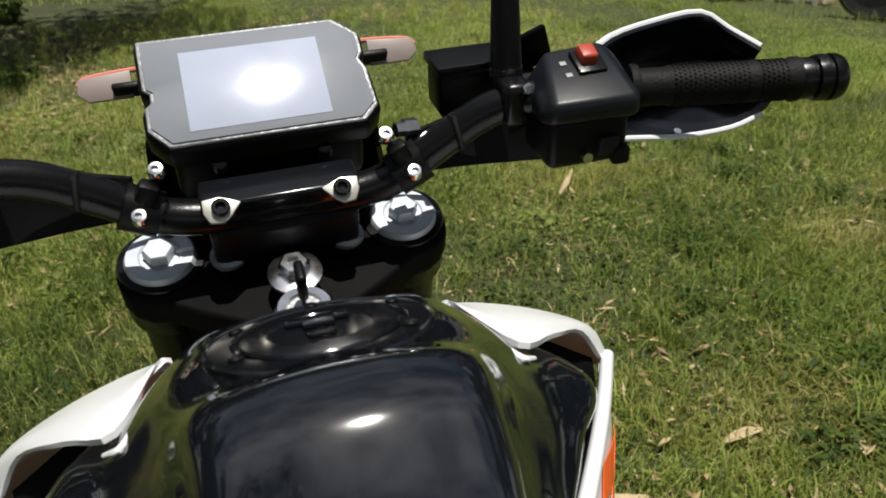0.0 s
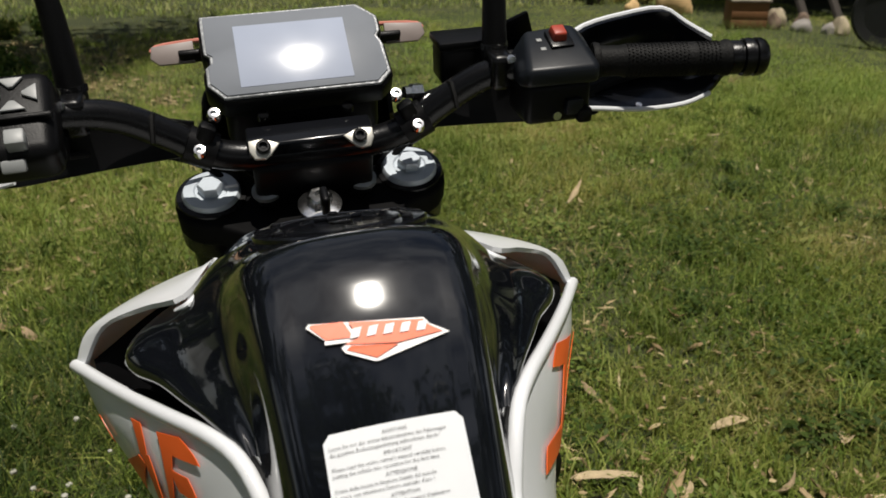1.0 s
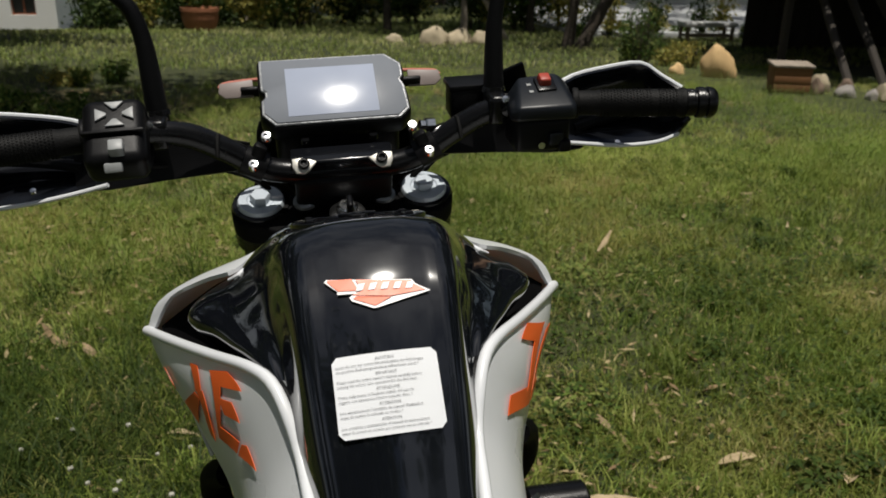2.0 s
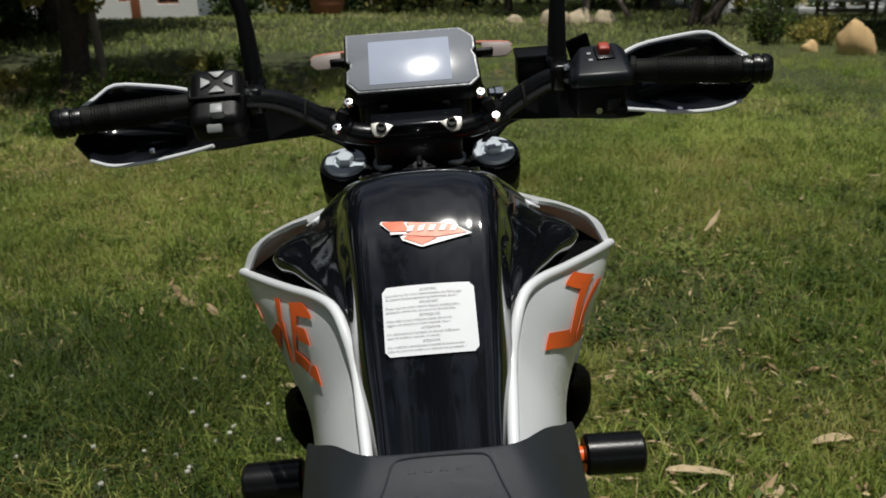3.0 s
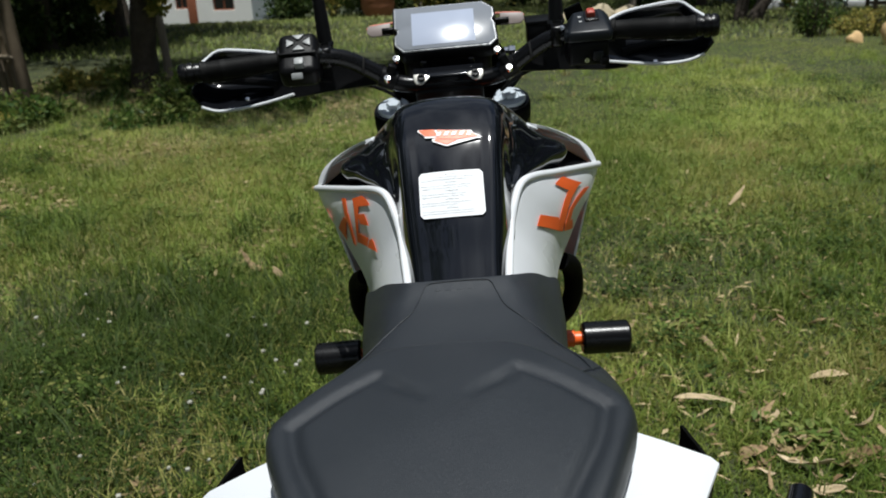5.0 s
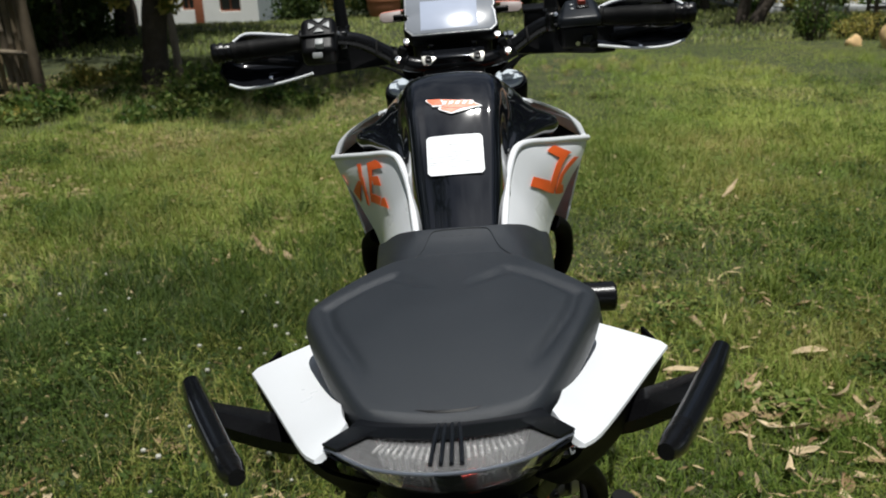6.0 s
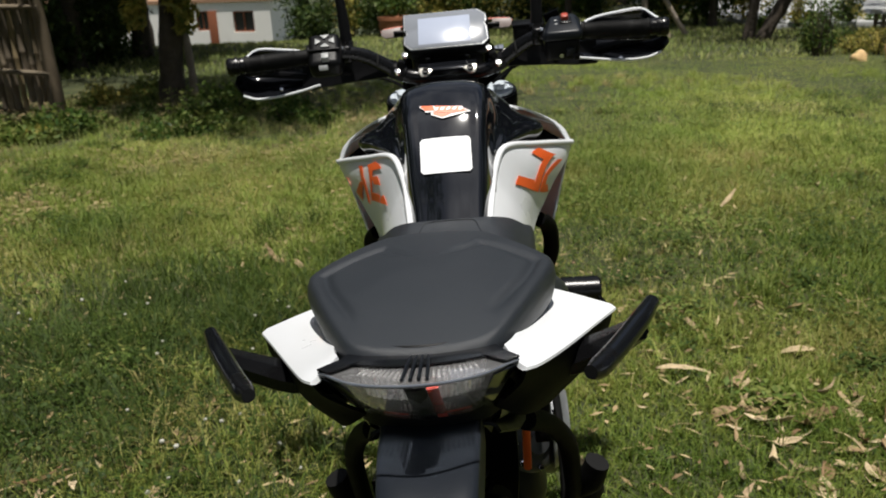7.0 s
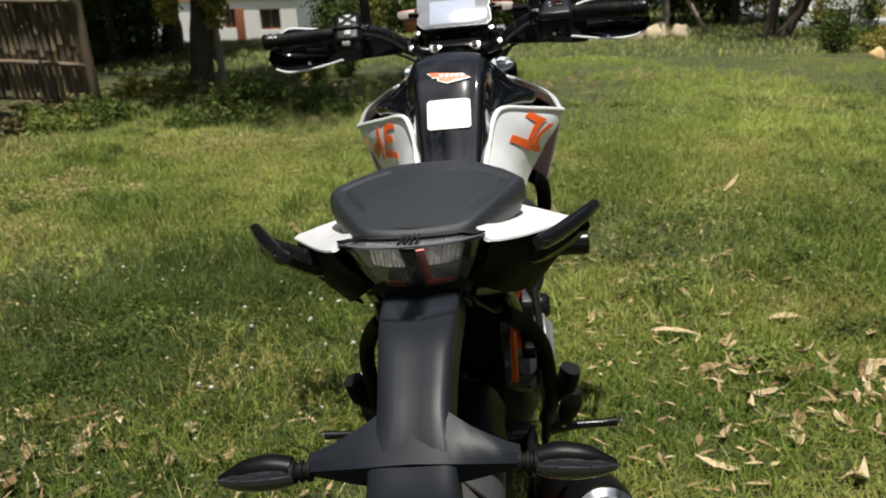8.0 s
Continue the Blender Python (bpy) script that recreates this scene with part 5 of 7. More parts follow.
def build_cables():
    for pts, r in [
        ([(-0.21, 0.115, 1.07), (-0.15, 0.150, 1.045), (-0.08, 0.19, 1.0), (-0.03, 0.21, 0.93), (-0.02, 0.18, 0.86)], 0.0038),
        ([(-0.225, 0.100, 1.045), (-0.16, 0.140, 1.030), (-0.09, 0.165, 0.99), (-0.05, 0.17, 0.90)], 0.0032),
        ([(0.22, 0.110, 1.045), (0.16, 0.140, 1.032), (0.09, 0.165, 0.99), (0.05, 0.17, 0.90)], 0.0036),
        ([(0.180, 0.150, 1.065), (0.130, 0.170, 1.020), (0.09, 0.20, 0.95), (0.08, 0.24, 0.80), (0.09, 0.36, 0.50)], 0.0042),
    ]:
        part("cable", bm_tube(pts, r, 8, 5), RUBBER, moto, "black control cable")
    for s in (-1, 1):
        part("cable_tie", bm_tube([(s * 0.137, 0.084, 1.052), (s * 0.135, 0.094, 1.0735), (s * 0.133, 0.114, 1.068)], 0.0024, 6, 2), RUBBER, moto)
    part("brake_union", bm_lathe([(0, 0), (0.008, 0), (0.008, 0.010), (0.006, 0.012), (0.006, 0.018), (0, 0.018)], frame_of((0.112, 0.124, 1.062), (0.086, 0.118, 1.064)), 6), CHROME, moto, "bright brake hose union")


build_cables()


def build_wheel(name, y, r, width, label):
    hub = part(name, bm_lathe([(0.03, -0.06), (0.045, -0.05), (0.035, 0), (0.045, 0.05), (0.03, 0.06), (0.012, 0.06), (0.012, -0.06), (0.03, -0.06)], pose(0, y, r, 0, 90), 24), ORANGE, moto, label)
    prof = []
    for k in range(15):
        a = math.pi * k / 14
        prof.append((r - 0.055 + 0.055 * math.sin(a) ** 0.8, -width / 2 * math.cos(a)))
    prof = [(r - 0.085, -width * 0.36), (r - 0.07, -width * 0.44), *prof, (r - 0.07, width * 0.44), (r - 0.085, width * 0.36), (r - 0.085, -width * 0.36)]
    part("tyre", bm_lathe(prof, pose(0, y, r, 0, 90), 72), TYRE, hub, "black road tyre")
    part("rim", bm_lathe([(r - 0.105, -width * 0.2), (r - 0.08, -width * 0.42), (r - 0.072, -width * 0.42), (r - 0.088, -width * 0.1), (r - 0.088, width * 0.1), (r - 0.072, width * 0.42), (r - 0.08, width * 0.42), (r - 0.105, width * 0.2), (r - 0.105, -width * 0.2)], pose(0, y, r, 0, 90), 60), ORANGE, hub)
    for k in range(10):
        a = 2 * math.pi * (k // 2) / 5 + (0.16 if k % 2 else -0.16)
        b = 2 * math.pi * (k // 2) / 5 + (0.05 if k % 2 else -0.05)
        part("spoke", bm_tube([(0, y + 0.035 * math.cos(b), r + 0.035 * math.sin(b)), (0, y + (r - 0.1) * math.cos(a), r + (r - 0.1) * math.sin(a))], [0.013, 0.010], 8, 1), ORANGE, hub)
    grooves = bmesh.new()
    for k in range(44):
        a = 2 * math.pi * k / 44
        for sgn in (-1, 1):
            c = Vector((sgn * width * 0.24, y + (r - 0.0045) * math.cos(a), r + (r - 0.0045) * math.sin(a)))
            t = Vector((0, -math.sin(a), math.cos(a)))
            n = Vector((sgn * 0.35, math.cos(a), math.sin(a))).normalized()
            d = (t * 0.016 + Vector((sgn * 0.018, 0, 0)))
            wv = t.cross(n) * 0 + t * 0.002
            vs = [grooves.verts.new(c + q + n * h) for h in (-0.002, 0.002) for q in (-d - wv, -d + wv, d + wv, d - wv)]
            grooves.faces.new(vs[4:])
            for i in range(4):
                grooves.faces.new((vs[i], vs[(i + 1) % 4], vs[4 + (i + 1) % 4], vs[4 + i]))
    part("tread", grooves, RUBBER, hub, smooth=0)
    part("brake_disc", bm_lathe([(0.06, 0), (0.06, 0.005), (0.12 if "rear" in label else 0.155, 0.005), (0.12 if "rear" in label else 0.155, 0), (0.06, 0)], pose((0.062 if "rear" in label else -0.07), y, r, 0, 90), 48), CHROME, hub)
    return hub


build_wheel("front_wheel", 0.485, 0.302, 0.112, "orange cast front wheel")
build_wheel("rear_wheel", -0.872, 0.312, 0.150, "orange cast rear wheel")


def build_chassis():
    # front mudguard
    rows = []
    for k in range(7):
        a = radians(40 + 20 * k)
        rows.append([Vector((x, 0.485 + (0.322 - dz) * math.cos(a), 0.302 + (0.322 - dz) * math.sin(a))) for x, dz in ((-0.062, 0.03), (-0.045, 0.004), (0, 0), (0.045, 0.004), (0.062, 0.03))])
    part("front_mudguard", bm_sheet(rows, 0.003, 3, 3), SATIN_BLACK, moto, "black front mudguard")
    rows = []
    for k in range(6):
        a = radians(30 + 14 * k)
        rows.append([Vector((x, -0.872 + (0.345 - dz) * math.cos(a), 0.312 + (0.345 - dz) * math.sin(a))) for x, dz in ((-0.078, 0.04), (-0.055, 0.006), (0, 0), (0.055, 0.006), (0.078, 0.04))])
    part("rear_hugger", bm_sheet(rows, 0.003, 3, 3), SATIN_BLACK, moto, "black rear tyre hugger")
    # engine: crankcase, barrel and head, side covers
    engine = part("engine", bm_box((0.26, 0.34, 0.24), pose(0, -0.20, 0.42), 0.05, 4, (0.85, 0.8)), GREY_BLACK, moto, "dark grey cast engine block")
    part("cylinder", bm_box((0.17, 0.16, 0.22), pose(0, -0.06, 0.60, -20), 0.02, 3), GREY_BLACK, engine)
    part("cylinder_head", bm_box((0.19, 0.18, 0.08), pose(0, -0.01, 0.72, -20), 0.02, 3), BLACK_METAL, engine)
    for s in (-1, 1):
        part("side_cover", bm_lathe([(0, 0), (0.10, 0), (0.105, -0.006), (0.105, -0.03), (0.09, -0.03)], pose(s * 0.150, -0.18, 0.40, 0, 90 * s), 32), GREY_BLACK, engine)
        for k in range(6):
            a = radians(60 * k + 20)
            part("cover_bolt", bm_lathe([(0, 0), (0.006, 0), (0.006, 0.006), (0, 0.006)], pose(s * 0.148, -0.18 + 0.094 * math.cos(a), 0.40 + 0.094 * math.sin(a), 0, 90 * s), 6), CHROME, engine)
    part("clutch_cover", bm_lathe([(0, 0.012), (0.055, 0.010), (0.062, 0.0), (0.072, -0.004), (0.078, -0.02)], pose(0.158, -0.30, 0.46, 0, 90), 28), CAST_ALU, engine, "grey clutch cover")
    gear_m = frame_of((0.108, -0.345, 0.455), (0.150, -0.420, 0.470))
    part("gearbox_cover", bm_lathe([(0, 0.016), (0.020, 0.016), (0.026, 0.010), (0.050, 0.009), (0.056, 0.004), (0.058, -0.02)], gear_m, 28), DULL_ALU, engine, "dull alloy gearbox cover with bolts")
    for k in range(7):
        a = radians(51 * k + 10)
        part("cover_bolt", bm_lathe([(0, 0), (0.006, 0), (0.006, 0.006), (0.004, 0.008), (0, 0.008)], gear_m @ pose(0.045 * math.cos(a), 0.045 * math.sin(a), 0.008), 6), CHROME, engine)
    part("oil_filter_cap", bm_lathe([(0, 0.010), (0.020, 0.010), (0.026, 0.004), (0.028, -0.01)], pose(0.160, -0.17, 0.50, 0, 90), 20), BLACK_METAL, engine)
    part("coolant_hose", bm_tube([(0.12, 0.06, 0.62), (0.145, -0.04, 0.60), (0.15, -0.14, 0.56), (0.13, -0.22, 0.54)], 0.013, 12, 4), RUBBER, engine, "black coolant hose")
    for z in (0.535, 0.575, 0.615):
        part("side_box", bm_box((0.026, 0.050, 0.026), pose(0.118, -0.42 + 0.3 * (z - 0.575), z, 8), 0.004), DULL_ALU if z > 0.6 else SATIN_BLACK, engine, "small bracket on the engine's side")
    for p in ((0.134, -0.40, 0.630), (0.136, -0.43, 0.555), (0.138, -0.38, 0.51), (0.142, -0.46, 0.45)):
        part("cover_bolt", bm_lathe([(0, 0), (0.0065, 0), (0.0065, 0.006), (0.004, 0.008), (0, 0.008)], pose(*p, 0, 70), 6), CHROME, engine)
    for n in range(2):
        part("hose", bm_tube([(0.128, -0.36 - 0.03 * n, 0.68), (0.140, -0.43 - 0.03 * n, 0.60), (0.142, -0.50 - 0.02 * n, 0.50), (0.135, -0.55, 0.40)], 0.006, 8, 4), RUBBER, engine, "black rubber hose")
    radiator = part("radiator", bm_box((0.26, 0.03, 0.22), pose(0, 0.10, 0.66, -15), 0.006), BLACK_METAL, moto, "black radiator")
    # orange trellis frame and black subframe
    frame_bars = [
        [(0.045, 0.10, 0.90), (0.10, -0.05, 0.82), (0.112, -0.25, 0.72), (0.100, -0.40, 0.58)],
        [(0.045, 0.13, 0.80), (0.10, 0.0, 0.70), (0.115, -0.20, 0.60), (0.105, -0.40, 0.52)],
        [(0.10, -0.05, 0.82), (0.105, -0.10, 0.66)],
        [(0.113, -0.20, 0.745), (0.113, -0.20, 0.60)],
        [(0.110, -0.36, 0.64), (0.094, -0.46, 0.60), (0.090, -0.46, 0.48)],
    ]
    trellis = part("trellis_frame", bm_tube([(0, 0.165, 0.92), (0, 0.225, 0.79)], 0.032, 18, 1), ORANGE, moto, "orange tubular trellis frame")
    for s in (-1, 1):
        for b in frame_bars:
            part("tube", bm_tube([side(s, p) for p in b], 0.0065 if b is frame_bars[-1] else 0.0105, 12, 3), ORANGE, trellis)
    sub = part("subframe", bm_tube([(-0.05, -0.90, 0.845), (0.05, -0.90, 0.845)], 0.011, 10, 1), BLACK_METAL, moto, "black rear subframe")
    for s in (-1, 1):
        for b in ([(0.10, -0.38, 0.70), (0.105, -0.60, 0.76), (0.085, -0.78, 0.80), (0.05, -0.90, 0.845)], [(0.105, -0.42, 0.56), (0.10, -0.60, 0.68), (0.085, -0.78, 0.80)]):
            part("rail", bm_tube([side(s, p) for p in b], 0.012, 10, 3), BLACK_METAL, sub)
    part("airbox", bm_box((0.17, 0.26, 0.16), pose(0, -0.34, 0.68), 0.03, 3), SATIN_BLACK, moto)
    part("inner_fender", bm_sheet(full_rows([
        [(0, -0.62, 0.74), (0.05, -0.62, 0.74), (0.075, -0.61, 0.68)], [(0, -0.58, 0.62), (0.05, -0.58, 0.62), (0.075, -0.57, 0.56)], [(0, -0.53, 0.50), (0.05, -0.53, 0.50), (0.07, -0.52, 0.46)]]), 0.003, 3, 3), SATIN_BLACK, moto)
    part("undertail", bm_sheet(full_rows([
        [(0, -0.60, 0.77), (0.06, -0.60, 0.77), (0.09, -0.60, 0.74)], [(0, -0.78, 0.775), (0.06, -0.78, 0.775), (0.085, -0.78, 0.76)], [(0, -0.92, 0.845), (0.05, -0.92, 0.845), (0.06, -0.92, 0.835)]]), 0.003, 3, 3), SATIN_BLACK, moto)
    # swingarm
    swing = part("swingarm", bm_box((0.24, 0.05, 0.06), pose(0, -0.50, 0.38), 0.015, 3), BLACK_METAL, moto, "black cast swingarm")
    for s in (-1, 1):
        part("swing_leg", bm_tube([side(s, p) for p in [(0.105, -0.48, 0.38), (0.115, -0.62, 0.36), (0.115, -0.76, 0.33), (0.110, -0.89, 0.312)]], [0.030, 0.030, 0.026, 0.024], 10, 3, 0.6), BLACK_METAL, swing)
        part("axle_nut", bm_lathe([(0, 0), (0.017, 0), (0.017, 0.012), (0.012, 0.014), (0, 0.014)], pose(s * 0.128, -0.872, 0.312, 0, 90 * s), 6), CHROME, swing)
    shock = part("shock_absorber", bm_tube([(0.0, -0.46, 0.70), (0.0, -0.58, 0.45)], 0.018, 14, 1), BLACK_METAL, moto, "black coil spring shock absorber")
    coil = [(0.034 * math.cos(a), -0.47 - 0.09 * k / 64 + 0.034 * math.sin(a) * 0.9, 0.675 - 0.19 * k / 64 + 0.034 * math.sin(a) * 0.4) for k in range(65) for a in [2 * math.pi * k / 9]]
    part("spring", bm_tube(coil, 0.006, 6, 1), SATIN_BLACK, shock)
    part("chain", bm_tube([(-0.078, -0.36, 0.40), (-0.078, -0.60, 0.405), (-0.078, -0.872, 0.395), (-0.078, -0.955, 0.312), (-0.078, -0.872, 0.230), (-0.078, -0.60, 0.30), (-0.078, -0.36, 0.345)], 0.007, 6, 4), BLACK_METAL, moto, "drive chain")
    part("chain_guard", bm_box((0.03, 0.30, 0.012), pose(-0.085, -0.70, 0.425, -3), 0.004), SATIN_BLACK, moto)
    # exhaust: header and a short steel silencer on the right
    ex = part("exhaust", bm_tube([(0.03, 0.06, 0.66), (0.05, 0.13, 0.54), (0.06, 0.10, 0.36), (0.07, -0.05, 0.25), (0.09, -0.25, 0.24), (0.11, -0.42, 0.27), (0.14, -0.56, 0.34)], 0.020, 14, 4), CHROME, moto, "steel exhaust with a short silencer")
    a, b = Vector((0.160, -0.58, 0.36)), Vector((0.206, -0.86, 0.47))
    part("silencer", bm_lathe([(0, 0), (0.035, 0), (0.052, 0.03), (0.056, 0.08), (0.056, 0.25), (0.050, 0.285), (0.040, 0.30), (0.040, 0.27), (0, 0.27)], frame_of(a, b), 28), SATIN_BLACK, ex)
    part("end_ring", bm_lathe([(0.038, 0.294), (0.049, 0.290), (0.050, 0.302), (0.040, 0.308), (0.038, 0.294)], frame_of(a, b), 28), CHROME, ex)
    for s in (-1, 1):
        # passenger footrest hanger: a bent black tube, with the footrest on it
        hang = part("footrest_hanger", bm_tube([side(s, p) for p in [(0.086, -0.755, 0.745), (0.112, -0.70, 0.705), (0.138, -0.64, 0.640), (0.148, -0.585, 0.555), (0.152, -0.53, 0.475), (0.140, -0.46, 0.40)]], 0.0125, 12, 4), MATT_BLACK, moto, "black bent footrest hanger")
        part("passenger_footrest", bm_tube([side(s, p) for p in [(0.158, -0.54, 0.490), (0.176, -0.555, 0.52), (0.185, -0.565, 0.555)]], [0.012, 0.020, 0.018], 12, 2, 0.8), RUBBER, hang)
        part("heel_plate", bm_sheet([[side(s, p) for p in [(0.148, -0.50, 0.50), (0.150, -0.44, 0.48), (0.150, -0.40, 0.42)]], [side(s, p) for p in [(0.146, -0.50, 0.38), (0.148, -0.45, 0.34), (0.148, -0.41, 0.33)]]], 0.005, 3, 3), BLACK_METAL, hang)
        rest = part("rider_footrest", bm_tube([side(s, p) for p in [(0.150, -0.40, 0.350), (0.180, -0.405, 0.37), (0.192, -0.415, 0.405), (0.196, -0.42, 0.432)]], [0.012, 0.017, 0.021, 0.014], 12, 3), RUBBER, moto, "black folding rider footrest")
        part("pivot", bm_lathe([(0, 0), (0.008, 0), (0.008, 0.03), (0, 0.03)], pose(s * 0.150, -0.395, 0.345, 0, 90 * s), 12), CHROME, rest)
    pedal = part("brake_pedal", bm_tube([(0.150, -0.40, 0.335), (0.200, -0.39, 0.338), (0.250, -0.387, 0.338), (0.280, -0.386, 0.340)], [0.010, 0.009, 0.008, 0.010], 10, 3), BLACK_METAL, moto, "black brake pedal with a bright tip")
    part("tip", bm_box((0.006, 0.016, 0.016), pose(0.287, -0.386, 0.338), 0.002), CHROME, pedal)
    shifter = part("gear_lever", bm_tube([(-0.16, -0.36, 0.315), (-0.22, -0.36, 0.320), (-0.27, -0.36, 0.322), (-0.305, -0.36, 0.322)], [0.009, 0.008, 0.008, 0.010], 10, 3), BLACK_METAL, moto, "black gear lever with a bright tip")
    part("tip", bm_box((0.006, 0.014, 0.014), pose(-0.310, -0.36, 0.322), 0.002), CHROME, shifter)
    part("shift_rod", bm_tube([(-0.15, -0.36, 0.33), (-0.14, -0.18, 0.36)], 0.005, 8, 1), CHROME, shifter)
    for s in (-1, 1):
        # crash bobbins on orange spacers, with a black guard tube above
        bob = part("crash_bobbin", bm_rod(side(s, (0.192, 0.016, 0.574)), side(s, (0.274, 0.016, 0.572)), 0.0285, 32, 0.14), BLACK_METAL, moto, "black nylon crash bobbin on an orange spacer")
        part("spacer", bm_lathe([(0.010, 0), (0.012, 0.0), (0.0115, 0.012), (0.015, 0.014), (0.015, 0.030), (0.012, 0.032), (0.012, 0.048), (0.010, 0.048)], frame_of(side(s, (0.148, 0.016, 0.576)), side(s, (0.2, 0.016, 0.574))), 20), ORANGE, bob)
        part("frame_guard", bm_tube([side(s, p) for p in [(0.150, -0.10, 0.770), (0.170, -0.06, 0.742), (0.176, -0.03, 0.690), (0.168, -0.005, 0.645), (0.148, 0.000, 0.618), (0.125, 0.004, 0.605)]], [0.014, 0.016, 0.016, 0.015, 0.013, 0.011], 12, 4), MATT_BLACK, moto, "black frame guard")
    stand = part("side_stand", bm_tube([(-0.10, -0.33, 0.27), (-0.16, -0.30, 0.16), (-0.235, -0.27, 0.005)], [0.012, 0.011, 0.010], 10, 3), BLACK_METAL, moto, "black side stand")
    part("foot", bm_box((0.05, 0.06, 0.008), pose(-0.24, -0.27, -0.004, 0, -BIKE_LEAN), 0.002), BLACK_METAL, stand)


build_chassis()


# ---- lawn: grass, clover, litter and fallen leaves ----
GX, GY = np.arange(-14, 14.01, 0.25), np.arange(-6, 22.01, 0.25)
GZ = np.array([[ground_height(x, y) for x in GX] for y in GY])


def ground_z(x, y):
    """Ground heights at many places at once."""
    fx, fy = (x - GX[0]) / 0.25, (y - GY[0]) / 0.25
    i, j = np.clip(fx.astype(int), 0, len(GX) - 2), np.clip(fy.astype(int), 0, len(GY) - 2)
    u, v = fx - i, fy - j
    return (GZ[j, i] * (1 - u) + GZ[j, i + 1] * u) * (1 - v) + (GZ[j + 1, i] * (1 - u) + GZ[j + 1, i + 1] * u) * v


def patchy(x, y, seed):
    """Soft uneven patches between 0 and 1."""
    rs = np.random.RandomState(seed)
    out = np.zeros_like(x)
    for k in range(14):
        a, f = rs.uniform(0, 2 * np.pi), rs.uniform(0.6, 5.0)
        out += np.sin(f * (x * np.cos(a) + y * np.sin(a)) + rs.uniform(0, 6.28)) / (0.6 + 0.3 * f)
    out = out - out.mean()
    return 0.5 + 0.5 * np.tanh(out / (out.std() + 1e-6))


def stuff_mesh(name, verts, quads, tris, mat, label, category):
    """One mesh from arrays of corners, four-cornered and three-cornered faces."""
    me = bpy.data.meshes.new(name)
    loops = np.concatenate([quads.ravel(), tris.ravel()]).astype(np.int32)
    starts = np.concatenate([np.arange(len(quads)) * 4, len(quads) * 4 + np.arange(len(tris)) * 3]).astype(np.int32)
    me.vertices.add(len(verts))
    me.vertices.foreach_set("co", verts.astype(np.float32).ravel())
    me.loops.add(len(loops))
    me.loops.foreach_set("vertex_index", loops)
    me.polygons.add(len(starts))
    me.polygons.foreach_set("loop_start", starts)
    me.update(calc_edges=True)
    me.materials.append(mat)
    return tagged(new(name, me), label, category, kind="stuff")


def grass(name, x, y, height, width, seed, mat, label, lean=0.5):
    rs = np.random.RandomState(seed)
    n = len(x)
    z = ground_z(x, y) - 0.004
    a, b = rs.uniform(0, 2 * np.pi, n), rs.uniform(0, 2 * np.pi, n)
    sx, sy = np.cos(a) * width / 2, np.sin(a) * width / 2
    ln = height * rs.uniform(0.1, 1.0, n) * lean
    dx, dy = np.cos(b) * ln, np.sin(b) * ln
    v = np.empty((n, 5, 3))
    v[:, 0] = np.stack([x - sx, y - sy, z], 1)
    v[:, 1] = np.stack([x + sx, y + sy, z], 1)
    v[:, 2] = np.stack([x + sx * 0.8 + dx * 0.34, y + sy * 0.8 + dy * 0.34, z + height * 0.62], 1)
    v[:, 3] = np.stack([x - sx * 0.8 + dx * 0.34, y - sy * 0.8 + dy * 0.34, z + height * 0.62], 1)
    v[:, 4] = np.stack([x + dx, y + dy, z + height * rs.uniform(0.42, 1.0, n)], 1)
    base = np.arange(n)[:, None] * 5
    return stuff_mesh(name, v.reshape(-1, 3), base + np.array([[0, 1, 2, 3]]), base + np.array([[3, 2, 4]]), mat, label, "grass")


def scatter(n, x0, x1, y0, y1, seed, keep=None):
    rs = np.random.RandomState(seed)
    x, y = rs.uniform(x0, x1, n), rs.uniform(y0, y1, n)
    if keep is not None:
        m = rs.uniform(0, 1, n) < keep(x, y)
        x, y = x[m], y[m]
    return x, y


def lush(x, y):
    """Where the dark thick grass grows on the stand side, 0 to 1."""
    return np.exp(-((x + 1.18) / 0.60) ** 2 - ((y - 0.78) / 0.74) ** 2)


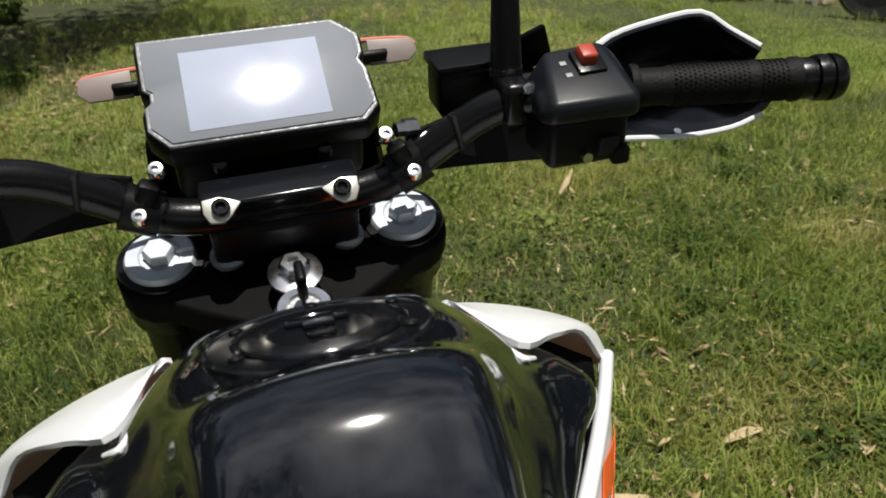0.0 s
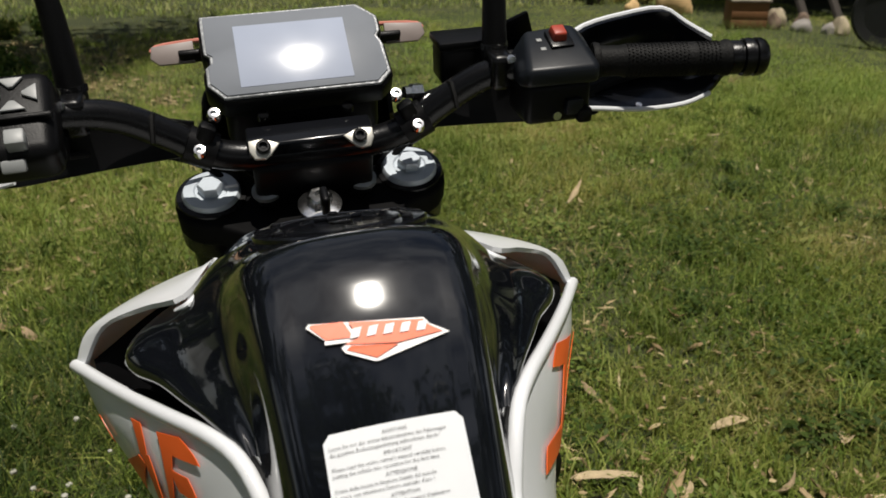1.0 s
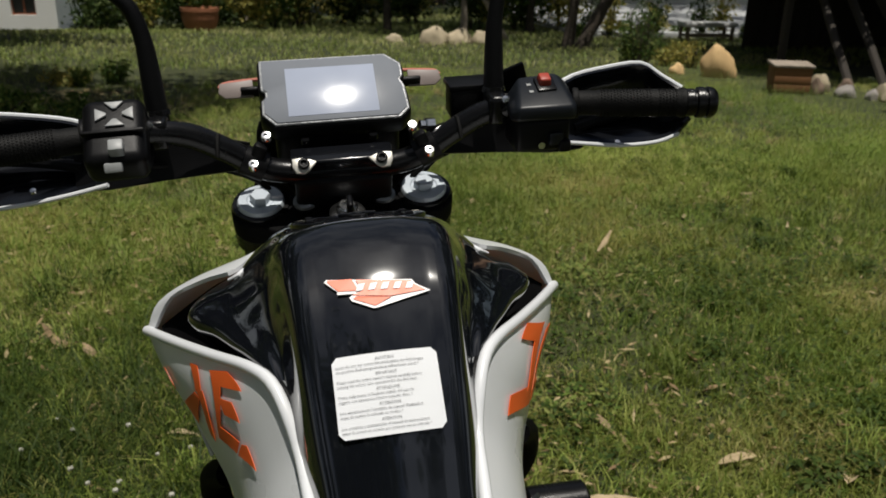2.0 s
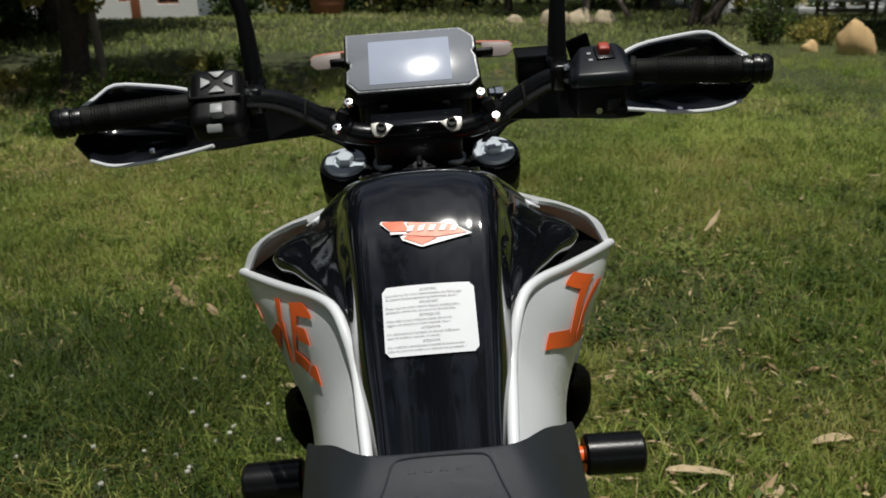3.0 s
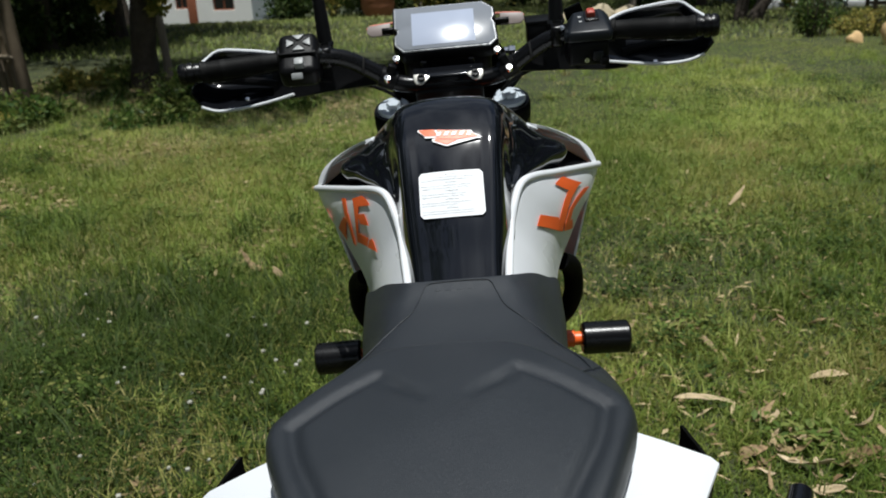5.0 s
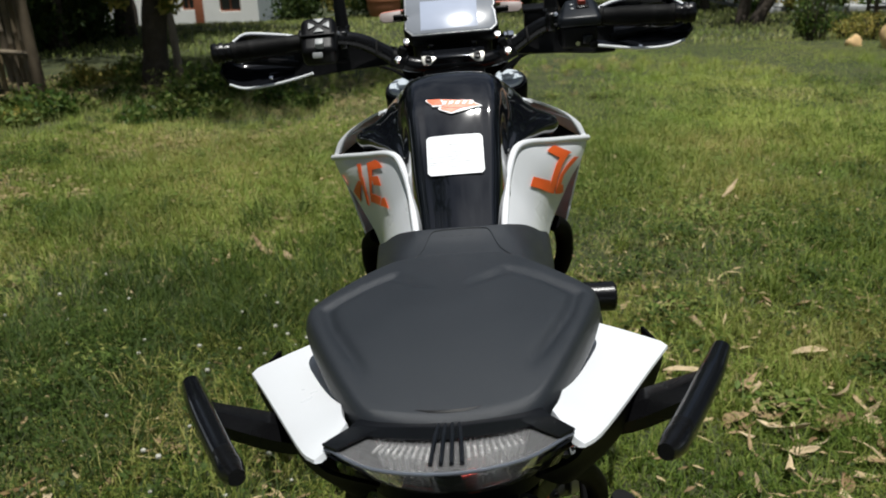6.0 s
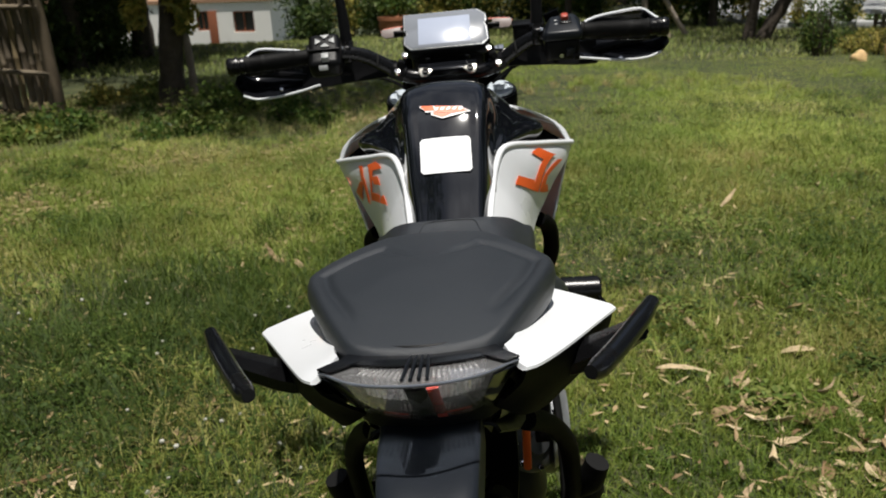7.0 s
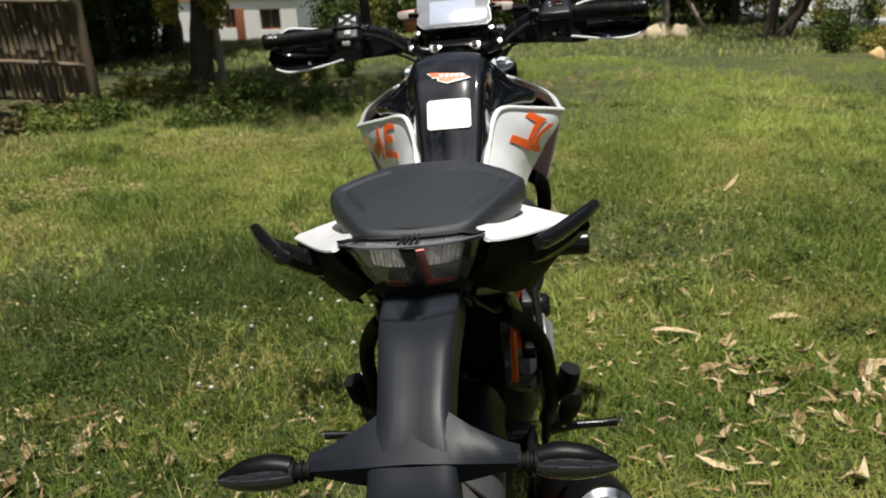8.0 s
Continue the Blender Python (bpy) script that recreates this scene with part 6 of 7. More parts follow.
def build_lawn():
    # near turf: single blades, and tufts that lean apart
    x, y = scatter(300000, -3.6, 4.0, -2.3, 4.4, 1, lambda x, y: np.clip(1.35 * patchy(x, y, 5) - 0.05, 0.34, 1) * np.clip((4.6 - y) / 2.4, 0.1, 1) * np.clip((3.7 - abs(x - 0.2)) / 1.6, 0.05, 1) * np.clip((y + 2.4) / 1.3, 0.1, 1) * (1 - 0.6 * lush(x, y)))
    rs = np.random.RandomState(2)
    tall = patchy(x * 1.7, y * 1.7, 8)
    h = (0.030 + 0.050 * tall ** 2) * rs.uniform(0.5, 1.5, len(x))
    grass("lawn_grass", x, y, h, rs.uniform(0.0026, 0.0048, len(x)), 3, GRASS, "short uneven green lawn grass with straw blades", 1.6)
    cx, cy = scatter(8500, -3.4, 3.8, -2.2, 4.0, 18, lambda x, y: (1 - 0.5 * lush(x, y)) * (0.15 + 0.85 * patchy(x * 1.4, y * 1.4, 19)) * np.clip((3.6 - abs(x - 0.2)) / 1.5, 0, 1) * np.clip((y + 2.3) / 1.2, 0, 1))
    rs = np.random.RandomState(20)
    x = np.repeat(cx, 26) + rs.normal(0, 0.020, len(cx) * 26)
    y = np.repeat(cy, 26) + rs.normal(0, 0.014, len(cx) * 26)
    h = np.repeat(rs.uniform(0.045, 0.120, len(cx)), 26) * rs.uniform(0.5, 1.15, len(x))
    grass("lawn_grass", x, y, h, rs.uniform(0.0022, 0.0045, len(x)), 24, GRASS, "tufts of longer lawn grass", 1.5)
    # longer pale blades that thicken with distance
    x, y = scatter(165000, -3.6, 4.2, 0.6, 4.6, 25, lambda x, y: np.clip((y - 0.4) / 3.6, 0, 1) * (0.2 + 0.8 * patchy(x, y, 26)))
    rs = np.random.RandomState(27)
    h = (0.016 + 0.052 * patchy(x * 0.9, y * 0.9, 28) ** 2) * rs.uniform(0.5, 1.3, len(x))
    grass("lawn_grass", x, y, h, rs.uniform(0.0028, 0.0052, len(x)), 29, MEADOW, "pale feathery lawn grass", 1.8)
    # middle distance
    x, y = scatter(205000, -6.0, 6.5, 3.4, 9.0, 11, lambda x, y: (0.25 + 0.75 * patchy(x, y, 6)) * np.where(x < -0.9 - 0.25 * (6 - y), 0.04 + 0.40 * patchy(x * 2, y * 2, 66) ** 2, 1))
    h = (0.018 + 0.050 * patchy(x * 0.9, y * 0.9, 9) ** 2) * np.random.RandomState(4).uniform(0.5, 1.3, len(x))
    grass("lawn_grass", x, y, h, np.random.RandomState(5).uniform(0.0030, 0.0062, len(x)), 6, MEADOW, "longer feathery lawn grass in the middle distance", 2.0)
    # the lawn goes on behind and beside
    x, y = scatter(30000, -7.0, 7.5, -5.0, -0.9, 77, lambda x, y: (0.3 + 0.7 * patchy(x, y, 78)) * np.clip((y + 5.6) / 2.2, 0.1, 1))
    grass("lawn_grass", x, y, np.random.RandomState(79).uniform(0.02, 0.08, len(x)), np.random.RandomState(80).uniform(0.004, 0.008, len(x)), 81, GRASS, "lawn grass behind the machine", 0.9)
    x, y = scatter(60000, -3.6, 4.2, -1.4, 1.4, 82, lambda x, y: np.clip((x + 0.4) / 0.7, 0.02, 1) * (0.2 + 0.4 * patchy(x * 1.3, y * 1.3, 83)))
    grass("lawn_grass", x, y, np.random.RandomState(84).uniform(0.02, 0.07, len(x)), np.random.RandomState(85).uniform(0.002, 0.004, len(x)), 90, MEADOW, "pale blades mixed through the turf", 1.1)
    x, y = scatter(26000, -2.6, -0.2, 1.2, 3.4, 93, lambda x, y: np.clip((y - 1.5) / 0.8, 0, 1) * (0.15 + 0.75 * patchy(x * 1.2, y * 1.2, 94)))
    grass("lawn_grass", x, y, np.random.RandomState(95).uniform(0.03, 0.085, len(x)), np.random.RandomState(96).uniform(0.003, 0.0055, len(x)), 97, MEADOW, "pale yellow-green blades among the clover", 1.2)
    x, y = scatter(52000, 0.1, 2.3, -0.9, 1.5, 98, lambda x, y: np.clip((2.4 - x) / 0.9, 0, 1) * np.clip((1.6 - y) / 0.9, 0, 1) * np.clip((y + 0.95) / 0.4, 0, 1))
    rs = np.random.RandomState(99)
    grass("lawn_grass", x, y, rs.uniform(0.015, 0.055, len(x)), rs.uniform(0.003, 0.0055, len(x)), 100, GRASS, "dense short turf beside the rear wheel", 1.7)
    # dry blades caught all through the near turf
    x, y = scatter(34000, -3.0, 3.4, -1.2, 4.2, 101, lambda x, y: 0.15 + 0.85 * patchy(x * 1.6, y * 1.6, 102) ** 2)
    rs = np.random.RandomState(103)
    grass("lawn_grass", x, y, rs.uniform(0.02, 0.075, len(x)), rs.uniform(0.0018, 0.0036, len(x)), 104, STRAW, "dry straw blades among the green", 2.2)
    # thin pale seed stalks standing above the rest
    x, y = scatter(70000, -3.5, 6.5, 1.2, 10.0, 86, lambda x, y: np.clip((y - 0.8) / 3.0, 0, 1) * patchy(x * 0.7, y * 0.7, 87) ** 1.5)
    rs = np.random.RandomState(88)
    grass("lawn_grass", x, y, rs.uniform(0.08, 0.20, len(x)), rs.uniform(0.0010, 0.0022, len(x)), 89, HAZY, "thin pale seeding grass stalks", 0.9)
    # bright upright tufts that stand out in the sun, and dry brown ones between them
    for seed, count, mat, tall, text in ((110, 1150, MEADOW, 0.13, "bright sunlit tufts of longer grass"), (114, 330, STRAW, 0.08, "dead brown tufts in the lawn")):
        cx, cy = scatter(count * 2, -3.2, 4.6, 0.7, 7.5, seed, lambda x, y: patchy(x * 0.9, y * 0.9, seed + 1) ** 1.5)
        rs = np.random.RandomState(seed + 2)
        x = np.repeat(cx, 30) + rs.normal(0, 0.030, len(cx) * 30)
        y = np.repeat(cy, 30) + rs.normal(0, 0.024, len(cx) * 30)
        h = np.repeat(rs.uniform(0.4, 1.0, len(cx)) * tall, 30) * rs.uniform(0.5, 1.15, len(x))
        grass("grass_tufts", x, y, h, rs.uniform(0.0024, 0.0048, len(x)), seed + 3, mat, text, 1.3)
    # flat rosettes of broad-leaved weeds
    for seed, count, mat, text in ((120, 170, WEED_LEAVES, "bright broad-leaved lawn weeds"), (124, 190, CLOVER, "dark broad-leaved lawn weeds")):
        cx, cy = scatter(count * 2, -3.0, 3.8, 0.2, 6.0, seed, lambda x, y: patchy(x * 1.2, y * 1.2, seed + 1))
        rs = np.random.RandomState(seed + 2)
        reach = np.repeat(rs.uniform(0.03, 0.13, len(cx)), 110)
        x = np.repeat(cx, 110) + rs.normal(0, 1, len(reach)) * reach
        y = np.repeat(cy, 110) + rs.normal(0, 1, len(reach)) * reach
        size, a, tip = rs.uniform(0.007, 0.017, len(x)), rs.uniform(0, 6.28, len(x)), rs.uniform(-0.5, 0.5, len(x))
        z = ground_z(x, y) + rs.uniform(0.012, 0.060, len(x))
        v = np.empty((len(x), 4, 3))
        for k, (p, q) in enumerate(((-1, 0), (0, -0.55), (1, 0), (0, 0.55))):
            v[:, k] = np.stack([x + size * (p * np.cos(a) - q * np.sin(a)), y + size * (p * np.sin(a) + q * np.cos(a)), z + size * (tip * p + 0.3 * abs(q))], 1)
        stuff_mesh("lawn_weeds", v.reshape(-1, 3), np.arange(len(x) * 4).reshape(-1, 4), np.zeros((0, 3), int), mat, text, "weeds")
    # dry patches on the fence side
    x, y = scatter(52000, -5.5, -0.4, 1.8, 7.2, 67, lambda x, y: np.clip(1.5 * patchy(x * 1.5, y * 1.5, 68) - 0.15, 0, 1) * np.clip((y - 1.6) / 0.8, 0, 1))
    grass("lawn_grass", x, y, np.random.RandomState(69).uniform(0.015, 0.06, len(x)), np.random.RandomState(70).uniform(0.003, 0.006, len(x)), 74, STRAW, "dry straw-coloured grass in patches", 1.4)
    x, y = scatter(10500, -5.0, -0.4, 2.2, 7.2, 75, lambda x, y: patchy(x * 1.6, y * 1.6, 79) ** 2.5 + np.where((x < -2.9) & (y > 5.2), 0.6, 0))
    n, r2 = len(x), np.random.RandomState(76)
    ln, wd, a = r2.uniform(0.015, 0.05, n), r2.uniform(0.006, 0.016, n), r2.uniform(0, 6.28, n)
    z = ground_z(x, y) + r2.uniform(0.008, 0.030, n)
    v = np.empty((n, 4, 3))
    for k, (p, q) in enumerate(((-1, 0), (0, -1), (1, 0), (0, 1))):
        v[:, k] = np.stack([x + p * ln * np.cos(a) - q * wd * np.sin(a), y + p * ln * np.sin(a) + q * wd * np.cos(a), z + 0.3 * wd * abs(q)], 1)
    stuff_mesh("leaf_litter", v.reshape(-1, 3), np.arange(n * 4).reshape(-1, 4), np.zeros((0, 3), int), LITTER, "dry leaf litter on bare soil by the fence", "litter")
    x, y = scatter(42000, -6.5, -2.2, -1.3, 4.2, 12, lambda x, y: 0.3 + 0.7 * patchy(x, y, 91))
    grass("lawn_grass", x, y, np.random.RandomState(7).uniform(0.03, 0.10, len(x)), np.random.RandomState(8).uniform(0.003, 0.006, len(x)), 9, GRASS, "lawn grass beside the fence", 0.8)
    x, y = scatter(48000, 2.6, 7.2, -1.3, 3.8, 13, lambda x, y: 0.3 + 0.7 * patchy(x, y, 92))
    grass("lawn_grass", x, y, np.random.RandomState(7).uniform(0.03, 0.09, len(x)), np.random.RandomState(8).uniform(0.003, 0.007, len(x)), 10, GRASS, "lawn grass on the open side", 0.8)
    # far lawn
    x, y = scatter(70000, -12, 12, 8.8, 20.0, 14, lambda x, y: 1.0 - ((x > 4.75) & (y > 12.65)))
    h = np.random.RandomState(15).uniform(0.03, 0.10, len(x))
    grass("lawn_grass", x, y, h, np.random.RandomState(16).uniform(0.010, 0.020, len(x)), 17, HAZY, "tall hazy grass at the far edge of the lawn", 1.0)
    # dark clover tufts, thick on the stand side
    def clover_keep(x, y):
        return np.clip(patchy(x * 1.3, y * 1.3, 21) * 1.6 - np.where(x < -0.2, 0.2, 0.5), 0, 1) * (0.25 + 0.75 * lush(x, y)) * np.clip((3.0 + x) / 1.2, 0, 1) * np.clip((y + 1.8) / 1.0, 0, 1) * np.clip((3.4 - y) / 1.2, 0, 1)
    x, y = scatter(120000, -3.0, 2.0, -1.8, 3.4, 22, clover_keep)
    n = len(x)
    rs = np.random.RandomState(23)
    z = ground_z(x, y) + rs.uniform(0.015, 0.075, n)
    r, a = rs.uniform(0.004, 0.009, n), rs.uniform(0, 6.28, n)
    v = np.empty((n, 4, 3))
    tilt = rs.uniform(-0.5, 0.5, (n, 2))
    for k in range(4):
        cx, cy = r * np.cos(a + k * np.pi / 2), r * np.sin(a + k * np.pi / 2)
        v[:, k] = np.stack([x + cx, y + cy, z + tilt[:, 0] * cx + tilt[:, 1] * cy], 1)
    stuff_mesh("clover", v.reshape(-1, 3), np.arange(n * 4).reshape(-1, 4), np.zeros((0, 3), int), CLOVER, "dark green clover among the grass", "clover")
    # dark lush grass on the stand side
    x, y = scatter(100000, -2.6, -0.3, -0.7, 2.4, 34, lambda x, y: np.clip(1.3 * patchy(x * 1.2, y * 1.2, 35), 0.3, 1) * lush(x, y))
    rs = np.random.RandomState(36)
    grass("lawn_grass", x, y, rs.uniform(0.05, 0.150, len(x)), rs.uniform(0.0022, 0.0042, len(x)), 37, CLOVER, "dark lush grass mixed with clover", 1.6)
    # long arching tufts on the stand side
    cx, cy = scatter(900, -2.8, -0.15, -1.2, 2.4, 31, lambda x, y: np.clip(1.5 * patchy(x * 1.1, y * 1.1, 30), 0.1, 1) * (0.15 + 0.85 * lush(x, y)))
    rs = np.random.RandomState(32)
    x = np.repeat(cx, 40) + rs.normal(0, 0.035, len(cx) * 40)
    y = np.repeat(cy, 40) + rs.normal(0, 0.035, len(cx) * 40)
    grass("grass_tufts", x, y, rs.uniform(0.08, 0.19, len(x)), rs.uniform(0.002, 0.0038, len(x)), 33, CLOVER, "dark arching grass tufts", 1.6)


build_lawn()


def build_clover_flowers():
    bm = bmesh.new()
    rs = random.Random(41)
    spots = [(rs.uniform(-1.6, -0.25), rs.uniform(-0.4, 1.5)) for _ in range(11)]
    for k in range(60):
        cx, cy = spots[k % len(spots)]
        x, y = (cx + rs.gauss(0, 0.16), cy + rs.gauss(0, 0.16)) if k < 88 else (rs.uniform(0.3, 1.6), rs.uniform(-0.2, 2.2))
        z = ground_height(x, y) + rs.uniform(0.05, 0.09)
        r = rs.uniform(0.0045, 0.0085)
        m = Matrix.Translation((x, y, z)) @ Matrix.Diagonal((r, r, r * 0.85, 1))
        bmesh.ops.create_icosphere(bm, subdivisions=1, radius=1, matrix=m)
    tagged(part("clover_flowers", bm, PETAL, None, "small white clover flower heads in the grass", smooth=0), "", "flower", kind="stuff")


build_clover_flowers()


def leaf_mesh(seed, length, width, curl, twist):
    """A curled dry leaf with a pointed tip, a raised midrib and a little thickness."""
    rs = random.Random(seed)
    bend, fold = rs.uniform(-0.5, 0.5), rs.uniform(0.15, 0.8)
    rows = []
    n = 9
    for i in range(n + 1):
        t = i / n
        w = width * (math.sin(math.pi * t ** 0.8) ** 0.8) * 0.5 + 0.0006
        cx, cz = length * (t - 0.5), curl * length * (4 * (t - 0.5) ** 2 - 0.3) + 0.004
        cy = bend * length * (t - 0.5) ** 2
        a = twist * (t - 0.5)
        row = []
        for j in range(-2, 3):
            y = w * j / 2
            y *= 1 + rs.uniform(-0.22, 0.10) * (abs(j) == 2)
            z = fold * abs(y) * (1 + rs.uniform(-0.4, 0.4)) + rs.uniform(-0.0010, 0.0010)
            row.append(Vector((cx, cy + y * math.cos(a) - z * math.sin(a), cz + y * math.sin(a) + z * math.cos(a))))
        rows.append(row)
    bm = bm_loft(rows, closed=False, caps=False)
    bmesh.ops.recalc_face_normals(bm, faces=bm.faces)
    bmesh.ops.solidify(bm, geom=bm.faces[:], thickness=0.0007)
    me = bpy.data.meshes.new("fallen_leaf")
    bm.to_mesh(me)
    bm.free()
    me.materials.append(DRY_LEAF)
    me.polygons.foreach_set("use_smooth", [True] * len(me.polygons))
    return me


def build_fallen_leaves():
    rs = random.Random(51)
    shapes = [leaf_mesh(60 + k, rs.uniform(0.085, 0.165), rs.uniform(0.014, 0.030) if k % 3 else rs.uniform(0.034, 0.050), rs.uniform(-0.14, 0.34), rs.uniform(-1.8, 1.8)) for k in range(18)]
    # the large leaves that stand out, then a thick patch beside the rear wheel, then the rest of the lawn
    spots = [(0.657, 0.466, 1.2), (0.778, 0.203, 1.1), (-1.15, 0.177, 1.2), (-0.80, 0.353, 1.2), (-1.0, 0.037, 1.2), (0.99, 0.81, 1.3), (1.556, 1.13, 1.1),
             (1.11, 1.18, 1.1), (-0.90, 1.81, 1.7), (-0.75, 1.68, 1.2), (0.62, 0.69, 1.6), (0.70, 0.62, 1.2), (1.25, 0.70, 1.1)]
    for k in range(34):
        spots.append((rs.gauss(-0.98, 0.20), rs.gauss(-0.02, 0.16), rs.uniform(0.5, 1.3)))
    for k in range(84):
        cx, cy = ((0.86, 0.14), (1.06, 0.28), (0.78, 0.42), (1.00, 0.40))[k % 4]
        spots.append((cx + rs.gauss(0, 0.13), cy + rs.gauss(0, 0.13), rs.uniform(0.55, 1.15)))
    while len(spots) < 235:
        x, y = rs.uniform(-2.4, 2.8), rs.uniform(-0.7, 3.6)
        if abs(x) > 0.28 and (x > 0 or rs.random() < 0.75):
            spots.append((x, y, rs.uniform(0.4, 0.95)))
    for k, (x, y, size) in enumerate(spots):
        ob = new("fallen_leaf", shapes[k % len(shapes)])
        ob.matrix_world = pose(x, y, ground_height(x, y) + rs.uniform(0.010, 0.032), rs.uniform(-30, 30), rs.uniform(-22, 22), rs.uniform(-35, 35) if k < 13 else rs.uniform(0, 360)) @ Matrix.Diagonal((size * 0.76, size * 0.76, size * 0.76, 1))
        tagged(ob, "curled dry tan leaf lying on the grass", "leaf", "fallen leaves on the lawn")
    # a dry stalk caught in the taller grass
    stalk = part("dry_stalk", bm_tube([(-0.06, -0.03, 0), (0, 0, 0.01), (0.065, 0.035, 0.03)], [0.003, 0.009, 0.002], 8, 4, 1.6), DRY_LEAF, None, "long pale dry leaf stalk caught in tall grass")
    tagged(stalk, "", "stalk")
    stalk.matrix_world = pose(1.20, 2.30, 0.10, 0, -15, 15)
    # fine litter
    x, y = scatter(5600, -2.6, 3.0, -1.0, 3.8, 71, lambda x, y: 0.2 + 0.8 * patchy(x * 2, y * 2, 72))
    n, r2 = len(x), np.random.RandomState(73)
    ln, wd, a = r2.uniform(0.008, 0.032, n), r2.uniform(0.003, 0.008, n), r2.uniform(0, 6.28, n)
    z = ground_z(x, y) + r2.uniform(0.012, 0.040, n)
    t = r2.uniform(-0.4, 0.4, n)
    v = np.empty((n, 4, 3))
    for k, (p, q) in enumerate(((-1, 0), (0, -1), (1, 0), (0, 1))):
        dx, dy = p * ln * np.cos(a) - q * wd * np.sin(a), p * ln * np.sin(a) + q * wd * np.cos(a)
        v[:, k] = np.stack([x + dx, y + dy, z + t * ln * p + 0.3 * wd * abs(q)], 1)
    stuff_mesh("leaf_litter", v.reshape(-1, 3), np.arange(n * 4).reshape(-1, 4), np.zeros((0, 3), int), LITTER, "small dry leaf litter scattered in the grass", "litter")


build_fallen_leaves()


# ---- trees, shrubs and the far side of the garden ----
def leaf_cloud(centres, count, spread, size, seed, flat=0.75):
    """Corners and faces of many small pointed leaves in clumps."""
    rs = np.random.RandomState(seed)
    c = np.array(centres)[rs.randint(0, len(centres), count)]
    d = rs.normal(0, 1, (count, 3))
    d /= np.linalg.norm(d, axis=1)[:, None] + 1e-6
    p = c + d * (rs.uniform(0, 1, (count, 1)) ** 0.5) * np.array([spread, spread, spread * flat])
    s = rs.uniform(0.6, 1.3, (count, 1)) * size
    u = rs.normal(0, 1, (count, 3))
    u /= np.linalg.norm(u, axis=1)[:, None]
    w = np.cross(u, rs.normal(0, 1, (count, 3)))
    w /= np.linalg.norm(w, axis=1)[:, None]
    v = np.stack([p - u * s, p + w * s * 0.38, p + u * s, p - w * s * 0.38], 1)
    return v.reshape(-1, 3), np.arange(count * 4).reshape(-1, 4)


def leaf_part(name, centres, count, spread, size, seed, mat, parent, flat=0.75):
    v, f = leaf_cloud(centres, count, spread, size, seed, flat)
    ob = stuff_mesh(name, v, f, np.zeros((0, 3), int), mat, "", "")
    for key in ("kind", "category", "label"):
        if key in ob:
            del ob[key]
    ob.parent = parent
    return ob


def build_tree(x, y, height, girth, crown, seed, label, bark=BARK, leaves=LEAVES, lean=(0, 0), low=0.45, count=5000, size=0.09, tilt=0.0):
    rs = random.Random(seed)
    base = Vector((x, y, ground_height(x, y) - 0.05))
    tree = thing("tree", label, "tree")
    pts = [base + Vector((tilt * t * height + lean[0] * t * t * height + rs.uniform(-1, 1) * 0.06 * t * height ** 0.5, lean[1] * t * t * height + rs.uniform(-1, 1) * 0.06 * t * height ** 0.5, t * height * 0.8)) for t in (0, 0.08, 0.2, 0.4, 0.6, 0.8, 1.0)]
    trunk = bm_tube(pts, [girth * 1.45, girth * 1.1, girth, girth * 0.85, girth * 0.7, girth * 0.5, girth * 0.2], 14, 4)
    for v in trunk.verts:
        v.co += (v.co - Vector((x, y, v.co.z))).normalized() * girth * (0.22 * noise.noise(Vector((v.co.x * 9, v.co.y * 9, v.co.z * 2.5))) + 0.16 * noise.noise(Vector((v.co.x * 25, v.co.y * 25, v.co.z * 5))))
    part("trunk", trunk, bark, tree)
    tips, limbs = [], []
    for k in range(9):
        t = low + (1 - low) * (k + 0.5) / 9
        p = pts[0].lerp(pts[-1], t)
        a = k * 2.4 + rs.uniform(-0.4, 0.4)
        reach = crown * rs.uniform(0.6, 1.0) * (1.15 - 0.5 * t)
        q = p + Vector((math.cos(a) * reach, math.sin(a) * reach, height * rs.uniform(0.02, 0.16)))
        mid = p.lerp(q, 0.5) + Vector((0, 0, -0.04 * height * rs.random()))
        limbs.append(bm_tube([p, mid, q], [girth * 0.4, girth * 0.25, girth * 0.07], 7, 3))
        tips += [q, p.lerp(q, 0.7) + Vector((rs.uniform(-1, 1), rs.uniform(-1, 1), rs.uniform(0, 1))) * 0.3, mid]
        tips += [q + Vector((rs.uniform(-1, 1), rs.uniform(-1, 1), rs.uniform(-0.4, 0.8))) * crown * 0.3 for _ in range(3)]
    part("branchwork", bm_join(*limbs), bark, tree)
    leaf_part("crown", tips, count, crown * 0.30, size, seed, leaves, tree)
    return tree


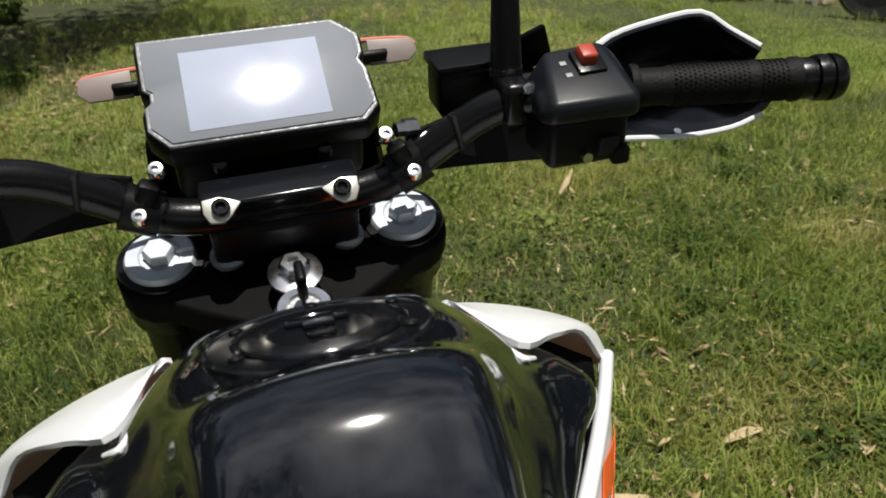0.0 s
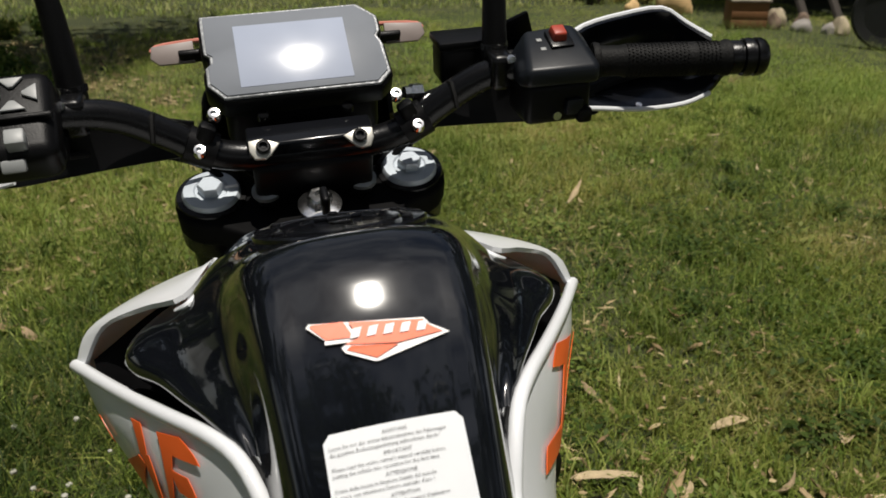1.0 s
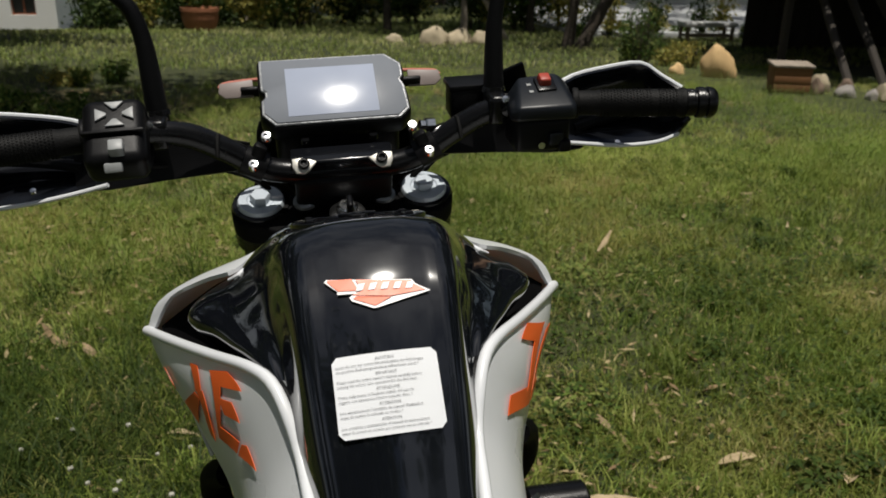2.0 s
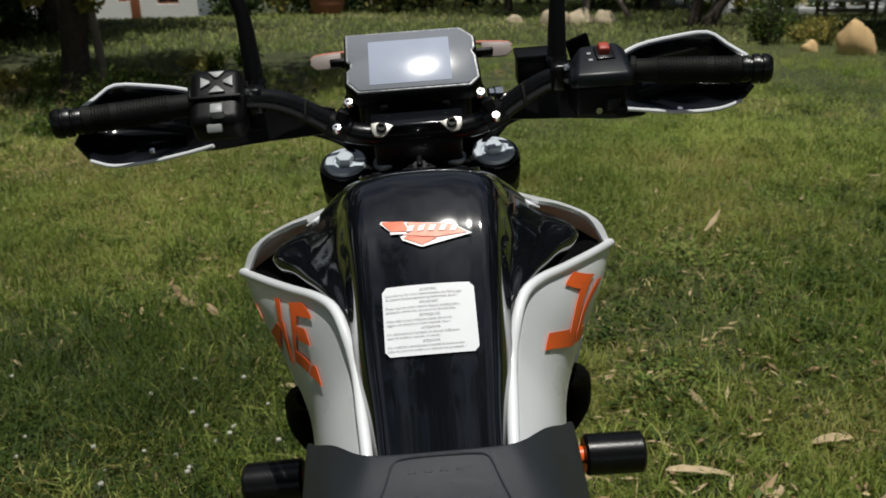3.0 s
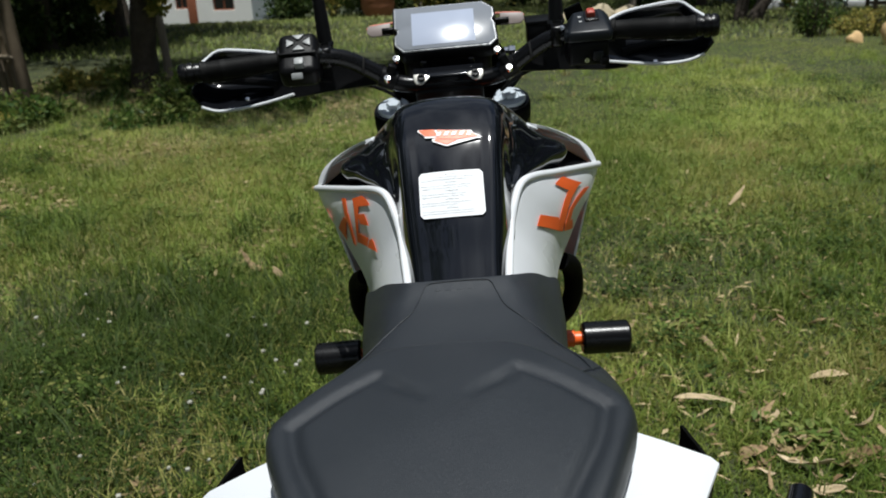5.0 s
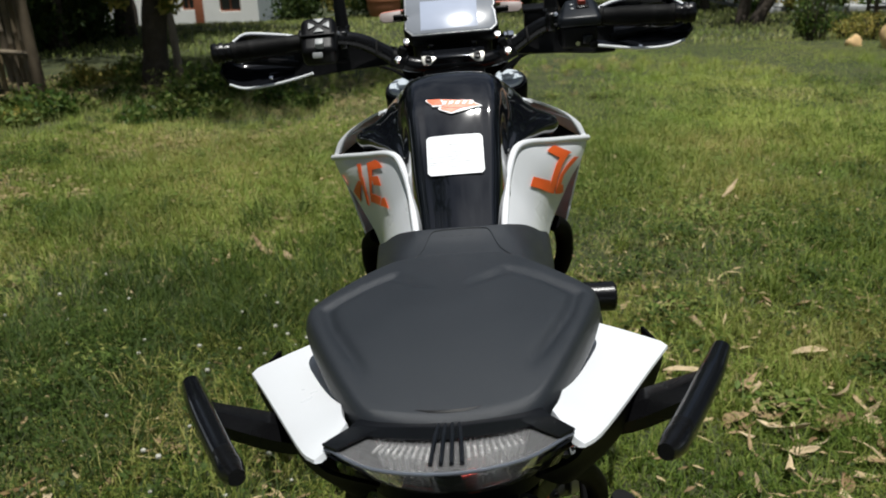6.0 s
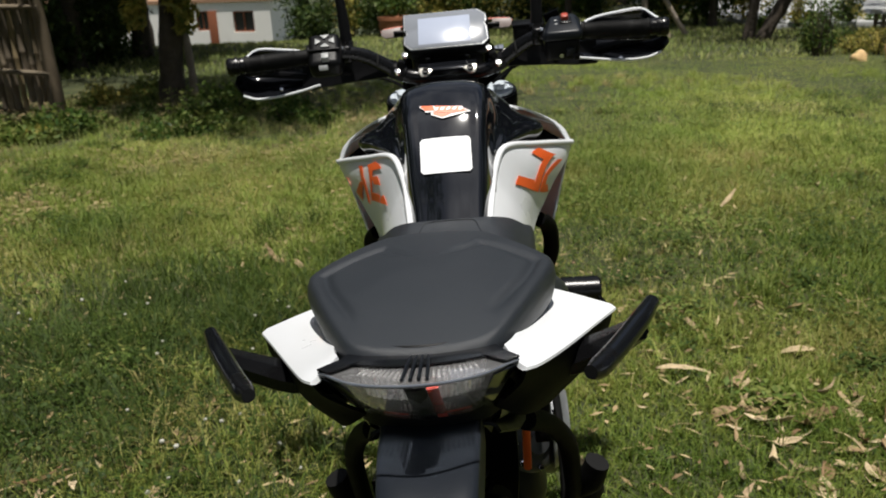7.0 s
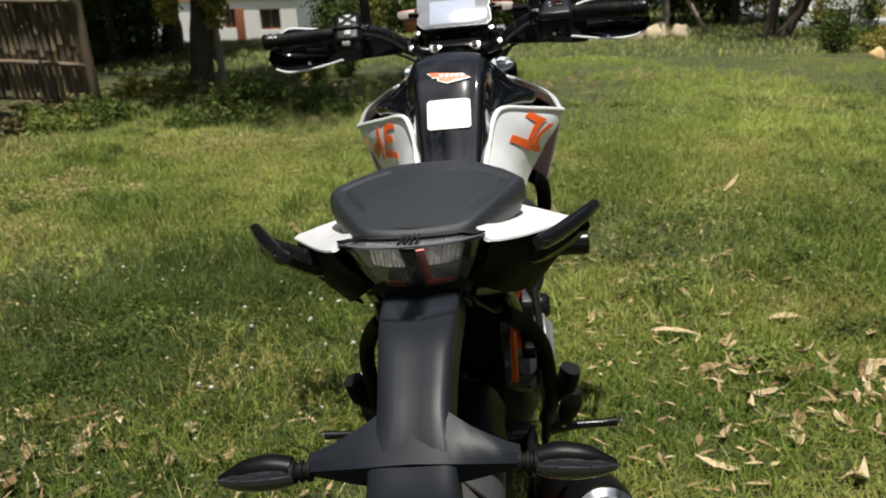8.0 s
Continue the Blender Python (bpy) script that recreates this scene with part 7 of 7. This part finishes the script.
def build_shrub(x, y, w, h, seed, label, leaves=SHRUB_LEAVES, count=1400, size=0.035, stems=7, name="shrub", category="shrub"):
    rs = random.Random(seed)
    shrub = thing(name, label, category)
    base = Vector((x, y, ground_height(x, y)))
    tips, bars = [], []
    for k in range(stems):
        a = rs.uniform(0, 6.28)
        q = base + Vector((math.cos(a) * w * rs.uniform(0.1, 0.5), math.sin(a) * w * rs.uniform(0.1, 0.5), h * rs.uniform(0.45, 0.95)))
        bars.append(bm_tube([base + Vector((math.cos(a), math.sin(a), 0)) * 0.03, base.lerp(q, 0.5) + Vector((0, 0, 0.05 * h)), q], [0.010, 0.007, 0.003], 5, 2))
        tips += [q, base.lerp(q, 0.6), base.lerp(q, 0.35) + Vector((rs.uniform(-1, 1), rs.uniform(-1, 1), 0)) * w * 0.2]
    tagged(part("woody_base", bm_join(*bars), BARK, shrub), kind="stuff")
    leaf_part("foliage", tips, count, max(w, h) * 0.24, size, seed, leaves, shrub)
    return shrub


def build_rock(x, y, w, d, h, seed, label, mat, category="rock", turn=0):
    bm = bmesh.new()
    bmesh.ops.create_icosphere(bm, subdivisions=3, radius=1)
    for v in bm.verts:
        p = v.co.copy()
        k = 1 + 0.30 * noise.noise(p * 1.3 + Vector((seed, 0, 0))) + 0.10 * noise.noise(p * 4 + Vector((0, seed, 0)))
        p *= k
        v.co = Vector((p.x * w / 2, p.y * d / 2, max(p.z, -0.35) * h * 0.72 + h * 0.22))
    ob = part("rock", bm, mat, None, label, smooth=35)
    tagged(ob, "", category)
    ob.matrix_world = pose(x, y, ground_height(x, y) - 0.02, 0, 0, turn)
    return ob


def build_fence():
    fence = thing("bamboo_fence", "weathered grey bamboo pole fence with two rails, darkened for shade", "fence")
    a, b = Vector((-3.98, 6.12, 0)), Vector((-7.4, 7.5, 0))
    along = (b - a).normalized()
    rs = random.Random(81)
    length = (b - a).length
    d = 0.10
    while d < length:
        p = a + along * d
        z = ground_height(p.x, p.y)
        r = rs.uniform(0.026, 0.037)
        top = z + rs.uniform(1.12, 1.32)
        low = z + (0.02 if rs.random() < 0.6 else 0.10)
        tilt = Vector((rs.uniform(-0.02, 0.02), rs.uniform(-0.01, 0.01), 0))
        prof = []
        n = 5
        for k in range(n):
            h0, h1 = k / n, (k + 1) / n
            prof += [(r * 0.97, h0 + 0.012), (r * 0.94, (h0 + h1) / 2), (r * 0.97, h1 - 0.012), (r * 1.10, h1)]
        hh = top - low
        part("pole", bm_lathe([(0, 0), *[(q, t * hh) for q, t in prof], (r * 0.7, hh), (0, hh - 0.01)], frame_of((p.x, p.y, low), Vector((p.x, p.y, top)) + tilt), 9), SHADED_BAMBOO, fence)
        d += r * 2 + rs.uniform(0.006, 0.045)
    out = Vector((along.y, -along.x, 0)) * 0.045
    out = out if out.y < 0 else -out
    for z in (0.38, 0.98):
        part("rail", bm_tube([a + out + Vector((0, 0, z)), a.lerp(b, 0.3) + out + Vector((0, 0, z + 0.02)), a.lerp(b, 0.65) + out + Vector((0, 0, z - 0.01)), b + out + Vector((0, 0, z))], 0.024, 9, 3), SHADED_BAMBOO, fence)
    for f in (0.0, 0.5, 1.0):
        p = a.lerp(b, f)
        part("post", bm_tube([p + Vector((0, 0, -0.05)), p + Vector((-0.03, 0, 0.7)), p + Vector((-0.06, 0, 1.45))], [0.060, 0.055, 0.050], 12, 2), SHADED_BAMBOO, fence)


build_fence()


def build_house(x0, x1, y, depth, base, eave, label, openings, door=None):
    house = thing("house", label, "house")
    # front wall around its openings, then the other walls
    cuts = sorted(openings)
    x = x0
    for a, b, z0, z1 in cuts:
        part("wall", bm_box((a - x, 0.25, eave - base), pose((a + x) / 2, y, (base + eave) / 2), 0.0), PLASTER, house, smooth=0)
        part("wall", bm_box((b - a, 0.25, eave - z1), pose((a + b) / 2, y, (z1 + eave) / 2), 0.0), PLASTER, house, smooth=0)
        part("wall", bm_box((b - a, 0.25, z0 - base), pose((a + b) / 2, y, (z0 + base) / 2), 0.0), PLASTER, house, smooth=0)
        win = part("window", bm_box((b - a, 0.03, z1 - z0), pose((a + b) / 2, y + 0.06, (z0 + z1) / 2), 0.0), DARK_GLASS, house, "dark window pane in a wooden frame", smooth=0)
        for dx in (a + 0.03, (a + b) / 2, b - 0.03):
            part("window_frame", bm_box((0.06, 0.07, z1 - z0), pose(dx, y + 0.03, (z0 + z1) / 2), 0.004), RED_WOOD, win)
        for dz in (z0 + 0.03, z1 - 0.03):
            part("window_frame", bm_box((b - a - 0.13, 0.06, 0.06), pose((a + b) / 2, y + 0.03, dz), 0.004), RED_WOOD, win)
        x = b
    part("wall", bm_box((x1 - x, 0.25, eave - base), pose((x1 + x) / 2, y, (base + eave) / 2), 0.0), PLASTER, house, smooth=0)
    for xx in (x0 + 0.126, x1 - 0.126):
        part("side_wall", bm_box((0.25, depth, eave - base), pose(xx, y + 0.13 + depth / 2, (base + eave) / 2), 0.0), PLASTER, house, smooth=0)
    part("back_wall", bm_box((x1 - x0, 0.25, eave - base), pose((x0 + x1) / 2, y + depth + 0.26, (base + eave) / 2), 0.0), PLASTER, house, smooth=0)
    ridge = eave + 1.3
    out = [(y - 0.20, eave - 0.1), (y + depth / 2, ridge), (y + depth + 0.8, eave - 0.1), (y + depth + 0.8, eave + 0.06), (y + depth / 2, ridge + 0.16), (y - 0.20, eave + 0.06)]
    m = Matrix(((0, 0, 1, x0 - 0.5), (1, 0, 0, 0), (0, 1, 0, 0), (0, 0, 0, 1)))
    part("roof", bm_prism(out, x1 - x0 + 1.0, m, 0.0), ROOF_TILE, house, "clay tile roof", smooth=0)
    if door:
        a, b, z0, z1 = door
        part("door", bm_box((b - a, 0.05, z1 - z0), pose((a + b) / 2, y - 0.152, (z0 + z1) / 2), 0.01), RED_WOOD, house, "red-brown wooden door leaf")
    return house


build_house(-19.0, -9.1, 36.0, 7.0, -2.75, 0.05, "white plastered single-storey house with dark windows", [(-12.46, -11.92, -1.25, -0.40), (-10.80, -9.86, -1.36, -0.45)], (-11.91, -11.52, -2.6, -0.40))
# made-up pale slab that gives the bright gap beyond the trees
tagged(part("yard", bm_box((8.0, 9.2, 0.16), pose(8.85, 17.4, 0.0), 0.02), GAP_SLAB, None, "pale slab added for the bright gap behind the garden"), "", "yard", kind="structure")
garden_wall = thing("garden_wall", "long pale plastered garden wall behind the trees", "wall")
part("wall", bm_box((9.5, 0.22, 1.5), pose(9.8, 22.5, 0.70, 0, 0, -4), 0.01), PLASTER, garden_wall)
part("coping", bm_box((9.6, 0.30, 0.07), pose(9.8, 22.5, 1.485, 0, 0, -4), 0.01), ROCK, garden_wall)



def build_far_side():
    # the old tree by the fence, with yellow hanging leaves
    old = build_tree(-2.98, 6.45, 5.2, 0.112, 2.5, 91, "old dark-barked tree with yellowing leaves by the fence", lean=(0.20, -0.12), low=0.66, count=7500)
    leaf_part("hanging_foliage", [(-3.20, 6.30, 1.02), (-3.22, 6.32, 0.86), (-2.82, 6.30, 0.98), (-2.74, 6.32, 0.80), (-2.72, 6.3, 0.90)], 700, 0.12, 0.05, 92, YELLOW_LEAVES, old, 1.2)
    build_tree(-2.97, 7.0, 5.0, 0.036, 1.4, 93, "slim pale tree beside the old one", bark=PALE_BARK, low=0.6, count=2500)
    # ground cover round the tree and along the fence
    rs = random.Random(94)
    for k in range(22):
        x, y = rs.uniform(-3.9, -3.2), rs.uniform(4.6, 5.3)
        if k % 3 == 1:
            x, y = rs.uniform(-4.0, -3.3), rs.uniform(6.4, 7.3)
        if k % 9 == 2:
            x, y = rs.uniform(-2.2, -1.2), rs.uniform(6.8, 7.8)
        build_shrub(x, y, rs.uniform(0.22, 0.50), rs.uniform(0.07, 0.15) if k % 3 == 0 else rs.uniform(0.10, 0.24), 100 + k, "lush yellow-green weeds in the sun by the fence", (YELLOW_LEAVES, WEED_LEAVES, SHRUB_LEAVES, WEED_LEAVES)[k % 4 if k % 8 else 2 * (k % 16 > 0)], 520, 0.030, 7, "weed_clump", "weeds")
    for k in range(26):
        x, y = rs.gauss(-2.25, 0.34), rs.uniform(4.6, 6.2)
        build_shrub(x, y, rs.uniform(0.2, 0.55), rs.uniform(0.06, 0.26) * (1.0 if y > 5.2 else 0.6), 400 + k, "low dark green creeping weeds round the tree", SHRUB_LEAVES if k % 3 else WEED_LEAVES, 330, 0.030, 6, "weed_clump", "weeds")
    build_rock(-2.32, 6.05, 0.22, 0.18, 0.15, 3, "brown field stone half hidden in weeds", BROWN_ROCK)
    # dark wood behind the fence
    for k, (x, y) in enumerate([(-5.6, 9.9), (-6.9, 10.4), (-5.3, 11.6), (-8.4, 10.2), (-6.4, 12.6), (-10.0, 11.4), (-7.8, 13.0)]):
        build_tree(x, y, 6.5 + k % 3, 0.12, 2.4, 120 + k, "shaded tree in the dark wood behind the fence", low=0.25, count=7000, size=0.11)
    for k in range(22):
        y = rs.uniform(9.2, 12.6)
        x = rs.uniform(-10.0, -0.40 * (y + 1.5))
        build_shrub(x, y, rs.uniform(1.0, 1.7), rs.uniform(0.8, 1.5), 140 + k, "dense dark undergrowth under the trees", LEAVES, 1500, 0.06, 8)
    # planter and the hedge across the far edge
    pot = part("planter", bm_lathe([(0, 0), (0.20, 0), (0.27, 0.10), (0.31, 0.24), (0.30, 0.33), (0.325, 0.34), (0.325, 0.40), (0.29, 0.40), (0.27, 0.34), (0, 0.33)], pose(-1.5, 14.2, ground_height(-1.5, 14.2)), 28), TERRACOTTA, None, "round terracotta planter with a leafy plant")
    tagged(pot, "", "planter")
    leaf_part("plant", [(-1.5, 14.2, 0.50), (-1.35, 14.2, 0.60), (-1.65, 14.25, 0.58)], 700, 0.26, 0.05, 161, SHRUB_LEAVES, pot)
    for k in range(24):
        x = -3.4 + 0.36 * k + rs.uniform(-0.2, 0.2)
        y = 15.2 + rs.uniform(-0.5, 0.9)
        if x > 2.6:
            y -= 1.0
        build_shrub(x, y, rs.uniform(0.9, 1.4), rs.uniform(0.9, 1.8), 170 + k, "sunlit yellow-green hedge bush at the lawn's edge", (SHRUB_LEAVES, LEAVES, YELLOW_LEAVES)[k % 3 if k % 6 else 1], 1300, 0.055, 8)
    for k in range(11):
        x = 4.7 + 0.36 * k + rs.uniform(-0.12, 0.12)
        build_shrub(x, 12.9 + rs.uniform(-0.2, 0.4), rs.uniform(0.35, 0.7), rs.uniform(0.3, 0.9) if k % 3 else 0.2, 460 + k, "thin bush at the edge of the pale slab", (SHRUB_LEAVES, LEAVES, YELLOW_LEAVES)[k % 3], 420, 0.045, 9)
    for k, (x, y, w, h) in enumerate([(2.12, 11.6, 0.42, 0.30), (2.50, 11.65, 0.40, 0.24), (2.85, 11.6, 0.34, 0.22), (1.55, 11.9, 0.26, 0.14)]):
        build_rock(x, y, w, w * 0.8, h, 10 + k, "pale tan boulder at the edge of the lawn", ROCK)
    pole = part("leaning_pole", bm_tube([(3.40, 12.0, -0.05), (3.15, 12.0, 0.33), (2.75, 12.0, 1.0), (2.45, 12.0, 1.6)], [0.045, 0.04, 0.036, 0.03], 9, 2), PALE_BARK, None, "pale leaning wooden pole among the bushes")
    tagged(pole, "", "pole")
    # trees on the open side
    build_tree(4.20, 11.0, 5.5, 0.085, 1.4, 211, "dark forked tree at the lawn's far edge", tilt=0.42, low=0.6, count=1200)
    build_tree(4.05, 11.1, 4.6, 0.075, 1.6, 212, "dark slender tree leaning away from its neighbour", tilt=0.05, low=0.65, count=1500)
    for k, (x, y, g) in enumerate([(1.7, 14.0, 0.06), (3.0, 13.6, 0.05), (0.2, 16.5, 0.14), (-1.0, 17.5, 0.12), (4.2, 13.6, 0.06)]):
        build_tree(x, y, 6.0 + k % 3, g, 2.3, 220 + k, "garden tree behind the hedge", bark=PALE_BARK if k % 2 else BARK, low=0.50, count=3000, size=0.10)
    for k in range(13):
        x, y = rs.uniform(4.15, 5.2), rs.uniform(8.3, 9.8)
        tall = rs.uniform(0.22, 0.34) if x > 4.55 else rs.uniform(0.45, 0.75)
        build_shrub(x, y, rs.uniform(0.25, 0.45), tall, 240 + k, "wispy flower bed shrub with green and yellow leaves", YELLOW_LEAVES if k % 3 == 0 else SHRUB_LEAVES, 330, 0.026, 12)
    build_rock(4.78, 7.95, 0.40, 0.30, 0.38, 21, "ochre boulder at the edge of the flower bed", ORANGE_ROCK)
    build_rock(4.42, 8.25, 0.20, 0.16, 0.14, 22, "small ochre stone by the flower bed", ORANGE_ROCK)
    for k in range(7):
        x, y = 5.15 + 0.09 * k + rs.uniform(-0.1, 0.1), 6.85 - 0.10 * k + rs.uniform(-0.1, 0.3)
        build_rock(x, y, rs.uniform(0.12, 0.26), rs.uniform(0.12, 0.24), rs.uniform(0.10, 0.22), 30 + k, "broken rubble stone in a heap", (GREY_ROCK, BROWN_ROCK, ROCK)[k % 3], turn=rs.uniform(0, 180))
    crate = thing("wooden_crate", "weathered orange-brown wooden crate with a pale lid", "crate")
    cm = pose(4.97, 6.85, ground_height(4.97, 6.85) + 0.14, 0, 0, -18)
    for dx in (-0.17, 0.17):
        part("side_board", bm_box((0.02, 0.26, 0.26), cm @ pose(dx, 0, 0), 0.003), RUST_WOOD, crate)
    for dz in (-0.085, 0.0, 0.085):
        for dy in (-0.14, 0.14):
            part("slat", bm_box((0.36, 0.018, 0.078), cm @ pose(0, dy, dz), 0.003), RUST_WOOD, crate)
    part("lid", bm_box((0.40, 0.32, 0.025), cm @ pose(0, 0, 0.145, 3), 0.004), PALE_BARK, crate, "pale weathered lid")
    # low bench with a white top
    bench = thing("garden_bench", "low wooden bench with a white painted top", "bench")
    part("top", bm_box((0.92, 0.36, 0.07), pose(6.85, 12.2, 0.27), 0.01), WHITE_PAINT, bench)
    part("lower_board", bm_box((0.80, 0.28, 0.04), pose(6.85, 12.2, 0.09), 0.008), PLANK, bench)
    for dx in (-0.40, 0.40):
        for dy in (-0.13, 0.13):
            part("leg", bm_box((0.05, 0.05, 0.25), pose(6.85 + dx, 12.2 + dy, 0.115), 0.006), PLANK, bench)
    # open side lean-to, inner shade painted into its planks, timber leaning on its edge
    shed = thing("shed", "low open-fronted lean-to, plank walls darkened for its inner shade", "shed")
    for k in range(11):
        part("plank", bm_box((0.25, 0.03, 1.7), pose(6.95 + 0.26 * k, 11.0, 0.80), 0.004), SHADE_PLANK, shed)
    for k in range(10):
        part("plank", bm_box((0.25, 0.03, 1.6), pose(9.75, 8.5 + 0.26 * k, 0.78, 0, 0, 90), 0.004), SHADE_PLANK, shed)
    part("roof", bm_box((4.5, 3.4, 0.05), pose(7.7, 9.55, 1.30, 9), 0.0), ROOF_TILE, shed)
    part("eave_beam", bm_box((4.4, 0.08, 0.09), pose(7.7, 8.0, 0.96), 0.008), PLANK, shed)
    for x in (5.62, 7.6, 9.6):
        part("post", bm_box((0.08, 0.08, 1.0), pose(x, 8.05, 0.47), 0.01), SHADE_PLANK, shed)
    for k in range(3):
        leaning = part("timber", bm_tube([(5.75 + 0.34 * k, 6.9 - 0.1 * k, 0.0), (5.85 + 0.34 * k, 7.45 - 0.1 * k, 0.48), (5.95 + 0.34 * k, 7.98 - 0.02 * k, 0.96)], 0.045, 8, 1), SHADE_PLANK, None, "dark timber leaning on the lean-to")
        tagged(leaning, "", "timber")
    # an old wheel standing against the heap
    wheel = part("old_wheel", bm_lathe([(0.20, -0.05), (0.28, -0.06), (0.31, -0.04), (0.32, 0), (0.31, 0.04), (0.28, 0.06), (0.20, 0.05), (0.20, -0.05)], pose(5.42, 5.42, 0.31, 0, 90, 35), 40), TYRE, None, "worn black tyre on a dark rim beside the heap")
    tagged(wheel, "", "wheel")
    part("hub", bm_lathe([(0, -0.03), (0.05, -0.03), (0.05, 0.03), (0, 0.03)], pose(5.42, 5.42, 0.31, 0, 90, 35), 20), CAST_ALU, wheel)
    for k in range(6):
        a = math.pi * k / 3
        part("spoke", bm_tube([pose(5.42, 5.42, 0.31, 0, 90, 35) @ Vector((0.04 * math.cos(a), 0.04 * math.sin(a), 0)), pose(5.42, 5.42, 0.31, 0, 90, 35) @ Vector((0.205 * math.cos(a), 0.205 * math.sin(a), 0))], 0.012, 6, 1), CAST_ALU, wheel)
    # dense unseen trees beyond the lawn on both hands, added to darken reflections
    for k, (x, y) in enumerate([(-7.6, 5.4), (-8.0, 1.6), (9.0, 6.4), (9.2, 2.4)]):
        build_tree(x, y, 9.5 + k % 2, 0.17, 3.0, 290 + k, "dense unseen tree added beside the lawn to darken reflections", low=0.10, count=12000, size=0.17)
    # trees added at the sides and behind to close the garden and darken reflections
    for k, (x, y) in enumerate([(-11.5, 3.5), (-9, -3.5), (-6.5, -8.5), (-2, -10.5), (3.5, -10), (8.5, -7), (10, -2.5), (12.5, 5.5), (11, 12), (-13, 9), (-1, 24), (4, 22), (-5, 23), (9, 22), (-9, 21), (14, 20)]):
        build_tree(x, y, 12.5 + k % 4, 0.20, 4.4 + (0.6 if y > 18 else 0), 260 + k, "tall tree added to enclose the lawn and darken reflections", low=0.16, count=7000, size=0.20)


build_far_side()
